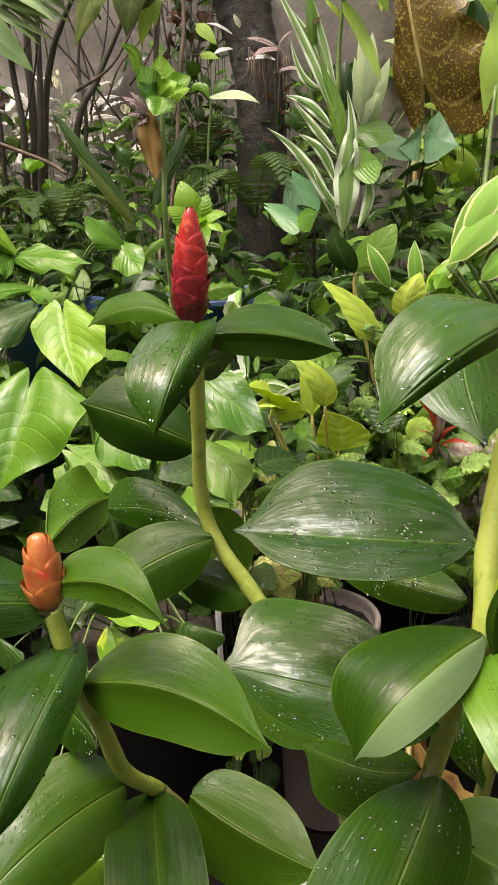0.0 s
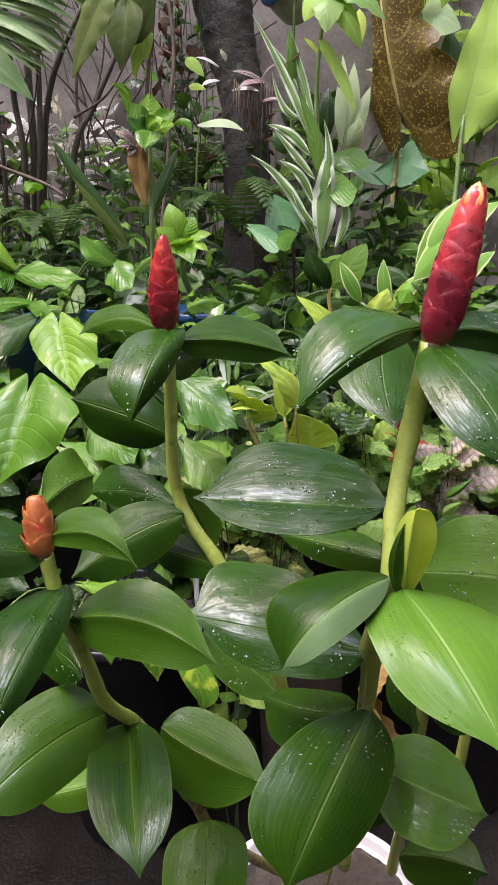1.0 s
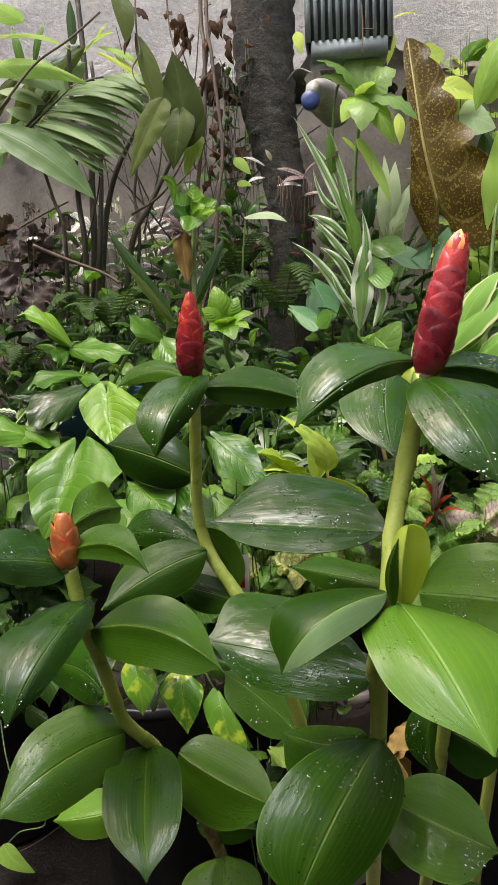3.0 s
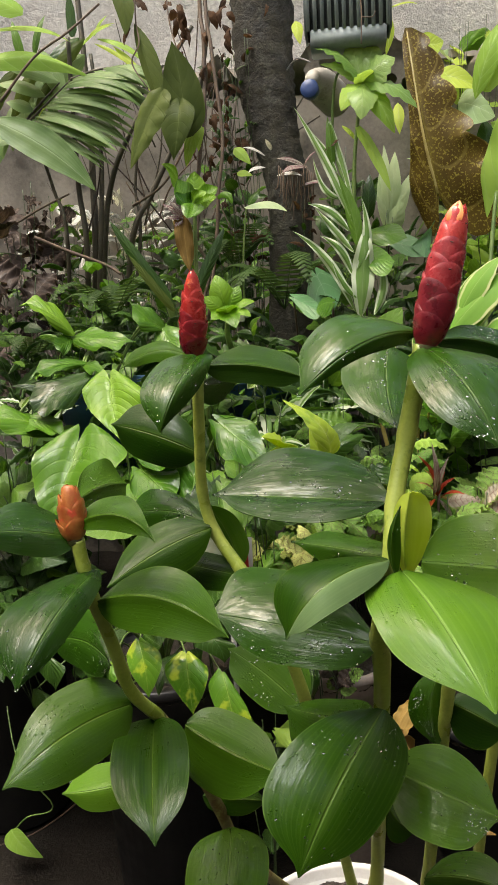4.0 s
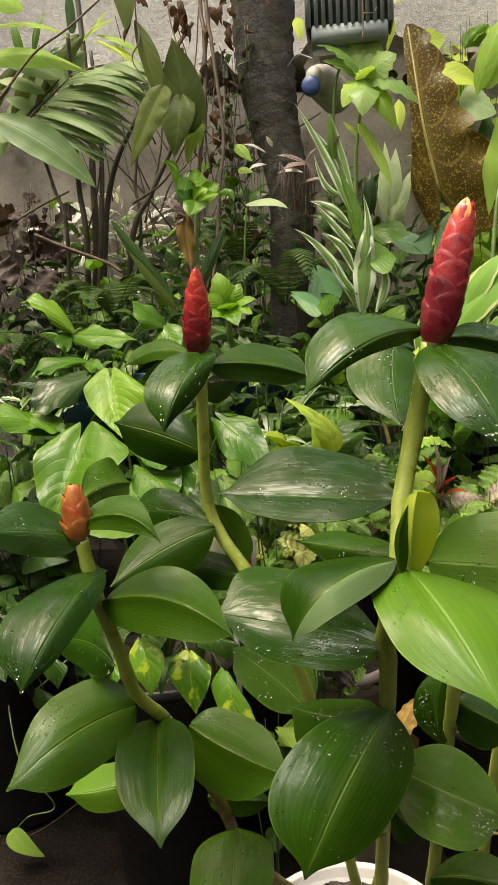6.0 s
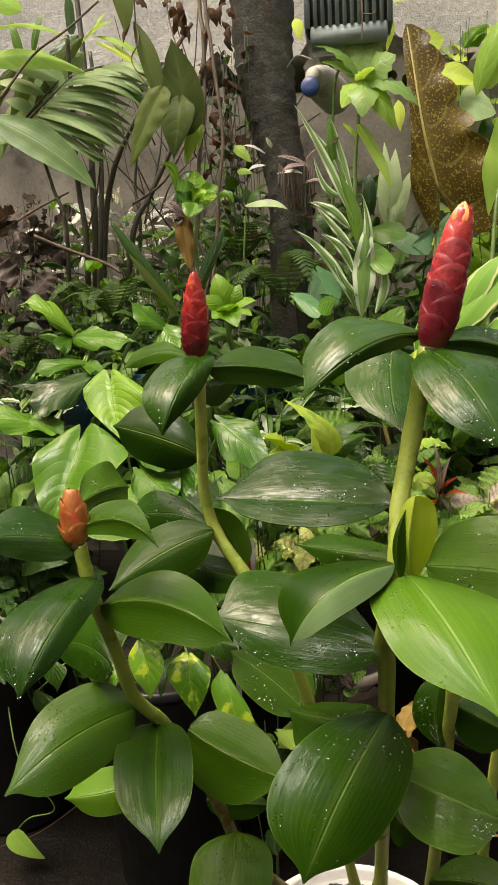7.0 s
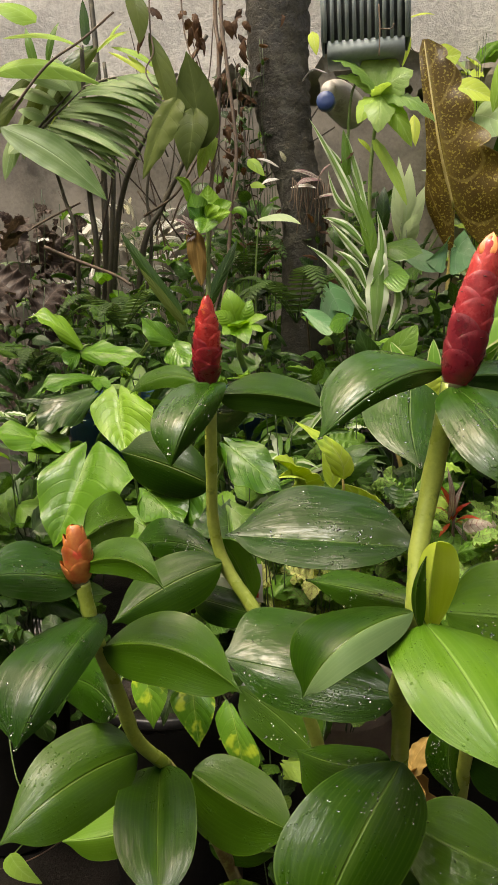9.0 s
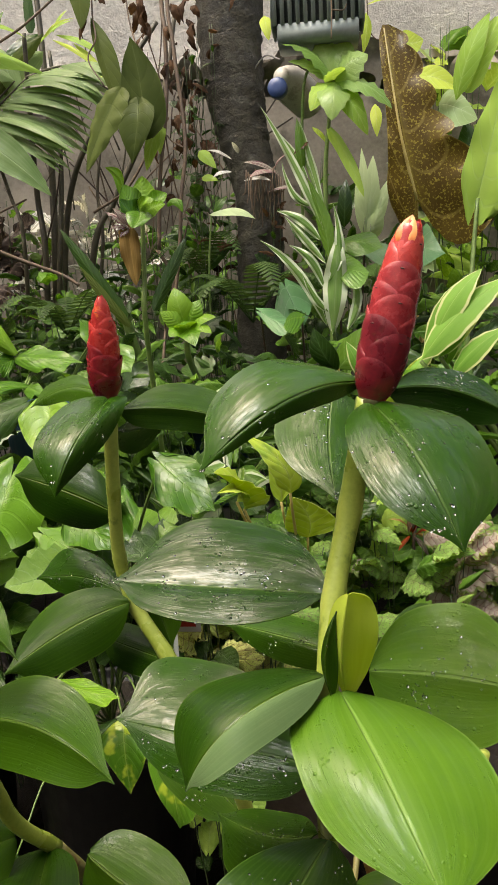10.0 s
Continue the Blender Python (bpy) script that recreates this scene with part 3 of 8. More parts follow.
def put_leaf(parent, kind, material, base, way, face, size, name="leaf"):
    way, face = Vector(way).normalized(), Vector(face)
    side = way.cross(face).normalized()
    up = side.cross(way)
    ob = new(name, shared_leaf(kind, material, int(abs(base[0] * 7919 + base[2] * 104729)) % 3))
    m = Matrix((side, way, up)).transposed().to_4x4()
    ob.matrix_basis = Matrix.Translation(Vector(base)) @ m @ Matrix.Scale(size, 4)
    ob.parent = parent
    return ob


def bush(name, label, category, heart, foot, count, reach, size, kinds, materials, stalk_material=None, flat=0.7, up=0.45, seed=0, group="", stems=5, lean=0.75):
    """A leafy plant: thin stems rise from its foot and spread; leaves stand out from them on all sides."""
    rng = random.Random(seed + 17)
    heart, foot = Vector(heart), Vector(foot)
    plant = thing(name, label, category, group)
    ends = []
    for k in range(stems):
        q = rng.uniform(0, 6.283)
        r = reach * rng.uniform(0.15, 0.75)
        end = heart + Vector((r * math.cos(q), r * math.sin(q), reach * flat * rng.uniform(-0.4, 0.3)))
        root = foot + Vector((rng.uniform(-1, 1), rng.uniform(-1, 1), 0)) * min(0.04, reach * 0.2)
        bend = root.lerp(end, 0.5) + Vector((rng.uniform(-1, 1), rng.uniform(-1, 1), 0.4)) * reach * 0.15
        if stalk_material:
            stalk(plant, [root, bend, end], 0.001 + 0.004 * size, stalk_material, "stem")
        ends.append((root, bend, end))
    for k in range(count):
        root, bend, end = ends[k % stems]
        s = rng.uniform(0.25, 1.0) ** 0.7
        at = bezier(root, bend, end, s) + Vector((rng.uniform(-1, 1), rng.uniform(-1, 1), rng.uniform(-1, 1) * flat)) * reach * 0.25
        out = at - heart
        q = math.atan2(out.y, out.x) + rng.uniform(-0.9, 0.9)
        way = Vector((math.cos(q), math.sin(q), up + rng.uniform(-0.7, 0.5)))
        face = Vector((rng.uniform(-0.8, 0.8), -lean + rng.uniform(-0.7, 0.6), 1.0))
        put_leaf(plant, kinds[k % len(kinds)], materials[rng.randrange(len(materials))], at, way, face, size * rng.uniform(0.5, 1.3))
    return plant


def fern(name, label, foot, fronds, length, seed=0, material=None, up=0.7, parent=None):
    """A fern: arching fronds with two rows of leaflets, each frond one mesh."""
    rng = random.Random(seed)
    plant = parent or thing(name, label, "fern")
    foot = Vector(foot)
    for k in range(fronds):
        q = 6.283 * k / fronds + rng.uniform(-0.3, 0.3)
        out = Vector((math.cos(q), math.sin(q), 0))
        ln = length * rng.uniform(0.7, 1.1)
        a, b, c = foot, foot + out * ln * 0.5 + Vector((0, 0, up * ln * 0.6)), foot + out * ln + Vector((0, 0, up * ln * 0.25))
        bm = bmesh.new()
        uv = bm.loops.layers.uv.new("UVMap")
        steps = 26
        for i in range(2, steps):
            s = i / steps
            p = bezier(a, b, c, s)
            way = (bezier(a, b, c, min(1, s + 0.02)) - bezier(a, b, c, s - 0.02)).normalized()
            side = way.cross(Vector((0, 0, 1))).normalized()
            w = ln * 0.16 * math.sin(math.pi * s ** 0.7) ** 0.7
            for sign in (-1, 1):
                tip = p + side * sign * w + way * w * 0.35 - Vector((0, 0, w * 0.25))
                h = way * ln * 0.017
                quad = [bm.verts.new(p - h), bm.verts.new(p + h), bm.verts.new(p.lerp(tip, 0.6) + h), bm.verts.new(tip), bm.verts.new(p.lerp(tip, 0.6) - h)]
                f = bm.faces.new(quad)
                for loop, (x, y) in zip(f.loops, ((0, 0.4), (0, 0.6), (0.6, 0.6), (1, 0.5), (0.6, 0.4))):
                    loop[uv].uv = (x, y)
        tube_bmesh([a, b, c], [0.0018, 0.0006], 4, 8, bm=bm)
        part("frond", bm, material or FERN, plant)
    return plant

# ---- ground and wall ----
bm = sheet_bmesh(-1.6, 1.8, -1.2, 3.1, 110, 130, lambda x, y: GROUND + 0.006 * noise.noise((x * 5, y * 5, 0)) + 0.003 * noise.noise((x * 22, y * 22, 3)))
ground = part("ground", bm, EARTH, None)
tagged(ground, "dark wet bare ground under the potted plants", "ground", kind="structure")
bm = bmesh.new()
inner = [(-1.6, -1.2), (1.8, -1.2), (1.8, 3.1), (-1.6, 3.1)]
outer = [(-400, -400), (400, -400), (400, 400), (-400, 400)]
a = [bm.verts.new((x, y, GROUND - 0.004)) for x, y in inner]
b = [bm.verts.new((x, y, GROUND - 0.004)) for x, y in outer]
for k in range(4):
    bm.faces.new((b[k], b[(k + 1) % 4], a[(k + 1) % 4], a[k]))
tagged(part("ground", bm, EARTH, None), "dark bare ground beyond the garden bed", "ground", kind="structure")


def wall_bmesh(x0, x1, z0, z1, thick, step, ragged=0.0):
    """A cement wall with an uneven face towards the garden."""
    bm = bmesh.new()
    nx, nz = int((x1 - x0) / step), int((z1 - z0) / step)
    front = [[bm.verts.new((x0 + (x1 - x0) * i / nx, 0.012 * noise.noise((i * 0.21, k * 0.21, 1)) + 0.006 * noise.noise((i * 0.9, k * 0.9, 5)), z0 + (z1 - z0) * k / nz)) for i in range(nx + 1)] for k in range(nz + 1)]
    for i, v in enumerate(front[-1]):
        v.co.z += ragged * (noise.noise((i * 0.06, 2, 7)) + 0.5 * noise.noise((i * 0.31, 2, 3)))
    for k in range(nz):
        for i in range(nx):
            bm.faces.new((front[k][i], front[k][i + 1], front[k + 1][i + 1], front[k + 1][i]))
    back = [bm.verts.new((x, thick, z)) for x, z in ((x0, z0), (x1, z0), (x1, z1), (x0, z1))]
    bm.faces.new(list(reversed(back)))
    top = front[-1]
    bm.faces.new(list(reversed(top)) + [back[3], back[2]][::1])
    bm.faces.new([r[0] for r in front] + [back[3], back[0]])
    bm.faces.new([r[-1] for r in reversed(front)] + [back[1], back[2]])
    return bm


wall_north = part("wall_north", wall_bmesh(-2.6, 2.6, 0.0, 2.7, 0.14, 0.04), WALL, None)
wall_north.location = (0, 3.05, 0)
tagged(wall_north, "rough grey cement garden wall with stains and a darker lower band", "wall", kind="structure")
# unseen wall added at the back to keep low sky out of reflections
wall_south = part("wall_south", box_bmesh((5.2, 0.15, 3.0), 0.01, (0, -2.3, 1.5)), PLASTER, None)
tagged(wall_south, "unseen plastered wall added behind to darken low reflections", "wall", kind="structure")
# unseen side walls, added to block low sky and darken leaf reflections
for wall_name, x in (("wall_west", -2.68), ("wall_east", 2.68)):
    side_wall = part(wall_name, box_bmesh((0.15, 5.6, 3.0), 0.01, (x, 0.4, 1.5)), WALL_DARK, None)
    tagged(side_wall, "unseen cement wall added to block low side light", "wall", kind="structure")
# lower band of the wall: darker, with a ragged top edge
band = part("damp_band", wall_bmesh(-2.58, 2.0, 0.0, 1.90, 0.014, 0.03, 0.2), WALL_DARK, wall_north)
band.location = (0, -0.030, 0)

# ---- the potted spiral ginger ----
def round_pot(name, label, category, place, radius, height, material, soil_drop=0.03, rim=0.008, taper=0.78, soil=True, lip=0.018, group=""):
    pot = thing(name, label, category, group, place)
    r, h = radius, height
    profile = [(r * taper * 0.2, 0.0), (r * taper - 0.006, 0.0), (r * taper, 0.006), (r - rim - 0.004, h - lip), (r - rim, h - lip), (r - 0.002, h - lip), (r, h - lip + 0.003),
               (r, h - 0.003), (r - 0.003, h), (r - rim, h), (r - rim - 0.003, h - 0.004), (r - rim - 0.006, h - soil_drop - 0.05), (r * 0.2, h - soil_drop - 0.055)]
    part("body", lathe_bmesh(profile, 40), material, pot)
    if soil:
        bm = sheet_bmesh(-1, 1, -1, 1, 26, 26, lambda x, y: 0.0)
        for v in bm.verts:
            x, y = v.co.x, v.co.y
            v.co.x, v.co.y = x * math.sqrt(1 - y * y / 2) * (r - rim - 0.002), y * math.sqrt(1 - x * x / 2) * (r - rim - 0.002)
            v.co.z = h - soil_drop + 0.008 * noise.noise((x * 7, y * 7, r * 40)) + 0.005 * noise.noise((x * 21, y * 21, r * 10))
        part("soil", bm, SOIL, pot)
    return pot


round_pot("flower_pot", "round white plastic flower pot full of dark soil", "pot", (0.13, 0.70, GROUND + 0.004), 0.134, 0.331, WHITE_PLASTIC, soil_drop=0.025)

ginger = thing("spiral_ginger", "potted spiral ginger with glossy leaves and red flower cones", "plant", place=(0, 0, 0))


def cone(parent, foot, top, radius, rows, per_row, materials, label, seed=0, petals=0, blunt=False, dusk=(0.5, 0.2), relief=0.09, bract=0.25):
    """A flower cone: a core wrapped in spiral rows of broad fleshy bracts, each with a small dark callus under its lip."""
    foot, top = Vector(foot), Vector(top)
    axis = top - foot
    length = axis.length
    turn = axis.to_track_quat("Z", "Y").to_matrix()
    rng = random.Random(seed)

    swell_by = curve((-0.06, 0.40), (0, 0.56), (0.08, 0.84), (0.26, 1.0), (0.50, 0.96), (0.70, 0.82), (0.85, 0.62), (0.95, 0.42), (1.0, 0.16)) if blunt else \
        curve((-0.06, 0.40), (0, 0.56), (0.10, 0.86), (0.32, 1.0), (0.55, 0.92), (0.75, 0.68), (0.90, 0.38), (1.0, 0.06))

    def girth(s):
        return radius * swell_by(s)

    def at(q, s, r):
        return foot + turn @ Vector((r * math.cos(q), r * math.sin(q), s * length))

    bm = bmesh.new()
    last = None
    for i in range(15):
        s = i / 14 * 0.97
        ring = [bm.verts.new(at(6.2832 * j / 20, s, girth(s) * 0.94)) for j in range(20)]
        if last:
            for j in range(20):
                bm.faces.new((last[j], last[(j + 1) % 20], ring[(j + 1) % 20], ring[j]))
        last = ring
    bm.faces.new(last)
    core = part("flower_cone", bm, materials[0], parent, label)
    bm = bmesh.new()
    bmesh.ops.create_uvsphere(bm, u_segments=16, v_segments=8, radius=1.0)
    for v in bm.verts:
        v.co = foot + turn @ Vector((v.co.x * radius * 0.60, v.co.y * radius * 0.60, v.co.z * radius * 0.5 - radius * 0.05))
    part("calyx", bm, CALYX, core, "brownish green base of the cone")
    total = rows * per_row
    for k in range(total):
        s0 = k / total * 0.92 - 0.05
        q0 = k * 6.2832 * (1 / per_row + 0.5 / per_row ** 2) + rng.uniform(-0.12, 0.12)
        tall = min((bract - 0.08 * max(0, s0)) * rng.uniform(0.88, 1.1), 0.99 - s0)
        wide = math.radians(225 / per_row) * rng.uniform(0.94, 1.06)
        lip = relief * rng.uniform(0.7, 1.25)
        tilt = rng.uniform(-0.03, 0.03)
        bm = bmesh.new()
        grid = []
        for i in range(10):
            a = i / 9
            row = []
            for j in range(11):
                b = j / 5 - 1
                s = s0 + tall * a * (1 - 0.30 * b * b + tilt * b)
                hull = (1 - (a * 0.94) ** 4) ** 0.5
                r = girth(max(-0.05, min(0.98, s))) * (0.97 + lip * (a ** 1.5) * (1 - 0.75 * b * b) - (0.05 if a > 0.95 else 0.0)) + 0.0004 * a
                q = q0 + wide * b * (0.72 + 0.28 * hull)
                row.append(bm.verts.new(at(q, s, r)))
            grid.append(row)
        for i in range(9):
            for j in range(10):
                bm.faces.new((grid[i][j], grid[i][j + 1], grid[i + 1][j + 1], grid[i + 1][j]))
        bm.normal_update()
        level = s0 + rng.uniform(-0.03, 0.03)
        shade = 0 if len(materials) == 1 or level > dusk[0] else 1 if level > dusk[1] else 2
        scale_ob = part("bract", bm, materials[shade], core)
        if len(materials) > 1 and 0.02 < s0 < 0.7:
            c = at(q0, s0 + tall * 0.80, girth(s0 + tall * 0.80) * (0.985 + lip * 0.72))
            out = (turn @ Vector((math.cos(q0), math.sin(q0), 0))).normalized()
            bm = bmesh.new()
            bmesh.ops.create_uvsphere(bm, u_segments=8, v_segments=5, radius=1.0)
            frame_ = Matrix((turn @ Vector((-math.sin(q0), math.cos(q0), 0)), axis.normalized(), out)).transposed()
            for v in bm.verts:
                v.co = c + frame_ @ Vector((v.co.x * radius * 0.10, v.co.y * radius * 0.035, v.co.z * radius * 0.03))
            part("callus", bm, CALLUS, scale_ob, "small dark callus")
    for k in range(petals):
        q = k * 2.2 + 2.6
        tip = at(q, 1.0 - 0.035 * k, radius * 0.16)
        low = at(q, 0.82, radius * 0.55)
        sidew = turn @ Vector((-math.sin(q), math.cos(q), 0)) * radius * 0.42
        m = (low + tip) / 2 + turn @ Vector((math.cos(q), math.sin(q), 0)) * radius * 0.10
        leaf(core, PETAL, low, m, tip, m - sidew, m + sidew, "orange petal tip", "petal", outline="egg", cup=-0.3, along=8, across=3)
    return core


def blade_of(material, *points, label="", **shape):
    shape["wave"] = 0.015 + shape.get("wave", 0.035)
    shape.setdefault("waves", 1.5)
    shape["along"] = 30
    shape.setdefault("across", 8)
    shape["cup"] = 0.45 * shape.get("cup", 0.1)
    shape.setdefault("groove", 0.016)
    drops = shape.pop("drops", 90 if material in (GINGER_WET, GINGER_MID) else 0)
    ob = leaf(ginger, material, *points, label=label, **shape)
    if drops:
        add_drops(ob, drops, len(bpy.data.objects))
    return ob


def stem(points, radii, material=STEM, label="", nodes=(0.25, 0.5, 0.75), swell=0.10):
    return part("stem", tube_bmesh(points, [r * 0.84 for r in radii], 12, 9, nodes, swell, 0.0), material, ginger, label)


# the tall flowering stem
stem([(0.163, 0.717, 0.373), (0.167, 0.681, 0.492), (0.170, 0.537, 0.776), (0.167, 0.504, 0.837), (0.175, 0.464, 0.913), (0.181, 0.485, 0.965), (0.193, 0.506, 1.016), (0.207, 0.506, 1.089)], [.0095, .0098, .0095, .0098, .0086, .0088, .0092, .0095], nodes=(0.07, 0.2, 0.33, 0.43, 0.57, 0.71, 0.86))
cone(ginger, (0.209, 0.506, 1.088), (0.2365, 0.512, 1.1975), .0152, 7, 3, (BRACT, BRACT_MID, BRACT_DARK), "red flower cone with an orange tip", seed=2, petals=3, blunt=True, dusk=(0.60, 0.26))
blade_of(GINGER_WET, (0.204, 0.514, 1.099), (0.158, 0.462, 1.097), (0.109, 0.444, 1.060), (0.133, 0.497, 1.111), (0.156, 0.464, 1.085), cup=0.25, wave=0.03, drops=24)
blade_of(GINGER_WET, (0.185, 0.611, 1.078), (0.181, 0.569, 1.048), (0.185, 0.522, 1.019), (0.141, 0.586, 1.054), (0.213, 0.593, 1.039), cup=0.1)
blade_of(GINGER_WET, (0.208, 0.501, 1.088), (0.230, 0.435, 1.066), (0.249, 0.406, 1.024), (0.199, 0.439, 1.059), (0.272, 0.470, 1.064), cup=0.2)
blade_of(GINGER_WET, (0.222, 0.542, 1.088), (0.267, 0.571, 1.082), (0.314, 0.576, 1.058), (0.271, 0.595, 1.094), (0.267, 0.570, 1.061), cup=0.1)
blade_of(GINGER_LIME, (0.187, 0.454, 0.915), (0.185, 0.441, 0.952), (0.190, 0.446, 0.984), (0.177, 0.453, 0.952), (0.207, 0.457, 0.952), cup=0.5, outline="round", label="yellow-green unfurling young leaf")
blade_of(GINGER, (0.179, 0.448, 0.916), (0.176, 0.444, 0.946), (0.183, 0.446, 0.974), (0.173, 0.450, 0.944), (0.183, 0.445, 0.948), cup=0.3, outline="lance", drops=4, label="dark rolled edge of the young leaf")
blade_of(GINGER_YOUNG, (0.184, 0.450, 0.921), (0.207, 0.386, 0.908), (0.233, 0.332, 0.870), (0.161, 0.395, 0.900), (0.263, 0.408, 0.899), cup=0.12, label="bright green young leaf")
blade_of(GINGER, (0.174, 0.457, 0.927), (0.126, 0.408, 0.927), (0.096, 0.402, 0.886), (0.099, 0.449, 0.922), (0.136, 0.398, 0.914), cup=0.15, half_under=True, label="leaf folded over, showing its grey-green underside")
blade_of(GINGER_WET, (0.178, 0.505, 0.961), (0.106, 0.508, 0.965), (0.027, 0.519, 0.965), (0.105, 0.568, 0.992), (0.098, 0.477, 0.953), cup=0.12, wave=0.02, drops=140)
blade_of(GINGER_WET, (0.166, 0.508, 0.831), (0.090, 0.525, 0.838), (0.011, 0.551, 0.840), (0.071, 0.596, 0.867), (0.090, 0.504, 0.810), cup=0.1, wave=0.02)
blade_of(GINGER_MID, (0.171, 0.532, 0.752), (0.130, 0.459, 0.726), (0.094, 0.425, 0.662), (0.075, 0.464, 0.739), (0.174, 0.476, 0.695), cup=0.1)
blade_of(GINGER_MID, (0.176, 0.556, 0.675), (0.223, 0.516, 0.676), (0.273, 0.503, 0.663), (0.239, 0.578, 0.680), (0.207, 0.480, 0.653), cup=0.1)
blade_of(GINGER_MID, (0.161, 0.559, 0.737), (0.121, 0.585, 0.713), (0.068, 0.641, 0.690), (0.121, 0.616, 0.712), (0.103, 0.568, 0.678))
blade_of(GINGER_YOUNG, (0.203, 0.494, 0.910), (0.256, 0.498, 0.904), (0.304, 0.463, 0.911), (0.263, 0.541, 0.937), (0.252, 0.473, 0.868), cup=0.1, drops=130)
blade_of(GINGER_MID, (0.189, 0.561, 0.888), (0.142, 0.591, 0.888), (0.085, 0.640, 0.878), (0.144, 0.628, 0.889), (0.146, 0.583, 0.868))
blade_of(GINGER_MID, (0.217, 0.545, 0.909), (0.242, 0.565, 0.908), (0.276, 0.583, 0.897), (0.247, 0.593, 0.914), (0.242, 0.563, 0.891))
# two more stems beside it
stem([(0.221, 0.708, 0.376), (0.226, 0.670, 0.488), (0.238, 0.644, 0.657), (0.244, 0.631, 0.737)], [.0085, .0085, .0085, .008], nodes=(0.2, 0.55, 0.9))
stem([(0.282, 0.700, 0.386), (0.283, 0.688, 0.475), (0.296, 0.684, 0.604), (0.309, 0.671, 0.735)], [.0075, .0075, .0075, .007], nodes=(0.2, 0.5, 0.8))
blade_of(GINGER_WET, (0.239, 0.663, 0.721), (0.225, 0.646, 0.689), (0.231, 0.632, 0.647), (0.203, 0.661, 0.683), (0.249, 0.660, 0.675))
blade_of(GINGER, (0.245, 0.642, 0.695), (0.268, 0.622, 0.694), (0.300, 0.609, 0.680), (0.279, 0.650, 0.701), (0.260, 0.620, 0.658))
blade_of(GINGER_MID, (0.213, 0.603, 0.511), (0.251, 0.578, 0.535), (0.292, 0.549, 0.545), (0.263, 0.602, 0.547), (0.246, 0.566, 0.501))
blade_of(GINGER, (0.177, 0.619, 0.584), (0.187, 0.598, 0.583), (0.204, 0.587, 0.581), (0.197, 0.614, 0.581), (0.178, 0.599, 0.559))
# the middle stem with the slender cone
stem([(0.143, 0.724, 0.357), (0.130, 0.700, 0.436), (0.089, 0.657, 0.693), (0.052, 0.645, 0.801), (0.027, 0.658, 0.841), (-0.002, 0.675, 0.880), (-0.013, 0.679, 0.924), (-0.010, 0.670, 0.989), (-0.009, 0.677, 1.059)], [.0075, .0075, .0078, .008, .0082, .0078, .0072, .0070, .0078], nodes=(0.1, 0.25, 0.4, 0.5, 0.62, 0.75, 0.88))
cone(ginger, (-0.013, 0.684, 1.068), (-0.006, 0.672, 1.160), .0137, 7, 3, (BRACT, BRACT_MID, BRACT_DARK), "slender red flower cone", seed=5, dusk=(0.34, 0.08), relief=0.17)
blade_of(GINGER_WET, (-0.006, 0.666, 1.071), (-0.018, 0.603, 1.046), (-0.032, 0.587, 1.008), (-0.053, 0.628, 1.054), (0.004, 0.648, 1.053), cup=0.2, drops=24)
blade_of(GINGER, (-0.001, 0.682, 1.058), (0.054, 0.691, 1.055), (0.108, 0.696, 1.038), (0.057, 0.732, 1.072), (0.048, 0.691, 1.036), cup=0.12)
blade_of(GINGER_WET, (-0.004, 0.680, 1.041), (0.009, 0.721, 1.036), (0.031, 0.762, 1.040), (0.022, 0.757, 1.048), (-0.001, 0.725, 1.011))
blade_of(GINGER, (-0.025, 0.714, 1.067), (-0.071, 0.756, 1.071), (-0.121, 0.782, 1.048), (-0.081, 0.790, 1.078), (-0.075, 0.754, 1.057), cup=0.1)
blade_of(GINGER, (-0.012, 0.678, 0.965), (-0.061, 0.691, 0.984), (-0.120, 0.721, 0.993), (-0.061, 0.715, 1.013), (-0.078, 0.702, 0.953), cup=0.1)
blade_of(GINGER_WET, (-0.009, 0.680, 0.884), (-0.061, 0.715, 0.891), (-0.126, 0.758, 0.873), (-0.076, 0.756, 0.904), (-0.062, 0.713, 0.869))
blade_of(GINGER_YOUNG, (-0.010, 0.689, 0.905), (0.006, 0.713, 0.864), (0.020, 0.719, 0.814), (-0.009, 0.719, 0.848), (0.021, 0.737, 0.862), label="yellow-green leaf")
blade_of(GINGER, (-0.003, 0.664, 0.887), (-0.061, 0.662, 0.863), (-0.117, 0.640, 0.829), (-0.079, 0.695, 0.877), (-0.053, 0.654, 0.830), cup=0.1)
blade_of(GINGER, (0.030, 0.652, 0.836), (-0.011, 0.687, 0.831), (-0.056, 0.731, 0.822), (-0.013, 0.722, 0.836), (-0.015, 0.680, 0.809))
blade_of(GINGER_MID, (0.089, 0.654, 0.676), (0.050, 0.675, 0.705), (0.002, 0.691, 0.732), (0.074, 0.711, 0.723), (0.025, 0.663, 0.690))
blade_of(GINGER_WET, (0.091, 0.664, 0.677), (0.098, 0.683, 0.694), (0.092, 0.707, 0.710), (0.080, 0.694, 0.692), (0.105, 0.698, 0.689))
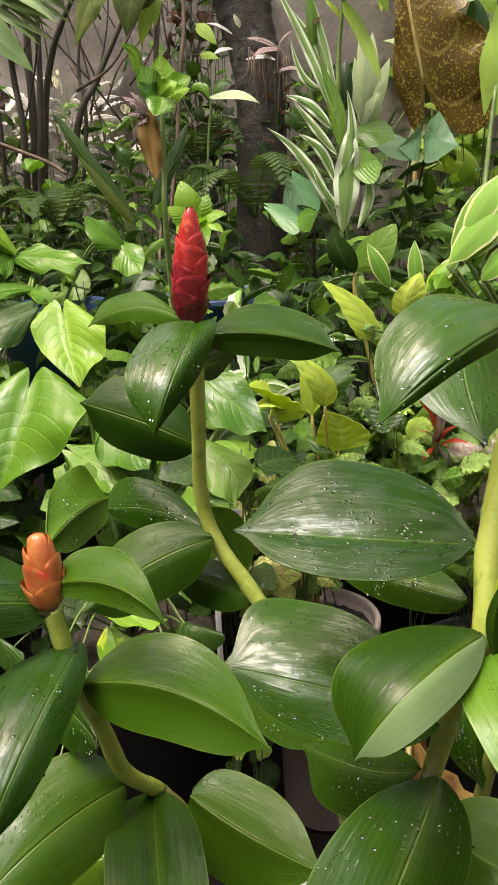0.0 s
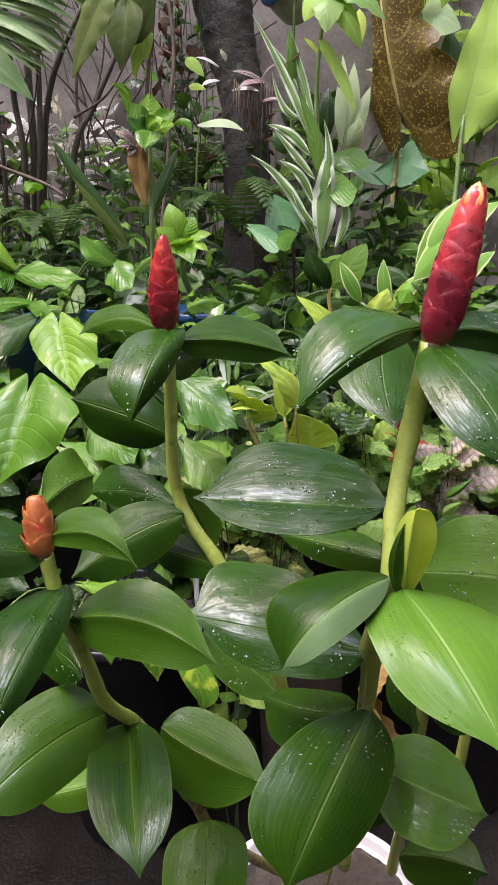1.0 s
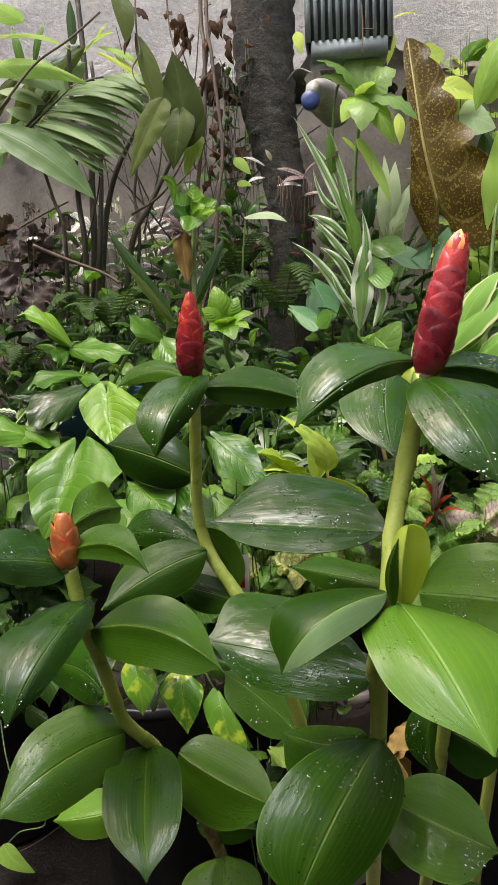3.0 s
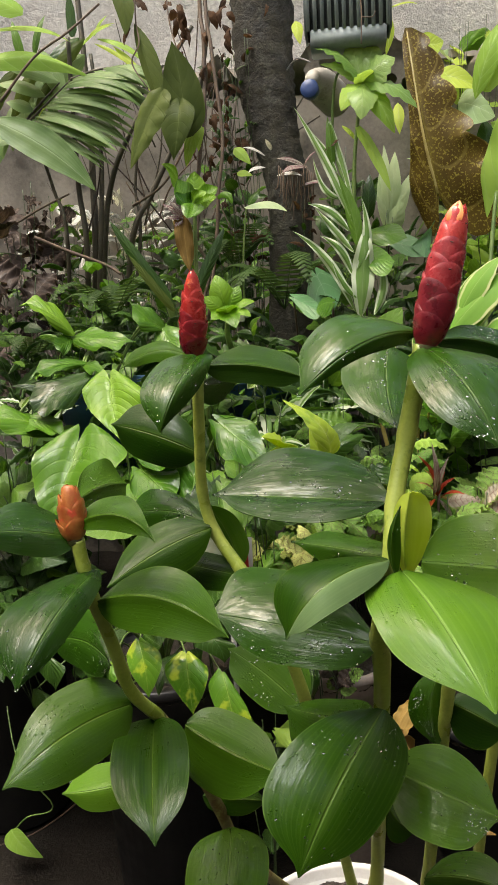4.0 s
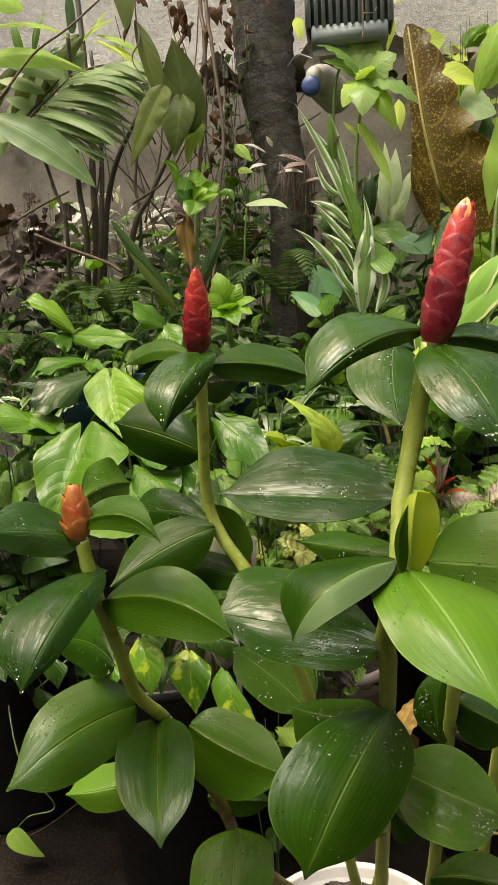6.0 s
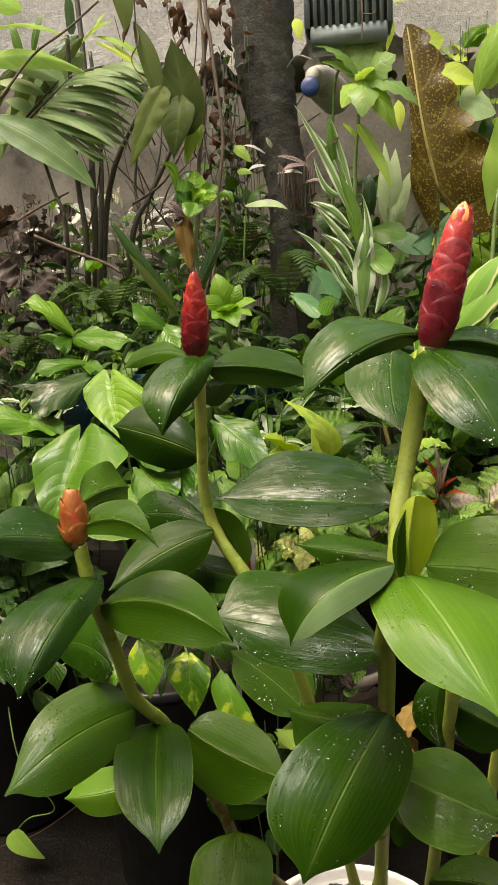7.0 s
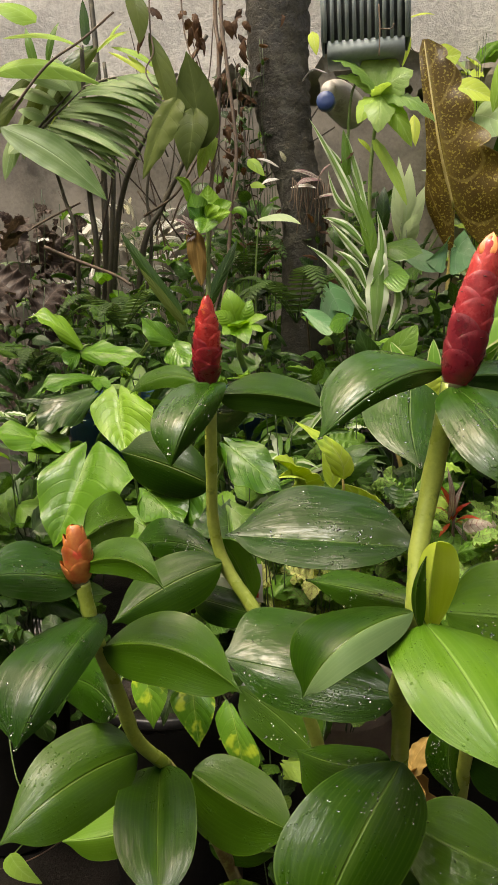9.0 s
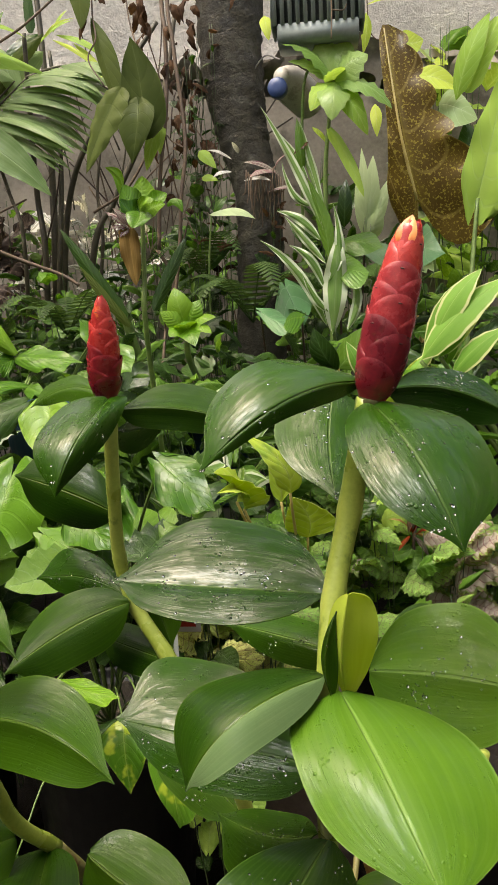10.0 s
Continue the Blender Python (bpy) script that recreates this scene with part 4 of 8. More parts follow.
# the bent stem with the orange bud
stem([(0.088, 0.698, 0.379), (0.040, 0.654, 0.460), (0.016, 0.591, 0.552), (0.003, 0.565, 0.619), (-0.021, 0.550, 0.691), (-0.040, 0.530, 0.742)], [.0075, .0075, .0075, .0072, .0070, .0070], material=STEM_OLD, nodes=(0.3, 0.45, 0.6, 0.75, 0.9), label="brown sheathed lower stem")
stem([(-0.040, 0.530, 0.742), (-0.058, 0.503, 0.785), (-0.063, 0.483, 0.837), (-0.071, 0.465, 0.893), (-0.076, 0.462, 0.926), (-0.078, 0.461, 0.946)], [.0070, .0073, .0070, .0070, .0068, .0072], nodes=(0.05, 0.3, 0.55, 0.78))
cone(ginger, (-0.080, 0.461, 0.946), (-0.083, 0.468, 0.992), .0108, 3, 4, (BRACT_ORANGE,), "orange-red unopened flower bud", seed=8, blunt=True, relief=0.30, bract=0.42)
blade_of(GINGER, (-0.077, 0.463, 0.959), (-0.034, 0.438, 0.973), (-0.003, 0.418, 0.960), (-0.041, 0.470, 0.981), (-0.039, 0.438, 0.961), cup=0.2, tip_curl=-0.2)
blade_of(GINGER_MID, (-0.089, 0.495, 0.968), (-0.081, 0.547, 0.967), (-0.071, 0.596, 0.956), (-0.096, 0.586, 0.983), (-0.074, 0.552, 0.947))
blade_of(GINGER_WET, (-0.079, 0.465, 0.945), (-0.110, 0.443, 0.960), (-0.141, 0.414, 0.968), (-0.127, 0.482, 0.971), (-0.109, 0.435, 0.942), cup=0.1, drops=24)
blade_of(GINGER_WET, (-0.066, 0.465, 0.918), (-0.075, 0.387, 0.911), (-0.092, 0.348, 0.873), (-0.118, 0.397, 0.909), (-0.062, 0.402, 0.901), cup=0.2, drops=24)
blade_of(GINGER, (-0.065, 0.459, 0.892), (-0.004, 0.436, 0.904), (0.051, 0.412, 0.883), (-0.006, 0.478, 0.914), (-0.009, 0.427, 0.877), cup=0.15)
blade_of(GINGER_WET, (-0.071, 0.490, 0.818), (-0.112, 0.536, 0.819), (-0.167, 0.591, 0.790), (-0.115, 0.571, 0.834), (-0.118, 0.534, 0.792))
blade_of(GINGER, (-0.060, 0.505, 0.771), (-0.105, 0.459, 0.769), (-0.149, 0.417, 0.743), (-0.122, 0.498, 0.790), (-0.088, 0.449, 0.740), cup=0.15)
blade_of(GINGER, (-0.045, 0.525, 0.744), (-0.024, 0.429, 0.749), (-0.011, 0.378, 0.726), (-0.063, 0.443, 0.752), (0.005, 0.446, 0.756), cup=0.15)
blade_of(GINGER, (-0.018, 0.537, 0.730), (0.029, 0.505, 0.724), (0.084, 0.474, 0.721), (0.036, 0.545, 0.736), (0.009, 0.494, 0.689), cup=0.1)
blade_of(GINGER_YOUNG, (-0.067, 0.554, 0.663), (-0.106, 0.542, 0.656), (-0.148, 0.532, 0.655), (-0.122, 0.574, 0.659), (-0.101, 0.538, 0.633))
blade_of(GINGER, (-0.017, 0.585, 0.617), (0.018, 0.567, 0.628), (0.058, 0.549, 0.640), (0.017, 0.593, 0.625), (0.014, 0.564, 0.611))
blade_of(GINGER_MID, (0.015, 0.561, 0.599), (0.019, 0.503, 0.590), (0.019, 0.453, 0.572), (-0.025, 0.517, 0.579), (0.057, 0.521, 0.586), cup=0.15)

# ---- raised bench for the pots at the back ----
BENCH = 0.66
bench = thing("plant_bench", "old dark concrete bench carrying pots before the wall", "bench")
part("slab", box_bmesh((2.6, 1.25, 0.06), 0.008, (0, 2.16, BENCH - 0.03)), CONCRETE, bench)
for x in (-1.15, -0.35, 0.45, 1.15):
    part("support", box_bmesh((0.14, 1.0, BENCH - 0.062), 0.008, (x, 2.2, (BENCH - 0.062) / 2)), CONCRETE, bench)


def pot_at(name, label, place, radius, height, material, base=GROUND, group="pots"):
    return round_pot(name, label, "pot", (place[0], place[1], base + 0.004), radius, height, material, soil_drop=0.03, group=group)


# ---- the tree ----
tree = thing("tree", "dark mossy tree trunk with stains, standing before the wall", "tree")
part("trunk", tube_bmesh([(0.01, 2.12, BENCH - 0.02), (0.004, 2.051, 0.926), (0.008, 2.106, 1.185), (0.006, 2.145, 1.368), (-0.031, 2.181, 1.538), (-0.052, 2.221, 1.723), (-0.053, 2.272, 1.967), (-0.050, 2.366, 2.407), (-0.041, 2.478, 2.935), Vector((-0.041, 2.478, 2.935)) + Vector((0.02, 0.05, 2.2))], [.066, .062, .06, .058, .075, .086, .092, .095, .09], 24, 14, rough=0.06, seed=3), BARK, tree)
# unseen limbs and leaves, added high up to screen part of the sky
crown_rng = random.Random(4)
top = Vector((-0.041, 2.478, 2.935)) + Vector((0.02, 0.05, 2.2))
for k in range(6):
    q = k * 1.05 + 0.3
    end = top + Vector((math.cos(q) * 0.9, math.sin(q) * 0.6 + 0.2, 0.75 + 0.2 * (k % 2)))
    limb = part("limb", tube_bmesh([top - Vector((0, 0, 0.15)), top.lerp(end, 0.5) + Vector((0, 0, 0.12)), end], [0.045, 0.025, 0.01], 8, 6), BARK, tree)
    for j in range(24):
        at = top.lerp(end, crown_rng.uniform(0.35, 1.15)) + Vector((crown_rng.uniform(-0.35, 0.35), crown_rng.uniform(-0.35, 0.35), crown_rng.uniform(-0.15, 0.4)))
        a = crown_rng.uniform(0, 6.28)
        put_leaf(limb, "oval", MID_LEAF, at, (math.cos(a), math.sin(a), crown_rng.uniform(-0.6, 0.2)), (crown_rng.uniform(-0.5, 0.5), crown_rng.uniform(-0.5, 0.5), 1), crown_rng.uniform(0.12, 0.2))

# plants that cling to the trunk
clinger = thing("trunk_spiderwort", "purple and silver striped leaves growing on the trunk", "plant")
for base, tip, w, mat in ((((0.062, 2.073, 1.415)), ((-0.016, 2.037, 1.438)), .028, PURPLE_LEAF), (((0.062, 2.073, 1.415)), ((-0.001, 1.998, 1.397)), .028, PURPLE_LEAF), (((0.055, 2.075, 1.423)), ((0.087, 2.040, 1.449)), .026, PURPLE_LEAF),
                          (((-0.049, 2.081, 1.453)), ((-0.105, 2.045, 1.473)), .02, SILVER), (((-0.021, 2.070, 1.399)), ((0.049, 2.017, 1.389)), .022, SILVER), (((-0.050, 2.075, 1.423)), ((-0.091, 2.020, 1.406)), .02, SILVER), (((-0.034, 2.084, 1.466)), ((-0.044, 2.048, 1.490)), .02, SILVER),
                          (((0.038, 2.063, 1.366)), ((0.107, 2.012, 1.366)), .02, PURPLE_LEAF)):
    blade(clinger, mat, base, tip, w, outline="lance")
for k in range(22):
    a = Vector((0.048, 2.065, 1.422)) + Vector((0.0045 * k - 0.06, -0.012 - 0.004 * (k % 4), -0.006 * (k % 5)))
    stalk(clinger, [a, a + Vector((0.004 * (k % 3 - 1), -0.012, -0.05)), a + Vector((0.006 * (k % 4 - 2), -0.008, -0.06 - 0.014 * (k % 5)))], 0.0018, TWIG, "root")
white_tip = thing("pointed_leaf_plant", "pale pointed leaf on a stalk before the trunk", "plant")
blade(white_tip, PALE_LEAF, (-0.109, 2.033, 1.320), (0.009, 1.998, 1.301), .045, face=(0, -0.5, 0.9), outline="lance", arch=0.15)
blade(white_tip, MID_LEAF, (-0.097, 2.033, 1.322), (-0.063, 2.052, 1.364), .025, outline="lance")
stalk(white_tip, [(-0.120, 2.022, 1.027), (-0.116, 2.026, 1.192), (-0.103, 2.033, 1.319)], .003, GREEN_STALK)
fern("fern", "green fern growing at the foot of the tree", (-0.009, 1.986, 1.053), 9, .24, seed=2, up=0.9)
fern("fern", "green fern among the back pots", (-0.152, 2.153, 1.164), 8, .2, seed=4, up=0.9)

# ---- palm by the wall ----
palm = thing("palm", "clump of dark palm canes with broad pleated fronds", "palm")
for pts, r in (([(-0.70, 2.42, BENCH - 0.01), (-0.613, 2.319, 1.224), (-0.615, 2.363, 1.430), (-0.620, 2.410, 1.653), (-0.642, 2.476, 1.963), (-0.670, 2.528, 2.205)], .012),
               ([(-0.72, 2.40, BENCH - 0.01), (-0.631, 2.289, 1.225), (-0.644, 2.311, 1.427), (-0.639, 2.311, 1.669), (-0.629, 2.299, 1.851)], .010),
               ([(-0.68, 2.40, BENCH - 0.01), (-0.586, 2.319, 1.222), (-0.552, 2.331, 1.423), (-0.489, 2.341, 1.567), (-0.369, 2.381, 1.756), (-0.278, 2.407, 1.880)], .010),
               ([(-0.69, 2.38, BENCH - 0.01), (-0.583, 2.267, 1.222), (-0.571, 2.321, 1.472), (-0.578, 2.364, 1.674), (-0.594, 2.396, 1.826)], .009),
               ([(-0.60, 2.42, BENCH - 0.01), (-0.501, 2.321, 1.235), (-0.431, 2.357, 1.400), (-0.371, 2.381, 1.515), (-0.273, 2.422, 1.709), (-0.234, 2.468, 1.924)], .010),
               ([(-0.62, 2.40, BENCH - 0.01), (-0.473, 2.321, 1.233), (-0.481, 2.361, 1.421), (-0.467, 2.390, 1.556)], .006),
               ([(-0.78, 2.40, BENCH - 0.01), (-0.685, 2.276, 1.261), (-0.717, 2.291, 1.430), (-0.742, 2.243, 1.586)], .007)):
    stalk(palm, pts, r, CANE, "cane", taper=0.6, sides=8)


def frond(parent, rib, tips, width, material, seed=0):
    """A frond: a rib with long leaflets along it to the tips given at its two ends."""
    r = stalk(parent, rib, .005, CANE, "frond", taper=0.4)
    rng = random.Random(seed)
    line = spline(rib, 8)
    first, last, count = tips
    for k in range(count):
        s = k / (count - 1)
        base = line[int(s * (len(line) - 1))]
        tip = Vector(first).lerp(Vector(last), s) + Vector((rng.uniform(-1, 1), rng.uniform(-1, 1), rng.uniform(-1, 1))) * 0.02
        blade(r, material, base, tip, width * rng.uniform(0.7, 1.2), face=(0.1, -0.7, 0.7), outline="lance", arch=rng.uniform(0.05, 0.16), name="leaflet")
    return r


frond(palm, [(-0.784, 2.268, 1.609), (-0.704, 2.259, 1.664), (-0.618, 2.252, 1.725)], ((-0.509, 2.163, 1.450), (-0.355, 2.156, 1.661), 18), .032, PALM_LEAF, 1)
frond(palm, [(-0.618, 2.252, 1.725), (-0.538, 2.245, 1.743), (-0.458, 2.225, 1.743)], ((-0.368, 2.163, 1.598), (-0.354, 2.163, 1.692), 10), .030, PALM_LEAF, 2)
frond(palm, [(-0.810, 2.286, 1.598), (-0.747, 2.278, 1.655), (-0.659, 2.272, 1.725)], ((-0.847, 2.237, 1.562), (-0.839, 2.282, 1.773), 5), .06, PALM_LEAF, 3)
frond(palm, [(-0.871, 2.358, 1.647), (-0.804, 2.357, 1.739), (-0.739, 2.359, 1.845)], ((-0.908, 2.273, 1.490), (-0.644, 2.273, 1.631), 7), .06, PALM_LEAF, 6)
frond(palm, [(-0.762, 2.296, 1.596), (-0.683, 2.279, 1.611), (-0.610, 2.270, 1.620)], ((-0.558, 2.212, 1.444), (-0.433, 2.175, 1.511), 5), .026, PALM_LEAF, 4)
leaf(palm, PALM_LEAF, (-0.834, 2.147, 1.616), (-0.663, 2.106, 1.522), (-0.522, 2.079, 1.395), (-0.641, 2.126, 1.566), (-0.712, 2.092, 1.501), "palm leaf with a brown torn patch", cup=0.1, outline="lance", wave=0.04)
leaf(palm, LIME_LEAF, (-0.854, 2.200, 1.770), (-0.703, 2.202, 1.781), (-0.549, 2.220, 1.720), (-0.739, 2.217, 1.804), (-0.737, 2.195, 1.745), outline="lance")
blade(palm, LIME_LEAF, (-0.848, 2.252, 1.873), (-0.621, 2.296, 1.837), .035, outline="lance")
blade(palm, PALM_LEAF, (-0.612, 2.396, 1.827), (-0.758, 2.317, 1.695), .09, face=(0.3, -1, 0.3), outline="lance")
blade(palm, DARK_LEAF, (-0.645, 2.462, 1.895), (-0.749, 2.377, 1.738), .07, face=(0.4, -1, 0.3), outline="lance")
blade(palm, LIME_LEAF, (-0.636, 2.422, 1.852), (-0.521, 2.413, 1.906), .028, outline="lance")
blade(palm, LIME_LEAF, (-0.581, 2.427, 1.877), (-0.417, 2.385, 1.777), .028, outline="lance")
blade(palm, YELLOW_LEAF, (-0.529, 2.421, 1.850), (-0.409, 2.368, 1.693), .022, outline="lance")
blade(palm, LIME_LEAF, (-0.590, 2.428, 1.881), (-0.537, 2.420, 1.937), .022, outline="lance")
blade(palm, DARK_LEAF, (-0.666, 2.462, 1.897), (-0.676, 2.491, 2.035), .03, outline="strap", arch=0.02)
blade(palm, MID_LEAF, (-0.852, 2.612, 1.883), (-0.808, 2.643, 2.025), .03, outline="lance")
blade(palm, MID_LEAF, (-0.883, 2.605, 1.849), (-0.926, 2.641, 2.018), .03, outline="lance")
blade(palm, LIME_LEAF, (-0.724, 2.206, 1.893), (-0.855, 2.218, 1.952), .09, outline="egg")

blade(palm, DULL_LEAF, (-0.602, 2.380, 1.869), (-0.738, 2.330, 1.721), 0.043, face=(0.35, -1, 0.3), outline="lance", arch=0.08, wave=0.06)
blade(palm, DULL_LEAF, (-0.743, 2.340, 1.798), (-0.830, 2.290, 1.616), 0.045, face=(0.35, -1, 0.3), outline="lance", arch=0.08, wave=0.06)
blade(palm, DULL_LEAF, (-0.807, 2.360, 1.803), (-0.929, 2.310, 1.637), 0.049, face=(0.35, -1, 0.3), outline="lance", arch=0.08, wave=0.06)
blade(palm, DULL_LEAF, (-0.678, 2.340, 1.781), (-0.758, 2.290, 1.631), 0.033, face=(0.35, -1, 0.3), outline="lance", arch=0.08, wave=0.06)
blade(palm, DULL_LEAF, (-0.650, 2.400, 1.812), (-0.725, 2.350, 1.712), 0.029, face=(0.35, -1, 0.3), outline="lance", arch=0.08, wave=0.06)
blade(palm, DULL_LEAF, (-0.843, 2.330, 1.733), (-0.931, 2.280, 1.595), 0.035, face=(0.35, -1, 0.3), outline="lance", arch=0.08, wave=0.06)
blade(palm, YELLOW_LEAF, (-0.603, 2.380, 1.857), (-0.492, 2.330, 1.886), 0.010, face=(0.1, -1, 0.4), outline="lance", arch=0.14)
blade(palm, YELLOW_LEAF, (-0.593, 2.380, 1.859), (-0.523, 2.330, 1.880), 0.008, face=(0.1, -1, 0.4), outline="lance", arch=0.14)
blade(palm, YELLOW_LEAF, (-0.572, 2.360, 1.846), (-0.404, 2.310, 1.717), 0.013, face=(0.1, -1, 0.4), outline="lance", arch=0.14)
blade(palm, YELLOW_LEAF, (-0.457, 2.330, 1.749), (-0.383, 2.280, 1.678), 0.010, face=(0.1, -1, 0.4), outline="lance", arch=0.14)
blade(palm, YELLOW_LEAF, (-0.680, 2.300, 1.698), (-0.738, 2.250, 1.608), 0.005, face=(0.1, -1, 0.4), outline="lance", arch=0.14)

# ---- hanging vine with broad dull leaves, and a woody liana ----
vine = thing("hanging_vine", "woody brown vine hanging with broad dull-green leaves", "vine")
stalk(vine, [(-0.182, 2.364, 2.877), (-0.205, 2.133, 1.935), (-0.195, 2.074, 1.755), (-0.198, 2.038, 1.583), (-0.219, 2.001, 1.412), (-0.231, 1.985, 1.241)], .0055, TWIG, "vine_stem", 0.9)
stalk(vine, [(-0.170, 2.363, 2.875), (-0.187, 2.110, 1.926), (-0.172, 2.046, 1.719), (-0.150, 1.999, 1.497), (-0.164, 1.970, 1.364), (-0.177, 1.964, 1.237), (-0.208, 1.942, 1.036)], .005, TWIG, "vine_stem", 0.9)
stalk(vine, [(-0.376, 2.114, 1.945), (-0.369, 2.065, 1.808), (-0.357, 2.031, 1.744), (-0.377, 2.021, 1.696), (-0.335, 1.996, 1.627)], .0022, TWIG, "tendril", 0.8)
stalk(vine, [(-0.294, 2.113, 1.937), (-0.280, 2.063, 1.800), (-0.248, 2.000, 1.694)], .0022, TWIG, "tendril", 0.8)
stalk(vine, [(-0.154, 1.994, 1.476), (-0.186, 2.019, 1.496), (-0.201, 2.021, 1.504), (-0.186, 2.044, 1.372), (-0.144, 2.021, 1.266)], .002, TWIG, "tendril", 0.8)
leaf(vine, DULL_LEAF, (-0.239, 1.968, 1.495), (-0.245, 1.983, 1.617), (-0.268, 2.009, 1.736), (-0.298, 1.983, 1.567), (-0.186, 1.971, 1.559), outline="heart", cup=0.1, wave=0.05, waves=2)
leaf(vine, DULL_LEAF, (-0.250, 1.964, 1.573), (-0.251, 1.930, 1.512), (-0.267, 1.925, 1.437), (-0.300, 1.960, 1.555), (-0.208, 1.939, 1.552), outline="heart", lobe=0.14, cup=0.1)
leaf(vine, DULL_LEAF, (-0.294, 1.995, 1.623), (-0.346, 1.964, 1.524), (-0.384, 1.943, 1.426), (-0.360, 1.984, 1.572), (-0.287, 1.947, 1.540), outline="lance", cup=0.2, wave=0.06)
leaf(vine, DULL_LEAF, (-0.373, 2.063, 1.801), (-0.335, 2.018, 1.686), (-0.305, 1.994, 1.570), (-0.353, 2.028, 1.682), (-0.301, 2.018, 1.683), outline="lance")
leaf(vine, DULL_LEAF, (-0.419, 2.087, 1.913), (-0.396, 2.053, 1.847), (-0.392, 2.036, 1.769), (-0.425, 2.064, 1.853), (-0.366, 2.051, 1.837), outline="egg")
blade(vine, LIME_LEAF, (-0.214, 2.030, 1.549), (-0.249, 1.994, 1.428), .04, face=(0, -1, 0.3), outline="egg")
blade(vine, LIME_LEAF, (-0.210, 2.029, 1.541), (-0.215, 2.002, 1.465), .025, face=(0, -1, 0.3), outline="egg")
blade(vine, LIME_LEAF, (-0.131, 2.077, 1.479), (-0.084, 2.035, 1.428), .03, face=(0, -1, 0.3), outline="egg")
blade(vine, LIME_LEAF, (-0.126, 2.063, 1.413), (-0.080, 2.029, 1.399), .02, face=(0, -1, 0.3), outline="egg")
dead = random.Random(21)
for k in range(34):
    s = k / 33
    lane = k % 3
    at = Vector((-0.171, 2.109, 1.870)).lerp(Vector((-0.195, 2.023, 1.371)), s) if lane == 0 else Vector((-0.148, 2.163, 1.885)).lerp(Vector((-0.159, 2.100, 1.492)), s) if lane == 1 else Vector((-0.267, 2.097, 1.862)).lerp(Vector((-0.249, 2.066, 1.717)), s)
    at += Vector((dead.uniform(-0.012, 0.012), dead.uniform(-0.02, 0.02), 0))
    a = dead.uniform(0, 6.28)
    blade(vine, DEAD_LEAF, at, at + Vector((math.cos(a) * 0.02, math.sin(a) * 0.015, -dead.uniform(0.02, 0.05))), dead.uniform(.012, .028), face=(math.sin(a), -1, 0.3), outline="egg", wave=0.35, waves=2, along=7, name="dead_leaf", arch=0.25)
blade(vine, DEAD_LEAF, (-0.388, 2.099, 1.874), (-0.338, 2.080, 1.831), .03, outline="egg", wave=0.3, name="dead_leaf")
blade(vine, DEAD_LEAF, (-0.393, 2.061, 1.789), (-0.402, 2.052, 1.747), .012, outline="egg", wave=0.3, name="dead_leaf")

blade(vine, DEAD_LEAF, (-0.254, 2.080, 1.841), (-0.252, 2.050, 1.779), 0.019, face=(0.39, -1, 0.3), outline="egg", wave=0.4, waves=2, along=8, name="dead_leaf", arch=0.3)
blade(vine, DEAD_LEAF, (-0.243, 2.080, 1.822), (-0.231, 2.050, 1.754), 0.021, face=(-0.75, -1, 0.3), outline="egg", wave=0.4, waves=2, along=8, name="dead_leaf", arch=0.3)
blade(vine, DEAD_LEAF, (-0.241, 2.080, 1.773), (-0.230, 2.050, 1.727), 0.013, face=(0.44, -1, 0.3), outline="egg", wave=0.4, waves=2, along=8, name="dead_leaf", arch=0.3)
blade(vine, DEAD_LEAF, (-0.184, 2.080, 1.695), (-0.184, 2.050, 1.644), 0.015, face=(0.24, -1, 0.3), outline="egg", wave=0.4, waves=2, along=8, name="dead_leaf", arch=0.3)
blade(vine, DEAD_LEAF, (-0.178, 2.080, 1.648), (-0.180, 2.050, 1.603), 0.013, face=(-0.62, -1, 0.3), outline="egg", wave=0.4, waves=2, along=8, name="dead_leaf", arch=0.3)
blade(vine, DEAD_LEAF, (-0.170, 2.080, 1.608), (-0.158, 2.050, 1.563), 0.013, face=(0.59, -1, 0.3), outline="egg", wave=0.4, waves=2, along=8, name="dead_leaf", arch=0.3)
blade(vine, DEAD_LEAF, (-0.180, 2.080, 1.567), (-0.173, 2.050, 1.511), 0.017, face=(0.07, -1, 0.3), outline="egg", wave=0.4, waves=2, along=8, name="dead_leaf", arch=0.3)
blade(vine, DEAD_LEAF, (-0.228, 2.080, 1.497), (-0.227, 2.050, 1.447), 0.015, face=(-0.78, -1, 0.3), outline="egg", wave=0.4, waves=2, along=8, name="dead_leaf", arch=0.3)
blade(vine, DEAD_LEAF, (-0.234, 2.080, 1.540), (-0.234, 2.050, 1.502), 0.011, face=(-0.15, -1, 0.3), outline="egg", wave=0.4, waves=2, along=8, name="dead_leaf", arch=0.3)
blade(vine, DEAD_LEAF, (-0.240, 2.080, 1.576), (-0.242, 2.050, 1.532), 0.013, face=(0.67, -1, 0.3), outline="egg", wave=0.4, waves=2, along=8, name="dead_leaf", arch=0.3)
blade(vine, DEAD_LEAF, (-0.187, 2.080, 1.771), (-0.180, 2.050, 1.725), 0.013, face=(-0.54, -1, 0.3), outline="egg", wave=0.4, waves=2, along=8, name="dead_leaf", arch=0.3)
blade(vine, DEAD_LEAF, (-0.133, 2.080, 1.828), (-0.142, 2.050, 1.762), 0.021, face=(-0.58, -1, 0.3), outline="egg", wave=0.4, waves=2, along=8, name="dead_leaf", arch=0.3)
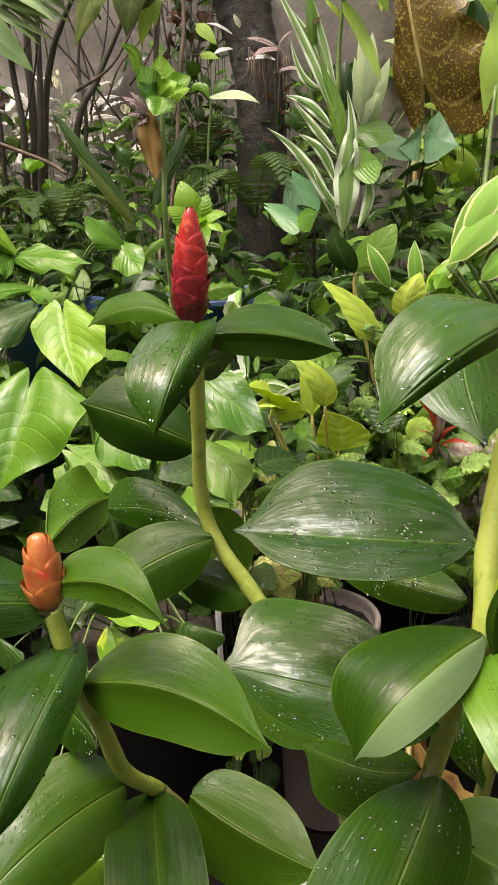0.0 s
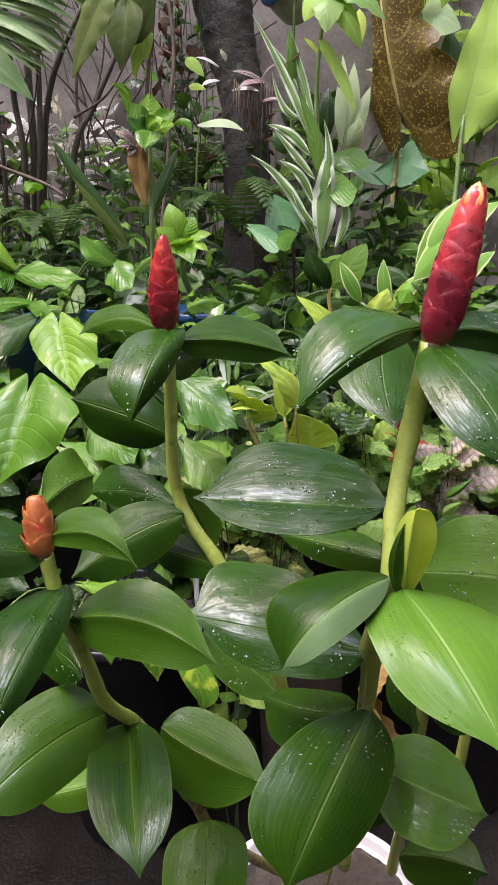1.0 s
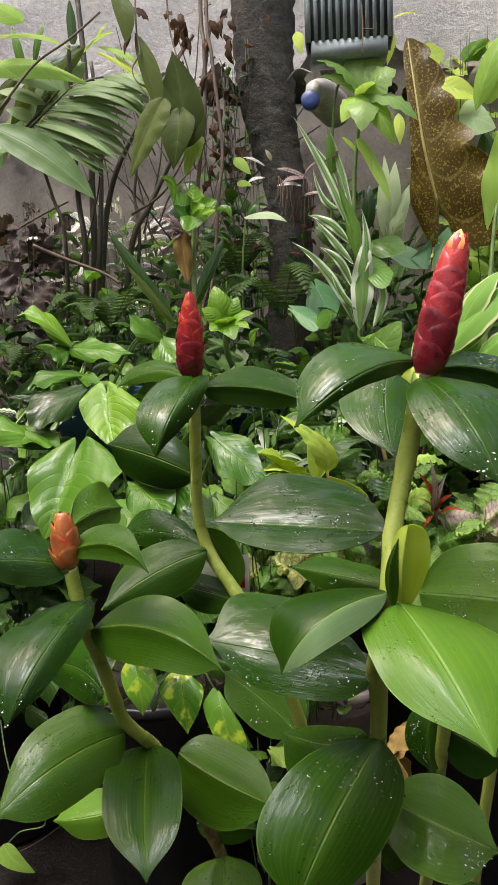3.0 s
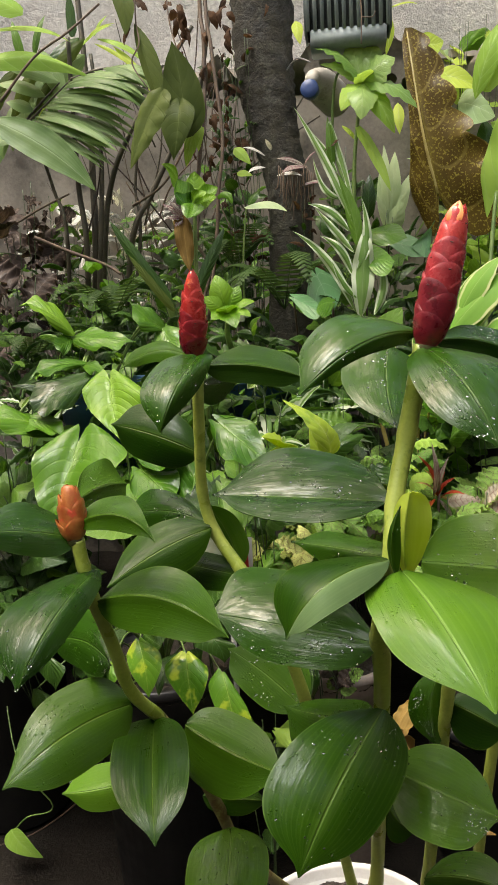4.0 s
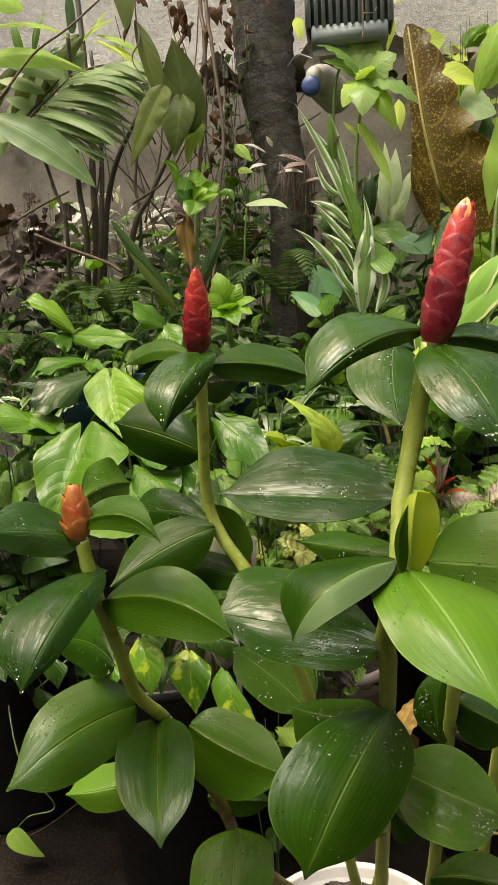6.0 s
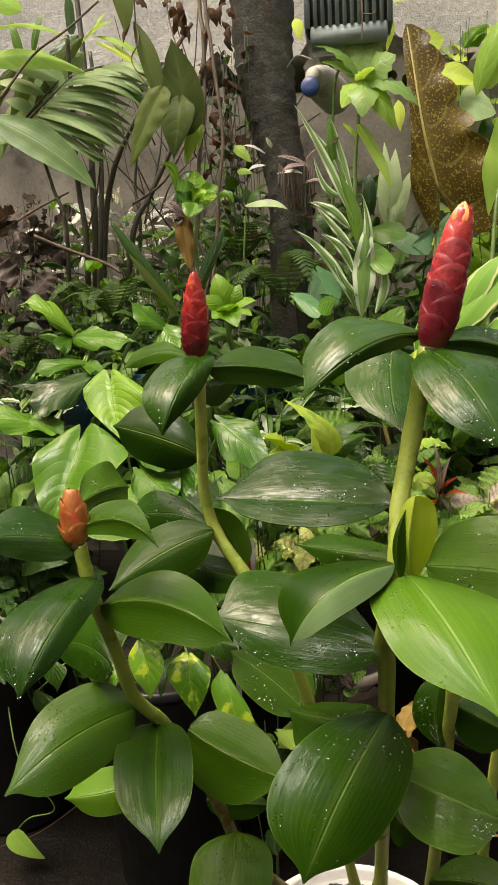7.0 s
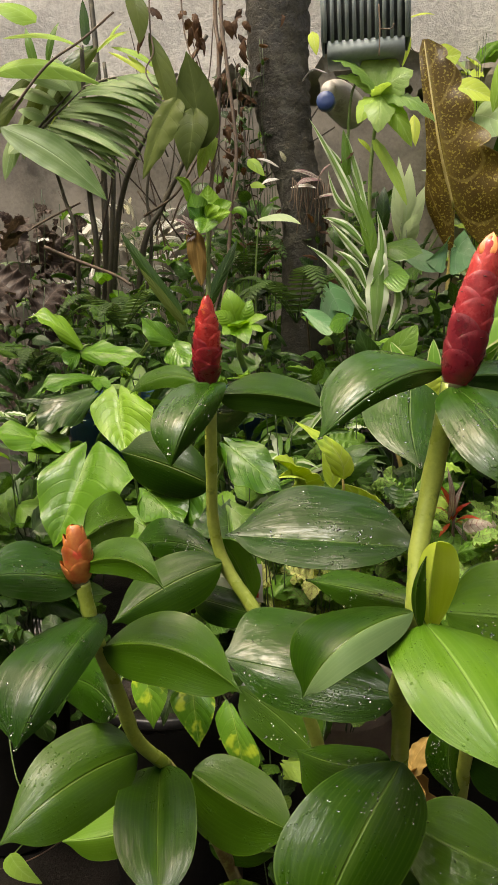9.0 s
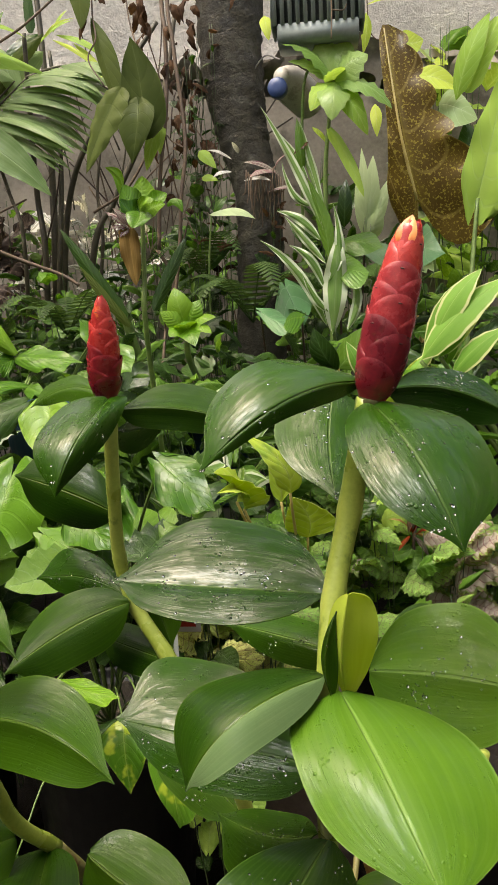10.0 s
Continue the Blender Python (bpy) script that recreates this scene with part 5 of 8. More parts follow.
blade(vine, DEAD_LEAF, (-0.125, 2.080, 1.774), (-0.116, 2.050, 1.712), 0.019, face=(-0.60, -1, 0.3), outline="egg", wave=0.4, waves=2, along=8, name="dead_leaf", arch=0.3)
blade(vine, DEAD_LEAF, (-0.169, 2.080, 1.507), (-0.179, 2.050, 1.464), 0.013, face=(0.76, -1, 0.3), outline="egg", wave=0.4, waves=2, along=8, name="dead_leaf", arch=0.3)
blade(vine, DEAD_LEAF, (-0.181, 2.080, 1.461), (-0.192, 2.050, 1.412), 0.015, face=(-0.46, -1, 0.3), outline="egg", wave=0.4, waves=2, along=8, name="dead_leaf", arch=0.3)
blade(vine, DEAD_LEAF, (-0.031, 2.080, 1.821), (-0.034, 2.050, 1.781), 0.011, face=(0.74, -1, 0.3), outline="egg", wave=0.4, waves=2, along=8, name="dead_leaf", arch=0.3)
blade(vine, DEAD_LEAF, (-0.395, 2.080, 1.808), (-0.395, 2.050, 1.762), 0.013, face=(0.60, -1, 0.3), outline="egg", wave=0.4, waves=2, along=8, name="dead_leaf", arch=0.3)
blade(vine, DEAD_LEAF, (-0.205, 2.080, 1.603), (-0.201, 2.050, 1.563), 0.011, face=(-0.30, -1, 0.3), outline="egg", wave=0.4, waves=2, along=8, name="dead_leaf", arch=0.3)

# creeping stem of brown twigs in front of the wall
brush = thing("dry_branch", "bare brown dry branches leaning in the planting", "branch")
stalk(brush, [(-0.692, 2.024, 1.278), (-0.624, 2.047, 1.244), (-0.511, 2.058, 1.196), (-0.463, 2.051, 1.166)], .006, TWIG, "branch")
stalk(brush, [(-0.821, 2.187, 1.324), (-0.752, 2.248, 1.372), (-0.676, 2.309, 1.416)], .004, TWIG, "branch")
stalk(brush, [(-0.478, 2.298, 1.366), (-0.380, 2.311, 1.426), (-0.307, 2.334, 1.536), (-0.253, 2.351, 1.614)], .004, TWIG, "branch")
stalk(brush, [(-0.799, 2.156, 1.660), (-0.695, 2.181, 1.775), (-0.594, 2.193, 1.835), (-0.502, 2.208, 1.903)], .004, TWIG, "branch")
stalk(brush, [(-0.254, 2.068, 1.245), (-0.214, 2.051, 1.167), (-0.236, 2.029, 1.063), (-0.241, 1.879, 0.837)], .005, TWIG, "branch")

# ---- rosette on a stalk with a withered leaf ----
rosette = thing("rosette_plant", "bright green leaf rosette on a stalk, one leaf withered", "plant")
stalk(rosette, [(-0.13, 1.45, BENCH), (-0.121, 1.315, 1.072), (-0.118, 1.317, 1.173), (-0.116, 1.330, 1.282)], .005, GREEN_STALK)
leaf(rosette, SYNGONIUM_PALE, (-0.116, 1.330, 1.280), (-0.117, 1.340, 1.308), (-0.116, 1.350, 1.337), (-0.137, 1.340, 1.310), (-0.090, 1.340, 1.304), outline="egg", cup=0.25, wave=0.08, waves=1.5, along=12, thick=0.0004)
leaf(rosette, SYNGONIUM, (-0.119, 1.320, 1.280), (-0.135, 1.320, 1.295), (-0.144, 1.330, 1.323), (-0.147, 1.310, 1.292), (-0.120, 1.330, 1.314), outline="egg", cup=0.25, wave=0.08, waves=1.5, along=12, thick=0.0004)
leaf(rosette, SYNGONIUM_PALE, (-0.113, 1.320, 1.279), (-0.086, 1.310, 1.290), (-0.069, 1.310, 1.302), (-0.098, 1.330, 1.310), (-0.085, 1.300, 1.274), outline="egg", cup=0.25, wave=0.08, waves=1.5, along=12, thick=0.0004)
leaf(rosette, SYNGONIUM, (-0.115, 1.310, 1.277), (-0.122, 1.290, 1.272), (-0.142, 1.290, 1.296), (-0.136, 1.280, 1.276), (-0.122, 1.310, 1.298), outline="egg", cup=0.25, wave=0.08, waves=1.5, along=12, thick=0.0004)
leaf(rosette, SYNGONIUM_PALE, (-0.112, 1.310, 1.276), (-0.089, 1.290, 1.280), (-0.067, 1.280, 1.284), (-0.098, 1.310, 1.293), (-0.090, 1.280, 1.265), outline="egg", cup=0.25, wave=0.08, waves=1.5, along=12, thick=0.0004)
leaf(rosette, SYNGONIUM, (-0.112, 1.300, 1.276), (-0.112, 1.280, 1.261), (-0.118, 1.260, 1.249), (-0.132, 1.280, 1.270), (-0.089, 1.280, 1.263), outline="egg", cup=0.25, wave=0.08, waves=1.5, along=12, thick=0.0004)
leaf(rosette, SYNGONIUM_PALE, (-0.114, 1.310, 1.278), (-0.101, 1.280, 1.286), (-0.085, 1.280, 1.293), (-0.112, 1.300, 1.300), (-0.092, 1.270, 1.276), outline="egg", cup=0.25, wave=0.08, waves=1.5, along=12, thick=0.0004)
leaf(rosette, SYNGONIUM, (-0.070, 1.310, 1.287), (-0.054, 1.300, 1.292), (-0.042, 1.290, 1.270), (-0.059, 1.300, 1.282), (-0.045, 1.300, 1.290), outline="egg", cup=0.25, wave=0.08, waves=1.5, along=12, thick=0.0004)
leaf(rosette, SYNGONIUM_PALE, (-0.146, 1.330, 1.306), (-0.148, 1.330, 1.333), (-0.171, 1.330, 1.351), (-0.158, 1.330, 1.329), (-0.145, 1.330, 1.344), outline="egg", cup=0.25, wave=0.08, waves=1.5, along=12, thick=0.0004)
leaf(rosette, STRAW_LEAF, (-0.137, 1.310, 1.259), (-0.132, 1.300, 1.213), (-0.126, 1.290, 1.162), (-0.149, 1.300, 1.217), (-0.117, 1.300, 1.210), "withered straw-brown leaf", cup=0.5, outline="strap", wave=0.25, waves=2)
blade(rosette, PURPLE_LEAF, (-0.135, 1.310, 1.253), (-0.170, 1.300, 1.279), .014, outline="lance", wave=0.3)
blade(rosette, PURPLE_LEAF, (-0.135, 1.310, 1.253), (-0.164, 1.300, 1.254), .014, outline="lance", wave=0.3)
blade(rosette, PURPLE_LEAF, (-0.135, 1.310, 1.253), (-0.155, 1.300, 1.266), .014, outline="lance", wave=0.3)
blade(rosette, PURPLE_LEAF, (-0.135, 1.310, 1.253), (-0.157, 1.300, 1.285), .014, outline="lance", wave=0.3)
blade(rosette, PURPLE_LEAF, (-0.135, 1.310, 1.253), (-0.149, 1.300, 1.239), .014, outline="lance", wave=0.3)
blade(rosette, PURPLE_LEAF, (-0.135, 1.310, 1.253), (-0.141, 1.300, 1.258), .014, outline="lance", wave=0.3)

# ---- sword-leaved plants ----
sword = thing("sword_plant", "stiff dark sword-shaped leaves rising among undergrowth", "plant")
blade(sword, DARK_LEAF, (-0.246, 1.678, 1.093), (-0.392, 1.730, 1.289), .029, face=(-0.5, -1, 0.5), outline="strap", arch=0.04)
blade(sword, DARK_LEAF, (-0.212, 1.782, 1.101), (-0.137, 1.847, 1.263), .028, face=(0.5, -1, 0.5), outline="strap", arch=0.04)
blade(sword, DULL_LEAF, (-0.233, 1.643, 1.075), (-0.337, 1.671, 1.206), .019, face=(-0.3, -1, 0.5), outline="strap", arch=0.04, label="mottled yellow and brown leaf")
stalk(sword, [(-0.15, 1.75, BENCH - 0.005), (-0.247, 1.700, 1.054), (-0.244, 1.688, 1.093)], .012, GREEN_STALK)

# ---- hanging basket and plastic jug on the tree ----
basket = thing("hanging_basket", "dull green slotted plastic basket hanging by a wire", "basket")
bc = Vector((0.176, 1.966, 1.727))
bw = 0.1
part("bottom", box_bmesh((2 * bw - 0.02, 0.12, 0.04), 0.003, tuple(bc + Vector((0, 0, -0.042)))), BASKET_GREEN, basket)
part("back", box_bmesh((2 * bw, 0.006, 0.16), 0.002, tuple(bc + Vector((0, 0.06, 0.06)))), BASKET_DARK, basket)
# dark sheet close behind the slats, painted as the shade between them
part("inside", box_bmesh((2 * bw - 0.014, 0.004, 0.16), 0.001, tuple(bc + Vector((0, -0.050, 0.06)))), BASKET_DARK, basket)
part("rim", box_bmesh((2 * bw + 0.02, 0.135, 0.014), 0.004, tuple(bc + Vector((0, 0, 0.145)))), BASKET_GREEN, basket)
for k in range(12):
    part("slat", box_bmesh((0.0092, 0.006, 0.165), 0.0015, (bc.x - bw + 0.006 + k * (2 * bw - 0.012) / 11, bc.y - 0.060, bc.z + 0.056)), BASKET_GREEN, basket)
for sx in (-1, 1):
    part("side", box_bmesh((0.006, 0.12, 0.17), 0.002, tuple(bc + Vector((sx * bw, 0, 0.056)))), BASKET_GREEN, basket)
    stalk(basket, [bc + Vector((sx * bw, 0, 0.14)), bc + Vector((sx * 0.03, 0.05, 0.9)), top + Vector((0.05, 0, -0.02))], .0014, WIRE, "wire", 1.0)
stalk(basket, [(0.205, 1.871, 1.763), (0.207, 1.860, 1.712), (0.204, 1.847, 1.649)], .002, TWIG, "twig")
stalk(basket, [(0.207, 1.860, 1.709), (0.231, 1.859, 1.707), (0.239, 1.862, 1.719)], .0015, TWIG, "twig")

jug = thing("plastic_jug", "milky white plastic jug with a blue cap, tied to the trunk", "jug")
jc = Vector((0.101, 2.076, 1.619))
turn = Matrix.Translation(jc) @ Euler((radians(78), 0, radians(-22))).to_matrix().to_4x4()
ob = part("body", lathe_bmesh([(.005, -.12), (.040, -.12), (.046, -.112), (.046, -.03), (.042, 0.0), (.034, .02), (.022, .03), (.020, .045)], 28), JUG_WHITE, jug)
ob.matrix_basis = turn
cap = part("cap", lathe_bmesh([(.0205, .032), (.0225, .034), (.0225, .052), (.0205, .055), (.004, .055)], 24), CAP_BLUE, jug, "round blue screw cap")
cap.matrix_basis = Matrix.Translation(Vector((0.079, 1.935, 1.582))) @ Euler((radians(84), 0, radians(-6))).to_matrix().to_4x4() @ Matrix.Translation((0, 0, -.055))
stalk(jug, [jc + Vector((-0.02, 0.0, 0.055)), jc + Vector((-0.06, 0.06, 0.08)), jc + Vector((-0.10, 0.1, 0.05))], .002, WIRE, "tie", 1.0)

# ---- pale green plant below the basket ----
pale = thing("broad_leaf_plant", "tall light green plant with broad wavy leaves", "plant")
stalk(pale, [(0.20, 2.0, BENCH - 0.01), (0.183, 1.918, 1.214), (0.182, 1.911, 1.375), (0.193, 1.916, 1.491), (0.211, 1.917, 1.592)], .006, GREEN_STALK)
stalk(pale, [(0.124, 1.960, 1.219), (0.128, 1.960, 1.411), (0.139, 1.955, 1.580), (0.165, 1.947, 1.640)], .0045, GREEN_STALK)
for tip, w, mat, face in (((0.094, 1.912, 1.665), .035, PALE_GREEN, (0, -0.5, 1)), ((0.119, 1.946, 1.729), .0, LIME_LEAF, (0, -1, 0.5)), ((0.283, 1.893, 1.624), .06, PALE_GREEN, (0, -1, 0.7)), ((0.106, 1.925, 1.630), 0.032, PALE_GREEN, (0, -0.6, 0.8)),
                          ((0.177, 1.955, 1.677), .05, PALE_GREEN, (0, -1, 0.4)), ((0.199, 1.832, 1.483), .05, PALE_GREEN, (0.1, -1, 0.5)), ((0.330, 1.857, 1.502), .04, PALE_GREEN, (0, -0.6, 0.9)), ((0.241, 1.955, 1.673), .05, PALE_GREEN, (0, -1, 0.3)),
                          ((0.278, 1.866, 1.452), .035, LIME_LEAF, (0, -1, 0.4)), ((0.215, 1.856, 1.593), .035, LIME_LEAF, (0, -1, 0.6)), ((0.154, 1.858, 1.510), .04, LIME_LEAF, (-0.2, -1, 0.5))):
    if w:
        blade(pale, mat, (0.208, 1.914, 1.579), tip, w * 1.5, face=face, outline="egg", arch=0.16, wave=0.12)
leaf(pale, LIME_LEAF, (0.160, 1.956, 1.681), (0.141, 1.954, 1.717), (0.111, 1.947, 1.733), (0.133, 1.949, 1.696), (0.161, 1.955, 1.724), outline="egg")
blade(pale, LIME_LEAF, (0.193, 1.915, 1.486), (0.266, 1.859, 1.322), .032, face=(0.5, -1, 0.3), outline="strap", arch=0.06)
blade(pale, MID_LEAF, (0.130, 1.933, 1.381), (0.120, 1.962, 1.518), .022, outline="lance")
blade(pale, YELLOW_LEAF, (0.155, 1.936, 1.491), (0.189, 1.917, 1.447), .014, outline="lance")
blade(pale, DEAD_LEAF, (0.146, 1.940, 1.460), (0.111, 1.934, 1.433), .016, outline="lance", wave=0.2, name="dead_leaf")

# ---- browned elephant ear and the yellow leaves round it ----
ear = thing("elephant_ear", "elephant ear plant with one large browned scalloped leaf", "plant")
leaf(ear, ELEPHANT, (0.436, 2.376, 1.348), (0.395, 2.381, 1.562), (0.360, 2.502, 1.847), (0.349, 2.401, 1.417), (0.646, 2.358, 1.408), "large browned leaf with yellow flecks", outline="ear", lobe=0.24, wave=0.05, waves=4.5, scallops=6.4, cup=0.12, along=60, across=7)
stalk(ear, [(0.435, 2.371, 1.347), (0.396, 2.363, 1.505), (0.376, 2.398, 1.652), (0.360, 2.490, 1.834)], .0055, STRAW_STALK, "midrib", 0.3, "straw-coloured midrib")
stalk(ear, [(0.52, 2.42, BENCH - 0.01), (0.429, 2.394, 1.045), (0.430, 2.389, 1.214), (0.436, 2.381, 1.348)], .008, STRAW_STALK, label="straw-coloured leaf stalk")
yellowing = thing("yellowing_plant", "plant with bright yellow-green leaves against the wall", "plant")
stalk(yellowing, [(0.55, 2.62, BENCH - 0.01), (0.509, 2.632, 1.254), (0.460, 2.665, 1.649), (0.447, 2.699, 1.811)], .005, GREEN_STALK)
leaf(yellowing, YELLOW_LEAF, (0.421, 2.711, 1.864), (0.454, 2.685, 1.838), (0.491, 2.675, 1.842), (0.461, 2.692, 1.872), (0.461, 2.666, 1.799), outline="egg")
leaf(yellowing, YELLOW_LEAF, (0.460, 2.663, 1.737), (0.518, 2.629, 1.722), (0.590, 2.610, 1.679), (0.537, 2.636, 1.755), (0.514, 2.601, 1.683), outline="egg")
leaf(yellowing, YELLOW_LEAF, (0.457, 2.666, 1.752), (0.474, 2.626, 1.708), (0.517, 2.606, 1.659), (0.501, 2.630, 1.723), (0.462, 2.600, 1.679), outline="egg")
blade(yellowing, YELLOW_LEAF, (0.324, 2.729, 1.948), (0.307, 2.658, 1.810), .035, face=(0.3, -1, 0.3), outline="lance")
blade(yellowing, YELLOW_LEAF, (0.325, 2.733, 1.970), (0.412, 2.691, 1.963), .02, outline="lance")
blade(yellowing, YELLOW_LEAF, (0.042, 2.165, 1.800), (0.054, 2.120, 1.729), .03, face=(0, -1, 0.3), outline="egg")
blade(yellowing, YELLOW_LEAF, (0.335, 2.563, 1.648), (0.335, 2.499, 1.543), .035, face=(0, -1, 0.3), outline="lance")
stalk(yellowing, [(0.334, 2.830, 2.183), (0.327, 2.736, 1.984), (0.340, 2.713, 1.875), (0.421, 2.706, 1.841)], .0022, TWIG)
pale_wall = thing("pale_leaf_plant", "pale milky leaves standing close to the wall", "plant")
leaf(pale_wall, PALE_LEAF, (0.535, 2.666, 1.652), (0.578, 2.620, 1.632), (0.641, 2.601, 1.590), (0.592, 2.652, 1.684), (0.564, 2.586, 1.566), outline="egg")
for tip, w in (((0.336, 2.741, 1.526), .06), ((0.387, 2.725, 1.451), .05), ((0.281, 2.727, 1.458), .05), ((0.358, 2.685, 1.358), .06), ((0.299, 2.746, 1.551), .04)):
    blade(pale_wall, PALE_LEAF, (0.310, 2.703, 1.251), tip, w, face=(0, -1, 0.3), outline="lance")
blade(pale_wall, DARK_LEAF, (0.231, 2.486, 1.290), (0.241, 2.517, 1.434), .045, face=(0, -1, 0.3), outline="egg")
stalk(pale_wall, [(0.42, 2.70, BENCH - 0.01), (0.317, 2.695, 1.118), (0.310, 2.704, 1.254)], .006, GREEN_STALK)
stalk(pale_wall, [(0.317, 2.695, 1.118), (0.482, 2.712, 1.388), (0.535, 2.664, 1.647)], .004, GREEN_STALK)

# ---- lime-green giant leaf ----
giant = thing("giant_taro", "tall lime-green ruffled taro leaf on a long stalk", "plant")
leaf(giant, LIME_LEAF, (0.542, 2.032, 1.317), (0.577, 2.042, 1.459), (0.626, 2.081, 1.644), (0.508, 2.037, 1.386), (0.667, 1.992, 1.370), "ruffled lime-green leaf", outline="heart", lobe=0.2, wave=0.14, waves=3, along=30, across=5)
stalk(giant, [(0.62, 1.95, BENCH - 0.01), (0.503, 1.901, 0.943), (0.520, 1.976, 1.148), (0.542, 2.032, 1.317)], .0075, GREEN_STALK)
blade(giant, LIME_LEAF, (0.555, 2.454, 1.618), (0.657, 2.504, 1.855), .07, face=(-0.5, -1, 0.2), outline="lance")
blade(giant, LIME_LEAF, (0.585, 2.458, 1.637), (0.691, 2.504, 1.854), .06, face=(-0.5, -1, 0.2), outline="strap", arch=0.03)
blade(giant, DARK_LEAF, (0.626, 2.622, 1.449), (0.615, 2.653, 1.592), .075, face=(0, -1, 0.3), outline="egg")

# ---- deep green broad leaves ----
alo = thing("broad_caladium", "deep green wet broad leaves on dark stalks", "plant")
for base, mid_, tip, left, right in (((0.410, 2.085, 1.228), (0.416, 2.040, 1.211), (0.462, 2.006, 1.193), (0.431, 2.094, 1.270), (0.379, 1.968, 1.162)), ((0.378, 2.087, 1.237), (0.361, 2.041, 1.214), (0.324, 2.016, 1.194), (0.391, 2.070, 1.257), (0.367, 1.991, 1.170)),
                                     ((0.272, 2.061, 1.213), (0.321, 2.027, 1.195), (0.376, 2.002, 1.177), (0.317, 2.064, 1.228), (0.310, 1.991, 1.172)), ((0.080, 1.892, 1.137), (0.100, 1.852, 1.096), (0.119, 1.820, 1.041), (0.135, 1.898, 1.120), (0.059, 1.828, 1.078)),
                                     ((0.210, 1.962, 1.228), (0.252, 1.942, 1.231), (0.308, 1.918, 1.213), (0.269, 1.988, 1.253), (0.249, 1.914, 1.196)), ((0.193, 1.912, 1.186), (0.231, 1.878, 1.167), (0.273, 1.866, 1.159), (0.229, 1.926, 1.201), (0.228, 1.839, 1.129)),
                                     ((0.028, 1.779, 1.088), (0.062, 1.744, 1.068), (0.098, 1.721, 1.055), (0.065, 1.779, 1.089), (0.062, 1.718, 1.044)), ((0.121, 1.745, 1.072), (0.098, 1.724, 1.071), (0.083, 1.701, 1.056), (0.109, 1.748, 1.085), (0.108, 1.698, 1.043))):
    leaf(alo, ALOCASIA if base[0] > 0.25 or base[0] < 0.1 else SYNGONIUM, base, mid_, tip, left, right, outline="heart", lobe=0.2, along=14, across=4, thick=0)
    stalk(alo, [(base[0] * 0.6 + 0.1, 1.98, BENCH - 0.01), (base[0] * 0.9 + 0.02, base[1] + 0.1, base[2] - 0.22), base], .0035, DARK_STALK)

# ---- tall white-striped plant ----
striped = thing("striped_ribbon_plant", "tall plant with narrow white-striped ribbon leaves", "plant")
stalk(striped, [(0.22, 2.0, BENCH - 0.01), (0.187, 1.865, 0.966), (0.189, 1.890, 1.131), (0.179, 1.909, 1.268), (0.150, 1.933, 1.379), (0.134, 1.943, 1.428)], .0055, GREEN_STALK)
for base, mid_, tip, w in (((0.175, 1.860, 1.042), (0.118, 1.860, 1.158), (0.027, 1.880, 1.245), 0.013),
                           ((0.173, 1.890, 1.259), (0.117, 1.920, 1.397), (0.038, 1.950, 1.546), 0.011),
                           ((0.169, 1.900, 1.277), (0.130, 1.920, 1.370), (0.070, 1.950, 1.478), 0.010),
                           ((0.178, 1.910, 1.304), (0.151, 1.930, 1.410), (0.126, 1.950, 1.509), 0.009),
                           ((0.172, 1.870, 1.128), (0.144, 1.870, 1.191), (0.093, 1.880, 1.230), 0.012),
                           ((0.187, 1.850, 1.025), (0.197, 1.860, 1.143), (0.206, 1.880, 1.247), 0.029),
                           ((0.219, 1.850, 1.031), (0.245, 1.860, 1.097), (0.232, 1.880, 1.161), 0.012),
                           ((0.167, 1.890, 1.236), (0.122, 1.900, 1.285), (0.067, 1.920, 1.309), 0.013),
                           ((0.177, 1.880, 1.184), (0.132, 1.890, 1.239), (0.084, 1.900, 1.298), 0.010),
                           ((0.181, 1.860, 1.144), (0.207, 1.870, 1.209), (0.197, 1.890, 1.317), 0.013),
                           ((0.179, 1.850, 1.076), (0.152, 1.850, 1.105), (0.121, 1.860, 1.167), 0.010),
                           ((0.164, 1.910, 1.314), (0.113, 1.920, 1.338), (0.082, 1.940, 1.422), 0.009),
                           ((0.141, 1.920, 1.376), (0.109, 1.940, 1.440), (0.062, 1.960, 1.500), 0.007)):
    base, mid_, tip = Vector(base), Vector(mid_), Vector(tip)
    side = (tip - base).cross(Vector((0.3, -1, 0.4))).normalized() * w
    leaf(striped, STRIPED, base, mid_, tip, mid_ - side + Vector((0, 0.01, 0)), mid_ + side, outline="lance", wave=0.3, waves=2.3, along=22, across=3, thick=0.0)
leaf(striped, MID_LEAF, (0.183, 1.880, 1.200), (0.174, 1.890, 1.276), (0.139, 1.920, 1.381), (0.158, 1.900, 1.278), (0.193, 1.890, 1.277), outline="lance", along=14)
green_young = thing("young_shoot", "fresh green shoot with oval leaves among the pots", "plant")
stalk(green_young, [(0.26, 1.62, BENCH - 0.01), (0.198, 1.609, 0.914), (0.195, 1.602, 0.977)], .005, STRAW_STALK)
leaf(green_young, MID_LEAF, (0.195, 1.602, 0.975), (0.229, 1.590, 1.015), (0.269, 1.599, 1.061), (0.212, 1.605, 1.037), (0.261, 1.576, 0.998), outline="egg")
leaf(green_young, DARK_LEAF, (0.195, 1.601, 0.971), (0.169, 1.587, 1.004), (0.149, 1.599, 1.058), (0.142, 1.598, 1.004), (0.187, 1.581, 1.022), outline="lance")

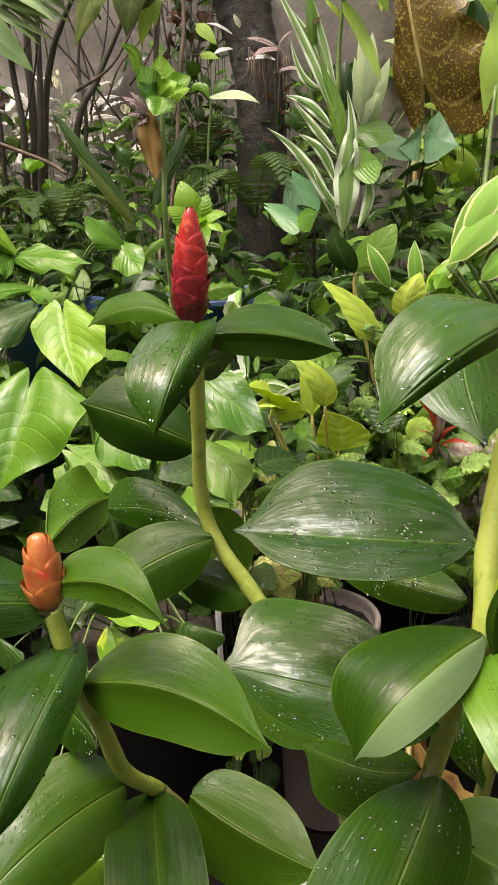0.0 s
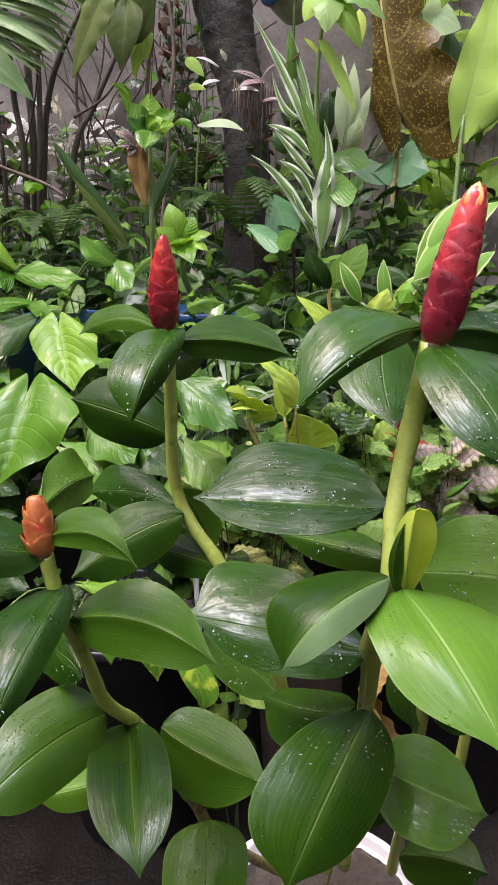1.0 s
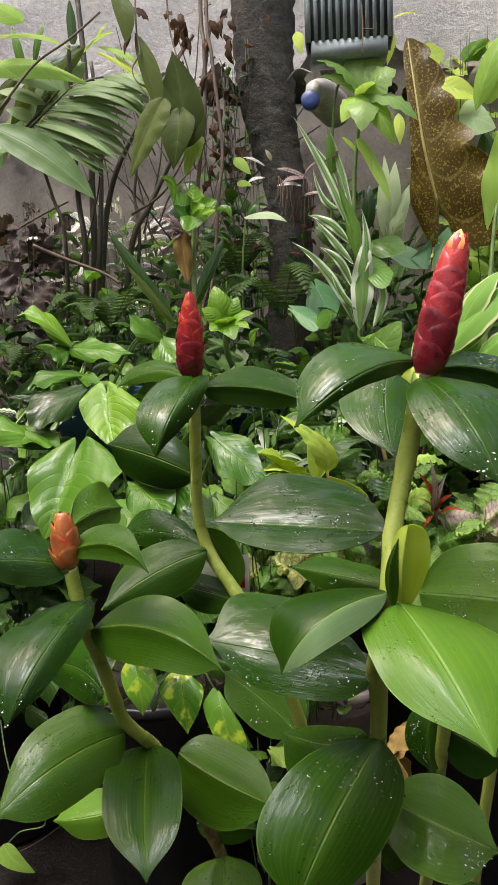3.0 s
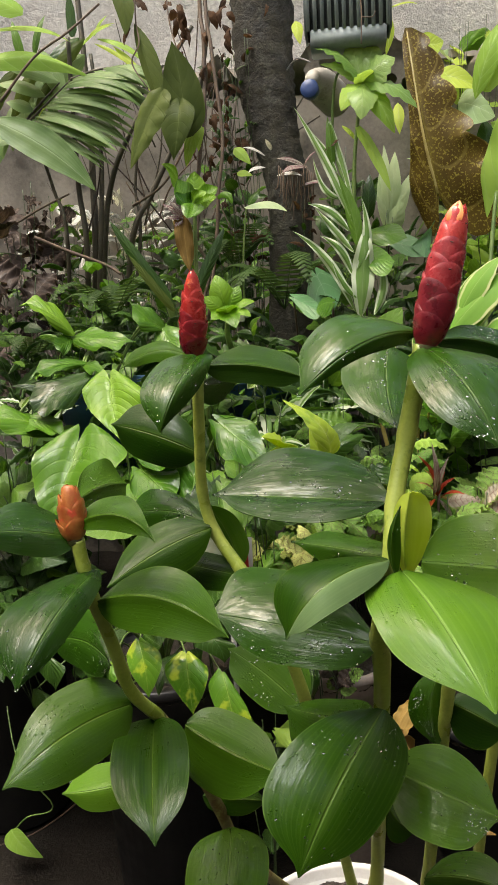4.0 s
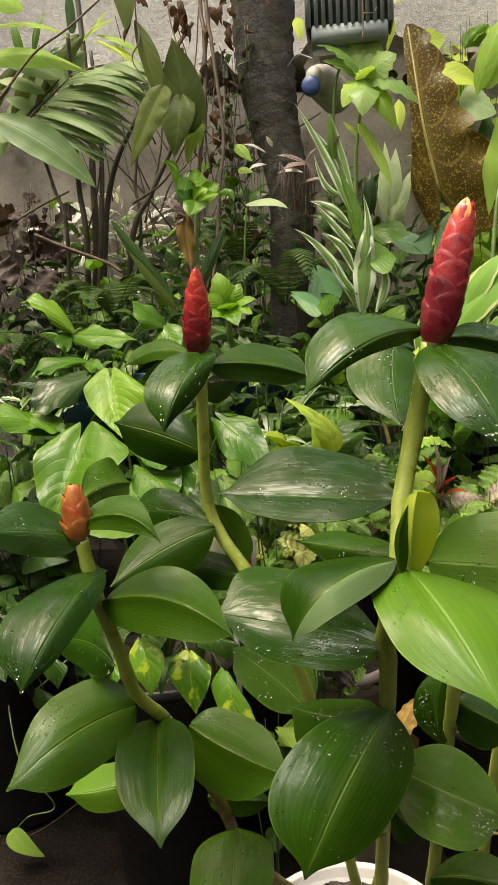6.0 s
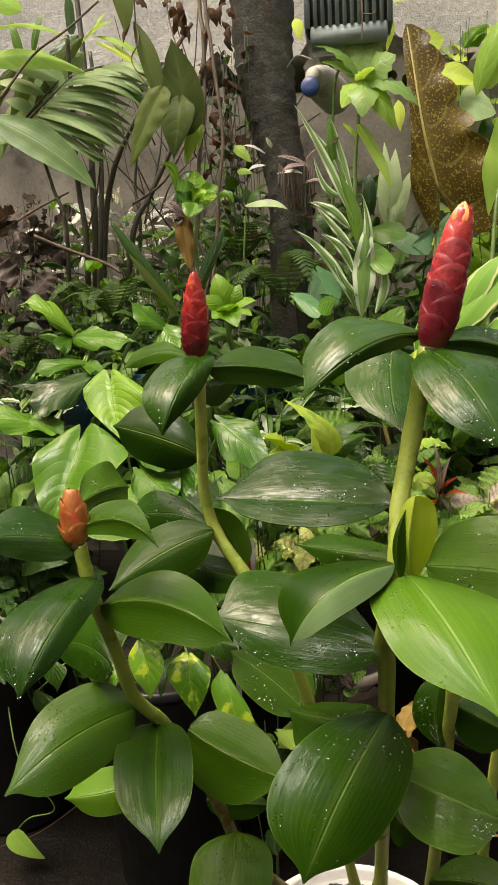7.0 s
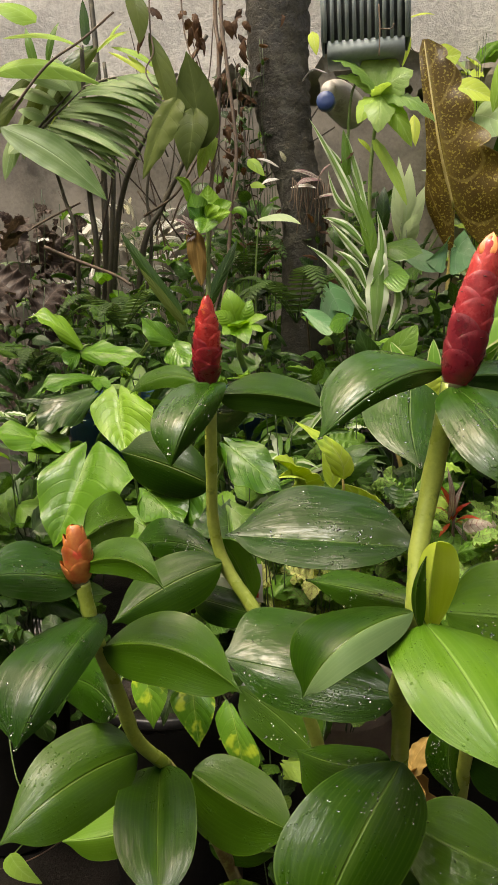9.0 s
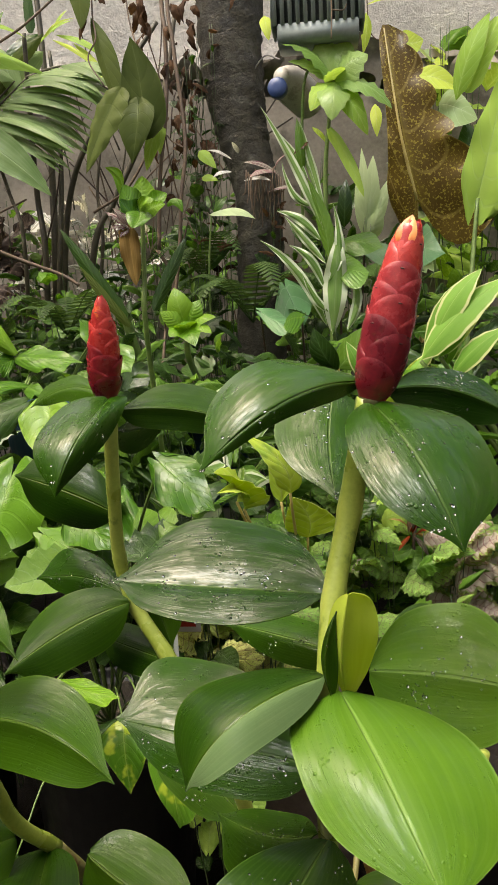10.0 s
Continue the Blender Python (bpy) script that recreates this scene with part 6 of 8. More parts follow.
# tangle of thin dry twigs before the wall
tangle = thing("twig_tangle", "tangle of thin dry brown twigs before the wall", "twigs")
rng = random.Random(31)
corner, across_, up_ = Vector((-0.676, 2.533, 1.267)), Vector((-0.103, 2.525, 1.233)) - Vector((-0.676, 2.533, 1.267)), Vector((-0.651, 2.686, 1.989)) - Vector((-0.676, 2.533, 1.267))
for k in range(46):
    a = corner + across_ * rng.uniform(0, 1) + up_ * rng.uniform(-0.15, 0.55) + Vector((0, rng.uniform(-0.3, 0.2), 0))
    d = Vector((rng.uniform(-0.18, 0.22), rng.uniform(-0.05, 0.05), rng.uniform(0.12, 0.42)))
    stalk(tangle, [a, a + d * 0.5 + Vector((rng.uniform(-0.03, 0.03), 0, rng.uniform(-0.02, 0.02))), a + d], rng.uniform(.0012, .0035), (TWIG, DARK_STALK, CANE)[k % 3], "twig", sides=5)
for k in range(5):
    stalk(tangle, [(-0.55 + 0.12 * k, 2.6, BENCH - 0.005), corner + across_ * (0.1 + 0.2 * k) + up_ * 0.1], .003, TWIG, "twig", sides=5)

# ---- pots ----
pot_at("flower_pot", "blue plastic pot with dark soil", (-0.40, 1.62), .12, .26, BLUE_PLASTIC, BENCH)
pot_at("flower_pot", "blue plastic pot partly hidden by leaves", (-0.09, 1.78), .11, .25, BLUE_PLASTIC, BENCH)
pot_at("flower_pot", "big black plastic nursery pot", (-0.21, 1.20), .15, .46, BLACK_PLASTIC)
pot_at("flower_pot", "black plastic nursery pot in shade", (-0.62, 1.38), .15, .42, BLACK_PLASTIC)
pot_at("flower_pot", "pinkish clay pot with small coleus", (0.115, 1.27), .10, .42, TERRACOTTA)
pot_at("flower_pot", "black pot heaped with crumbly soil", (0.42, 1.28), .15, .32, BLACK_PLASTIC)
pot_at("flower_pot", "black plastic pot behind the coleus", (0.45, 1.72), .13, .2, BLACK_PLASTIC, BENCH)

# ---- arrowhead plants with bright lobed leaves ----
arrow = thing("arrowhead_plant", "arrowhead plant with large bright wet leaves", "plant")


def lobed(plant, material, root, base, mid_, tip, left, right, **kw):
    kw.setdefault("lobe", 0.22)
    kw.setdefault("wave", 0.09)
    kw.setdefault("waves", 2.0)
    leaf(plant, material, base, mid_, tip, left, right, outline="heart", along=18, across=5, cup=0.12, thick=0.0005, **kw)
    base, root = Vector(base), Vector(root)
    stalk(plant, [root, root.lerp(base, 0.6) + Vector((0, 0, 0.05)), base], .003, GREEN_STALK, "petiole")


A0 = (-0.21, 1.20, 0.43)
lobed(arrow, SYNGONIUM_PALE, A0, (-0.286, 1.274, 0.971), (-0.274, 1.234, 0.931), (-0.246, 1.173, 0.880), (-0.331, 1.249, 0.953), (-0.210, 1.229, 0.952))
lobed(arrow, SYNGONIUM, A0, (-0.322, 1.172, 0.880), (-0.329, 1.110, 0.825), (-0.349, 1.065, 0.761), (-0.389, 1.138, 0.865), (-0.222, 1.108, 0.867))
lobed(arrow, SYNGONIUM, A0, (-0.189, 1.071, 0.884), (-0.147, 1.052, 0.891), (-0.097, 1.019, 0.880), (-0.175, 1.096, 0.906), (-0.155, 1.016, 0.864))
lobed(arrow, SYNGONIUM, A0, (-0.039, 0.981, 0.940), (-0.008, 0.956, 0.921), (0.037, 0.929, 0.889), (0.003, 0.982, 0.945), (-0.028, 0.922, 0.905))
lobed(arrow, SYNGONIUM, A0, (-0.180, 1.045, 0.858), (-0.151, 1.012, 0.847), (-0.116, 0.986, 0.822), (-0.126, 1.046, 0.860), (-0.181, 0.989, 0.836))
lobed(arrow, SYNGONIUM, A0, (-0.227, 1.039, 0.828), (-0.183, 1.006, 0.818), (-0.143, 0.983, 0.806), (-0.181, 1.040, 0.836), (-0.205, 0.982, 0.803))
lobed(arrow, SYNGONIUM, A0, (-0.120, 1.069, 0.873), (-0.122, 1.032, 0.846), (-0.112, 1.004, 0.808), (-0.149, 1.044, 0.852), (-0.086, 1.024, 0.856))
lobed(arrow, MID_LEAF, A0, (-0.046, 1.011, 0.840), (-0.012, 0.976, 0.823), (-0.002, 0.950, 0.796), (0.003, 0.999, 0.834), (-0.035, 0.952, 0.805))
lobed(arrow, SYNGONIUM_PALE, A0, (-0.188, 0.922, 0.665), (-0.144, 0.902, 0.665), (-0.090, 0.882, 0.666), (-0.149, 0.923, 0.669), (-0.140, 0.880, 0.660))
arrow2 = thing("arrowhead_plant", "arrowhead plant with three-lobed bright leaves", "plant")
A1 = (-0.40, 1.62, BENCH + 0.24)
lobed(arrow2, SYNGONIUM, A1, (-0.421, 1.473, 1.038), (-0.360, 1.442, 1.038), (-0.271, 1.428, 1.028), (-0.382, 1.499, 1.055), (-0.345, 1.405, 1.018), lobe=0.1)
lobed(arrow2, SYNGONIUM_PALE, A1, (-0.420, 1.473, 1.046), (-0.460, 1.470, 1.091), (-0.527, 1.478, 1.111), (-0.466, 1.507, 1.106), (-0.460, 1.436, 1.082), lobe=0.1)
lobed(arrow2, SYNGONIUM, A1, (-0.421, 1.473, 1.038), (-0.429, 1.438, 1.030), (-0.442, 1.420, 1.038), (-0.440, 1.450, 1.045), (-0.416, 1.424, 1.012), lobe=0.05)
lobed(arrow2, SYNGONIUM, A1, (-0.376, 1.403, 0.988), (-0.417, 1.371, 0.993), (-0.470, 1.341, 0.968), (-0.434, 1.405, 1.003), (-0.409, 1.324, 0.982), lobe=0.1)
lobed(arrow2, SYNGONIUM, A1, (-0.382, 1.403, 0.988), (-0.348, 1.370, 0.988), (-0.321, 1.354, 0.978), (-0.359, 1.405, 0.996), (-0.344, 1.336, 0.981), lobe=0.1)
lobed(arrow2, SYNGONIUM_PALE, A1, (-0.409, 1.280, 0.875), (-0.457, 1.258, 0.905), (-0.528, 1.246, 0.913), (-0.475, 1.303, 0.915), (-0.457, 1.224, 0.883))
lobed(arrow2, SYNGONIUM, A1, (-0.489, 1.280, 0.900), (-0.425, 1.258, 0.902), (-0.370, 1.231, 0.871), (-0.422, 1.282, 0.910), (-0.424, 1.224, 0.889))
lobed(arrow2, SYNGONIUM, A1, (-0.233, 1.515, 1.047), (-0.258, 1.498, 1.067), (-0.297, 1.506, 1.103), (-0.250, 1.522, 1.083), (-0.266, 1.473, 1.046), lobe=0.1)
lobed(arrow2, SYNGONIUM, A1, (-0.239, 1.516, 1.053), (-0.220, 1.491, 1.030), (-0.192, 1.464, 1.002), (-0.199, 1.514, 1.045), (-0.243, 1.467, 1.016), lobe=0.1)
lobed(arrow2, DARK_LEAF, A1, (-0.359, 1.344, 0.967), (-0.398, 1.289, 0.950), (-0.435, 1.262, 0.918), (-0.431, 1.324, 0.968), (-0.369, 1.264, 0.926))

# fleshy bright rosette behind the slender cone
fleshy = thing("fleshy_rosette", "fresh green rosette plant in a blue pot", "plant")
for tip, w, face in (((-0.138, 1.659, 1.151), .06, (0, -1, 0.5)), ((-0.084, 1.654, 1.124), .05, (0, -1, 0.5)), ((-0.048, 1.626, 1.088), .045, (0, -0.6, 0.9)), ((-0.055, 1.598, 1.057), .04, (0, -0.5, 1)), ((-0.143, 1.598, 1.055), .05, (0, -0.8, 0.8)), ((-0.084, 1.563, 1.036), .05, (0, -0.8, 0.8)),
                     ((-0.164, 1.629, 1.104), .045, (0, -1, 0.5)), ((-0.108, 1.583, 1.078), .05, (0, -1, 0.7))):
    blade(fleshy, SYNGONIUM_PALE, (-0.113, 1.650, 1.060), tip, w, face=face, outline="egg", arch=0.2)
stalk(fleshy, [(-0.09, 1.78, BENCH + 0.22), (-0.115, 1.658, 0.999), (-0.113, 1.650, 1.060)], .008, GREEN_STALK)

# ---- pothos hanging from the black pot ----
pothos = thing("pothos", "pothos with yellow-green heart leaves hanging from the pot", "plant")
for mat, base, mid_, tip, left, right in (
        (POTHOS, (-0.175, 0.933, 0.619), (-0.162, 0.907, 0.595), (-0.157, 0.897, 0.548), (-0.192, 0.918, 0.598), (-0.138, 0.911, 0.611)),
        (POTHOS, (-0.103, 0.929, 0.600), (-0.097, 0.904, 0.579), (-0.091, 0.892, 0.524), (-0.134, 0.916, 0.586), (-0.067, 0.906, 0.587)),
        (POTHOS, (-0.046, 0.905, 0.583), (-0.032, 0.877, 0.550), (-0.024, 0.866, 0.496), (-0.065, 0.891, 0.564), (-0.005, 0.875, 0.538)),
        (DARK_LEAF, (-0.239, 0.929, 0.602), (-0.236, 0.907, 0.595), (-0.239, 0.901, 0.566), (-0.259, 0.917, 0.590), (-0.219, 0.906, 0.591)),
        (POTHOS, (-0.218, 0.927, 0.589), (-0.216, 0.905, 0.582), (-0.215, 0.900, 0.560), (-0.231, 0.913, 0.573), (-0.202, 0.905, 0.583)),
        (DARK_LEAF, (-0.078, 0.935, 0.627), (-0.053, 0.914, 0.628), (-0.042, 0.908, 0.599), (-0.085, 0.922, 0.615), (-0.032, 0.914, 0.628)),
        (DARK_LEAF, (-0.394, 1.036, 0.479), (-0.376, 1.014, 0.471), (-0.364, 1.009, 0.446), (-0.397, 1.022, 0.460), (-0.356, 1.015, 0.475)),
        (DARK_LEAF, (-0.361, 1.003, 0.564), (-0.339, 0.982, 0.560), (-0.331, 0.972, 0.515), (-0.361, 0.987, 0.537), (-0.319, 0.981, 0.555)),
        (DARK_LEAF, (-0.269, 0.918, 0.406), (-0.272, 0.898, 0.406), (-0.292, 0.893, 0.384), (-0.293, 0.908, 0.408), (-0.259, 0.895, 0.393))):
    leaf(pothos, mat, base, mid_, tip, left, right, outline="heart", lobe=0.09, along=16, across=6, thick=0.0004, cup=0.08, wave=0.05, waves=1.5)
    base = Vector(base)
    stalk(pothos, [A0, base.lerp(Vector(A0), 0.4) + Vector((0, 0, 0.06)), base], .002, GREEN_STALK, "petiole")
trailer = thing("trailing_vine", "thin vine with one small leaf hanging over the ground", "vine")
stalk(trailer, [(-0.62, 1.38, 0.40), (-0.522, 1.191, 0.248), (-0.454, 1.180, 0.144), (-0.516, 1.192, 0.107), (-0.551, 1.185, 0.073)], .0018, GREEN_STALK)
stalk(trailer, [(-0.329, 1.139, 0.239), (-0.426, 1.177, 0.134), (-0.506, 1.185, 0.074), (-0.578, 1.180, 0.049)], .0018, DARK_STALK)
leaf(trailer, LIME_LEAF, (-0.551, 1.187, 0.082), (-0.524, 1.172, 0.058), (-0.482, 1.167, 0.035), (-0.511, 1.174, 0.072), (-0.550, 1.169, 0.046), outline="egg")

# a red and white plant tag behind the slender stem
tag = thing("plant_label", "small white plastic tag with a red patch in a pot", "label")
tb = Vector((-0.040, 0.988, 0.733))
part("card", box_bmesh((.075, .0015, .06), .0005, tuple(tb)), WHITE_PLASTIC, tag)
part("patch", box_bmesh((.038, .001, .044), .0003, tuple(tb + Vector((.012, -.0015, 0)))), RED_PLASTIC, tag, "red printed patch")
for dx in (-.010, .010):
    part("mark", box_bmesh((.006, .0008, .03), .0002, tuple(tb + Vector((.012 + dx, -.0028, 0)))), WHITE_PLASTIC, tag)
part("stake", box_bmesh((.008, .002, .30), .0005, tuple(tb + Vector((0, .002, -.17)))), WHITE_PLASTIC, tag)

# ---- yellow-leaved plants ----
gold = thing("yellow_leaf_plant", "plant with broad bright yellow leaves on thin stalks", "plant")
G0 = (0.10, 1.30, 0.40)
for base, mid_, tip, left, right in (((0.115, 1.160, 0.844), (0.102, 1.150, 0.897), (0.040, 1.150, 0.944), (0.124, 1.160, 0.890), (0.083, 1.130, 0.897)), ((0.033, 1.162, 0.832), (0.033, 1.147, 0.855), (0.009, 1.126, 0.856), (0.041, 1.150, 0.870), (0.055, 1.135, 0.850)),
                                     ((0.206, 1.428, 0.880), (0.183, 1.430, 0.937), (0.123, 1.430, 0.985), (0.206, 1.440, 0.935), (0.160, 1.407, 0.927)), ((0.277, 1.485, 0.909), (0.279, 1.474, 0.951), (0.298, 1.481, 0.987), (0.251, 1.483, 0.945), (0.309, 1.474, 0.950)),
                                     ((0.044, 1.160, 0.821), (0.035, 1.147, 0.856), (0.005, 1.133, 0.886), (0.029, 1.173, 0.881), (0.081, 1.127, 0.858)), ((0.097, 1.210, 0.816), (0.095, 1.208, 0.857), (0.081, 1.217, 0.899), (0.079, 1.209, 0.857), (0.114, 1.210, 0.865)),
                                     ((0.137, 1.198, 0.760), (0.141, 1.185, 0.796), (0.118, 1.182, 0.831), (0.102, 1.185, 0.793), (0.182, 1.176, 0.799)), ((0.317, 1.491, 0.937), (0.342, 1.500, 0.980), (0.356, 1.504, 0.999), (0.322, 1.502, 0.985), (0.366, 1.499, 0.974))):
    leaf(gold, YELLOW_LEAF, base, mid_, tip, left, right, outline="egg", along=14, across=4, thick=0.0005, cup=0.15, wave=0.06)
    b = Vector(base)
    g = Vector(G0) if b.y < 1.3 else Vector((0.30, 1.62, BENCH))
    stalk(gold, [g, g.lerp(b, 0.6) + Vector((0.01, 0, 0.03)), b], .003, STRAW_STALK)

# ---- variegated ginger at the side ----
shell = thing("shell_ginger", "variegated shell ginger with cream-edged long leaves", "plant")
S0 = (0.60, 1.55, BENCH - 0.01)
for base, tip, w in (((0.371, 1.492, 1.036), (0.456, 1.497, 1.157), .055), ((0.379, 1.485, 1.003), (0.468, 1.477, 1.108), .05), ((0.359, 1.503, 0.991), (0.415, 1.533, 1.133), .04), ((0.397, 1.458, 0.971), (0.487, 1.435, 1.055), .05), ((0.345, 1.483, 0.997), (0.506, 1.493, 1.140), .07), ((0.393, 1.501, 0.982), (0.443, 1.529, 1.112), .04),
                     ((0.305, 1.543, 0.939), (0.299, 1.563, 1.034), .03), ((0.312, 1.493, 0.947), (0.376, 1.507, 1.012), .035), ((0.253, 1.545, 0.950), (0.212, 1.563, 1.032), .03)):
    blade(shell, leaf_material("cream-edged leaf", (0.09, 0.24, 0.03), (0.17, 0.36, 0.06), (0.3, 0.45, 0.12), rough=0.36, lines=7, vein_gain=0.15, edge=(0.55, 0.58, 0.28), edge_at=0.8, through_light=0.38) if "cream-edged leaf" not in bpy.data.materials else bpy.data.materials["cream-edged leaf"],
          base, tip, w, face=(-0.4, -0.8, 0.8), outline="lance", arch=0.12, wave=0.05, label="")
    b = Vector(base)
    stalk(shell, [S0, Vector(S0).lerp(b, 0.5) + Vector((0, 0.02, 0.02)), b], .005, GREEN_STALK)

# ---- fill of smaller plants, each in its place ----
def drop(p, z):
    return (p[0], p[1] + 0.05, z)


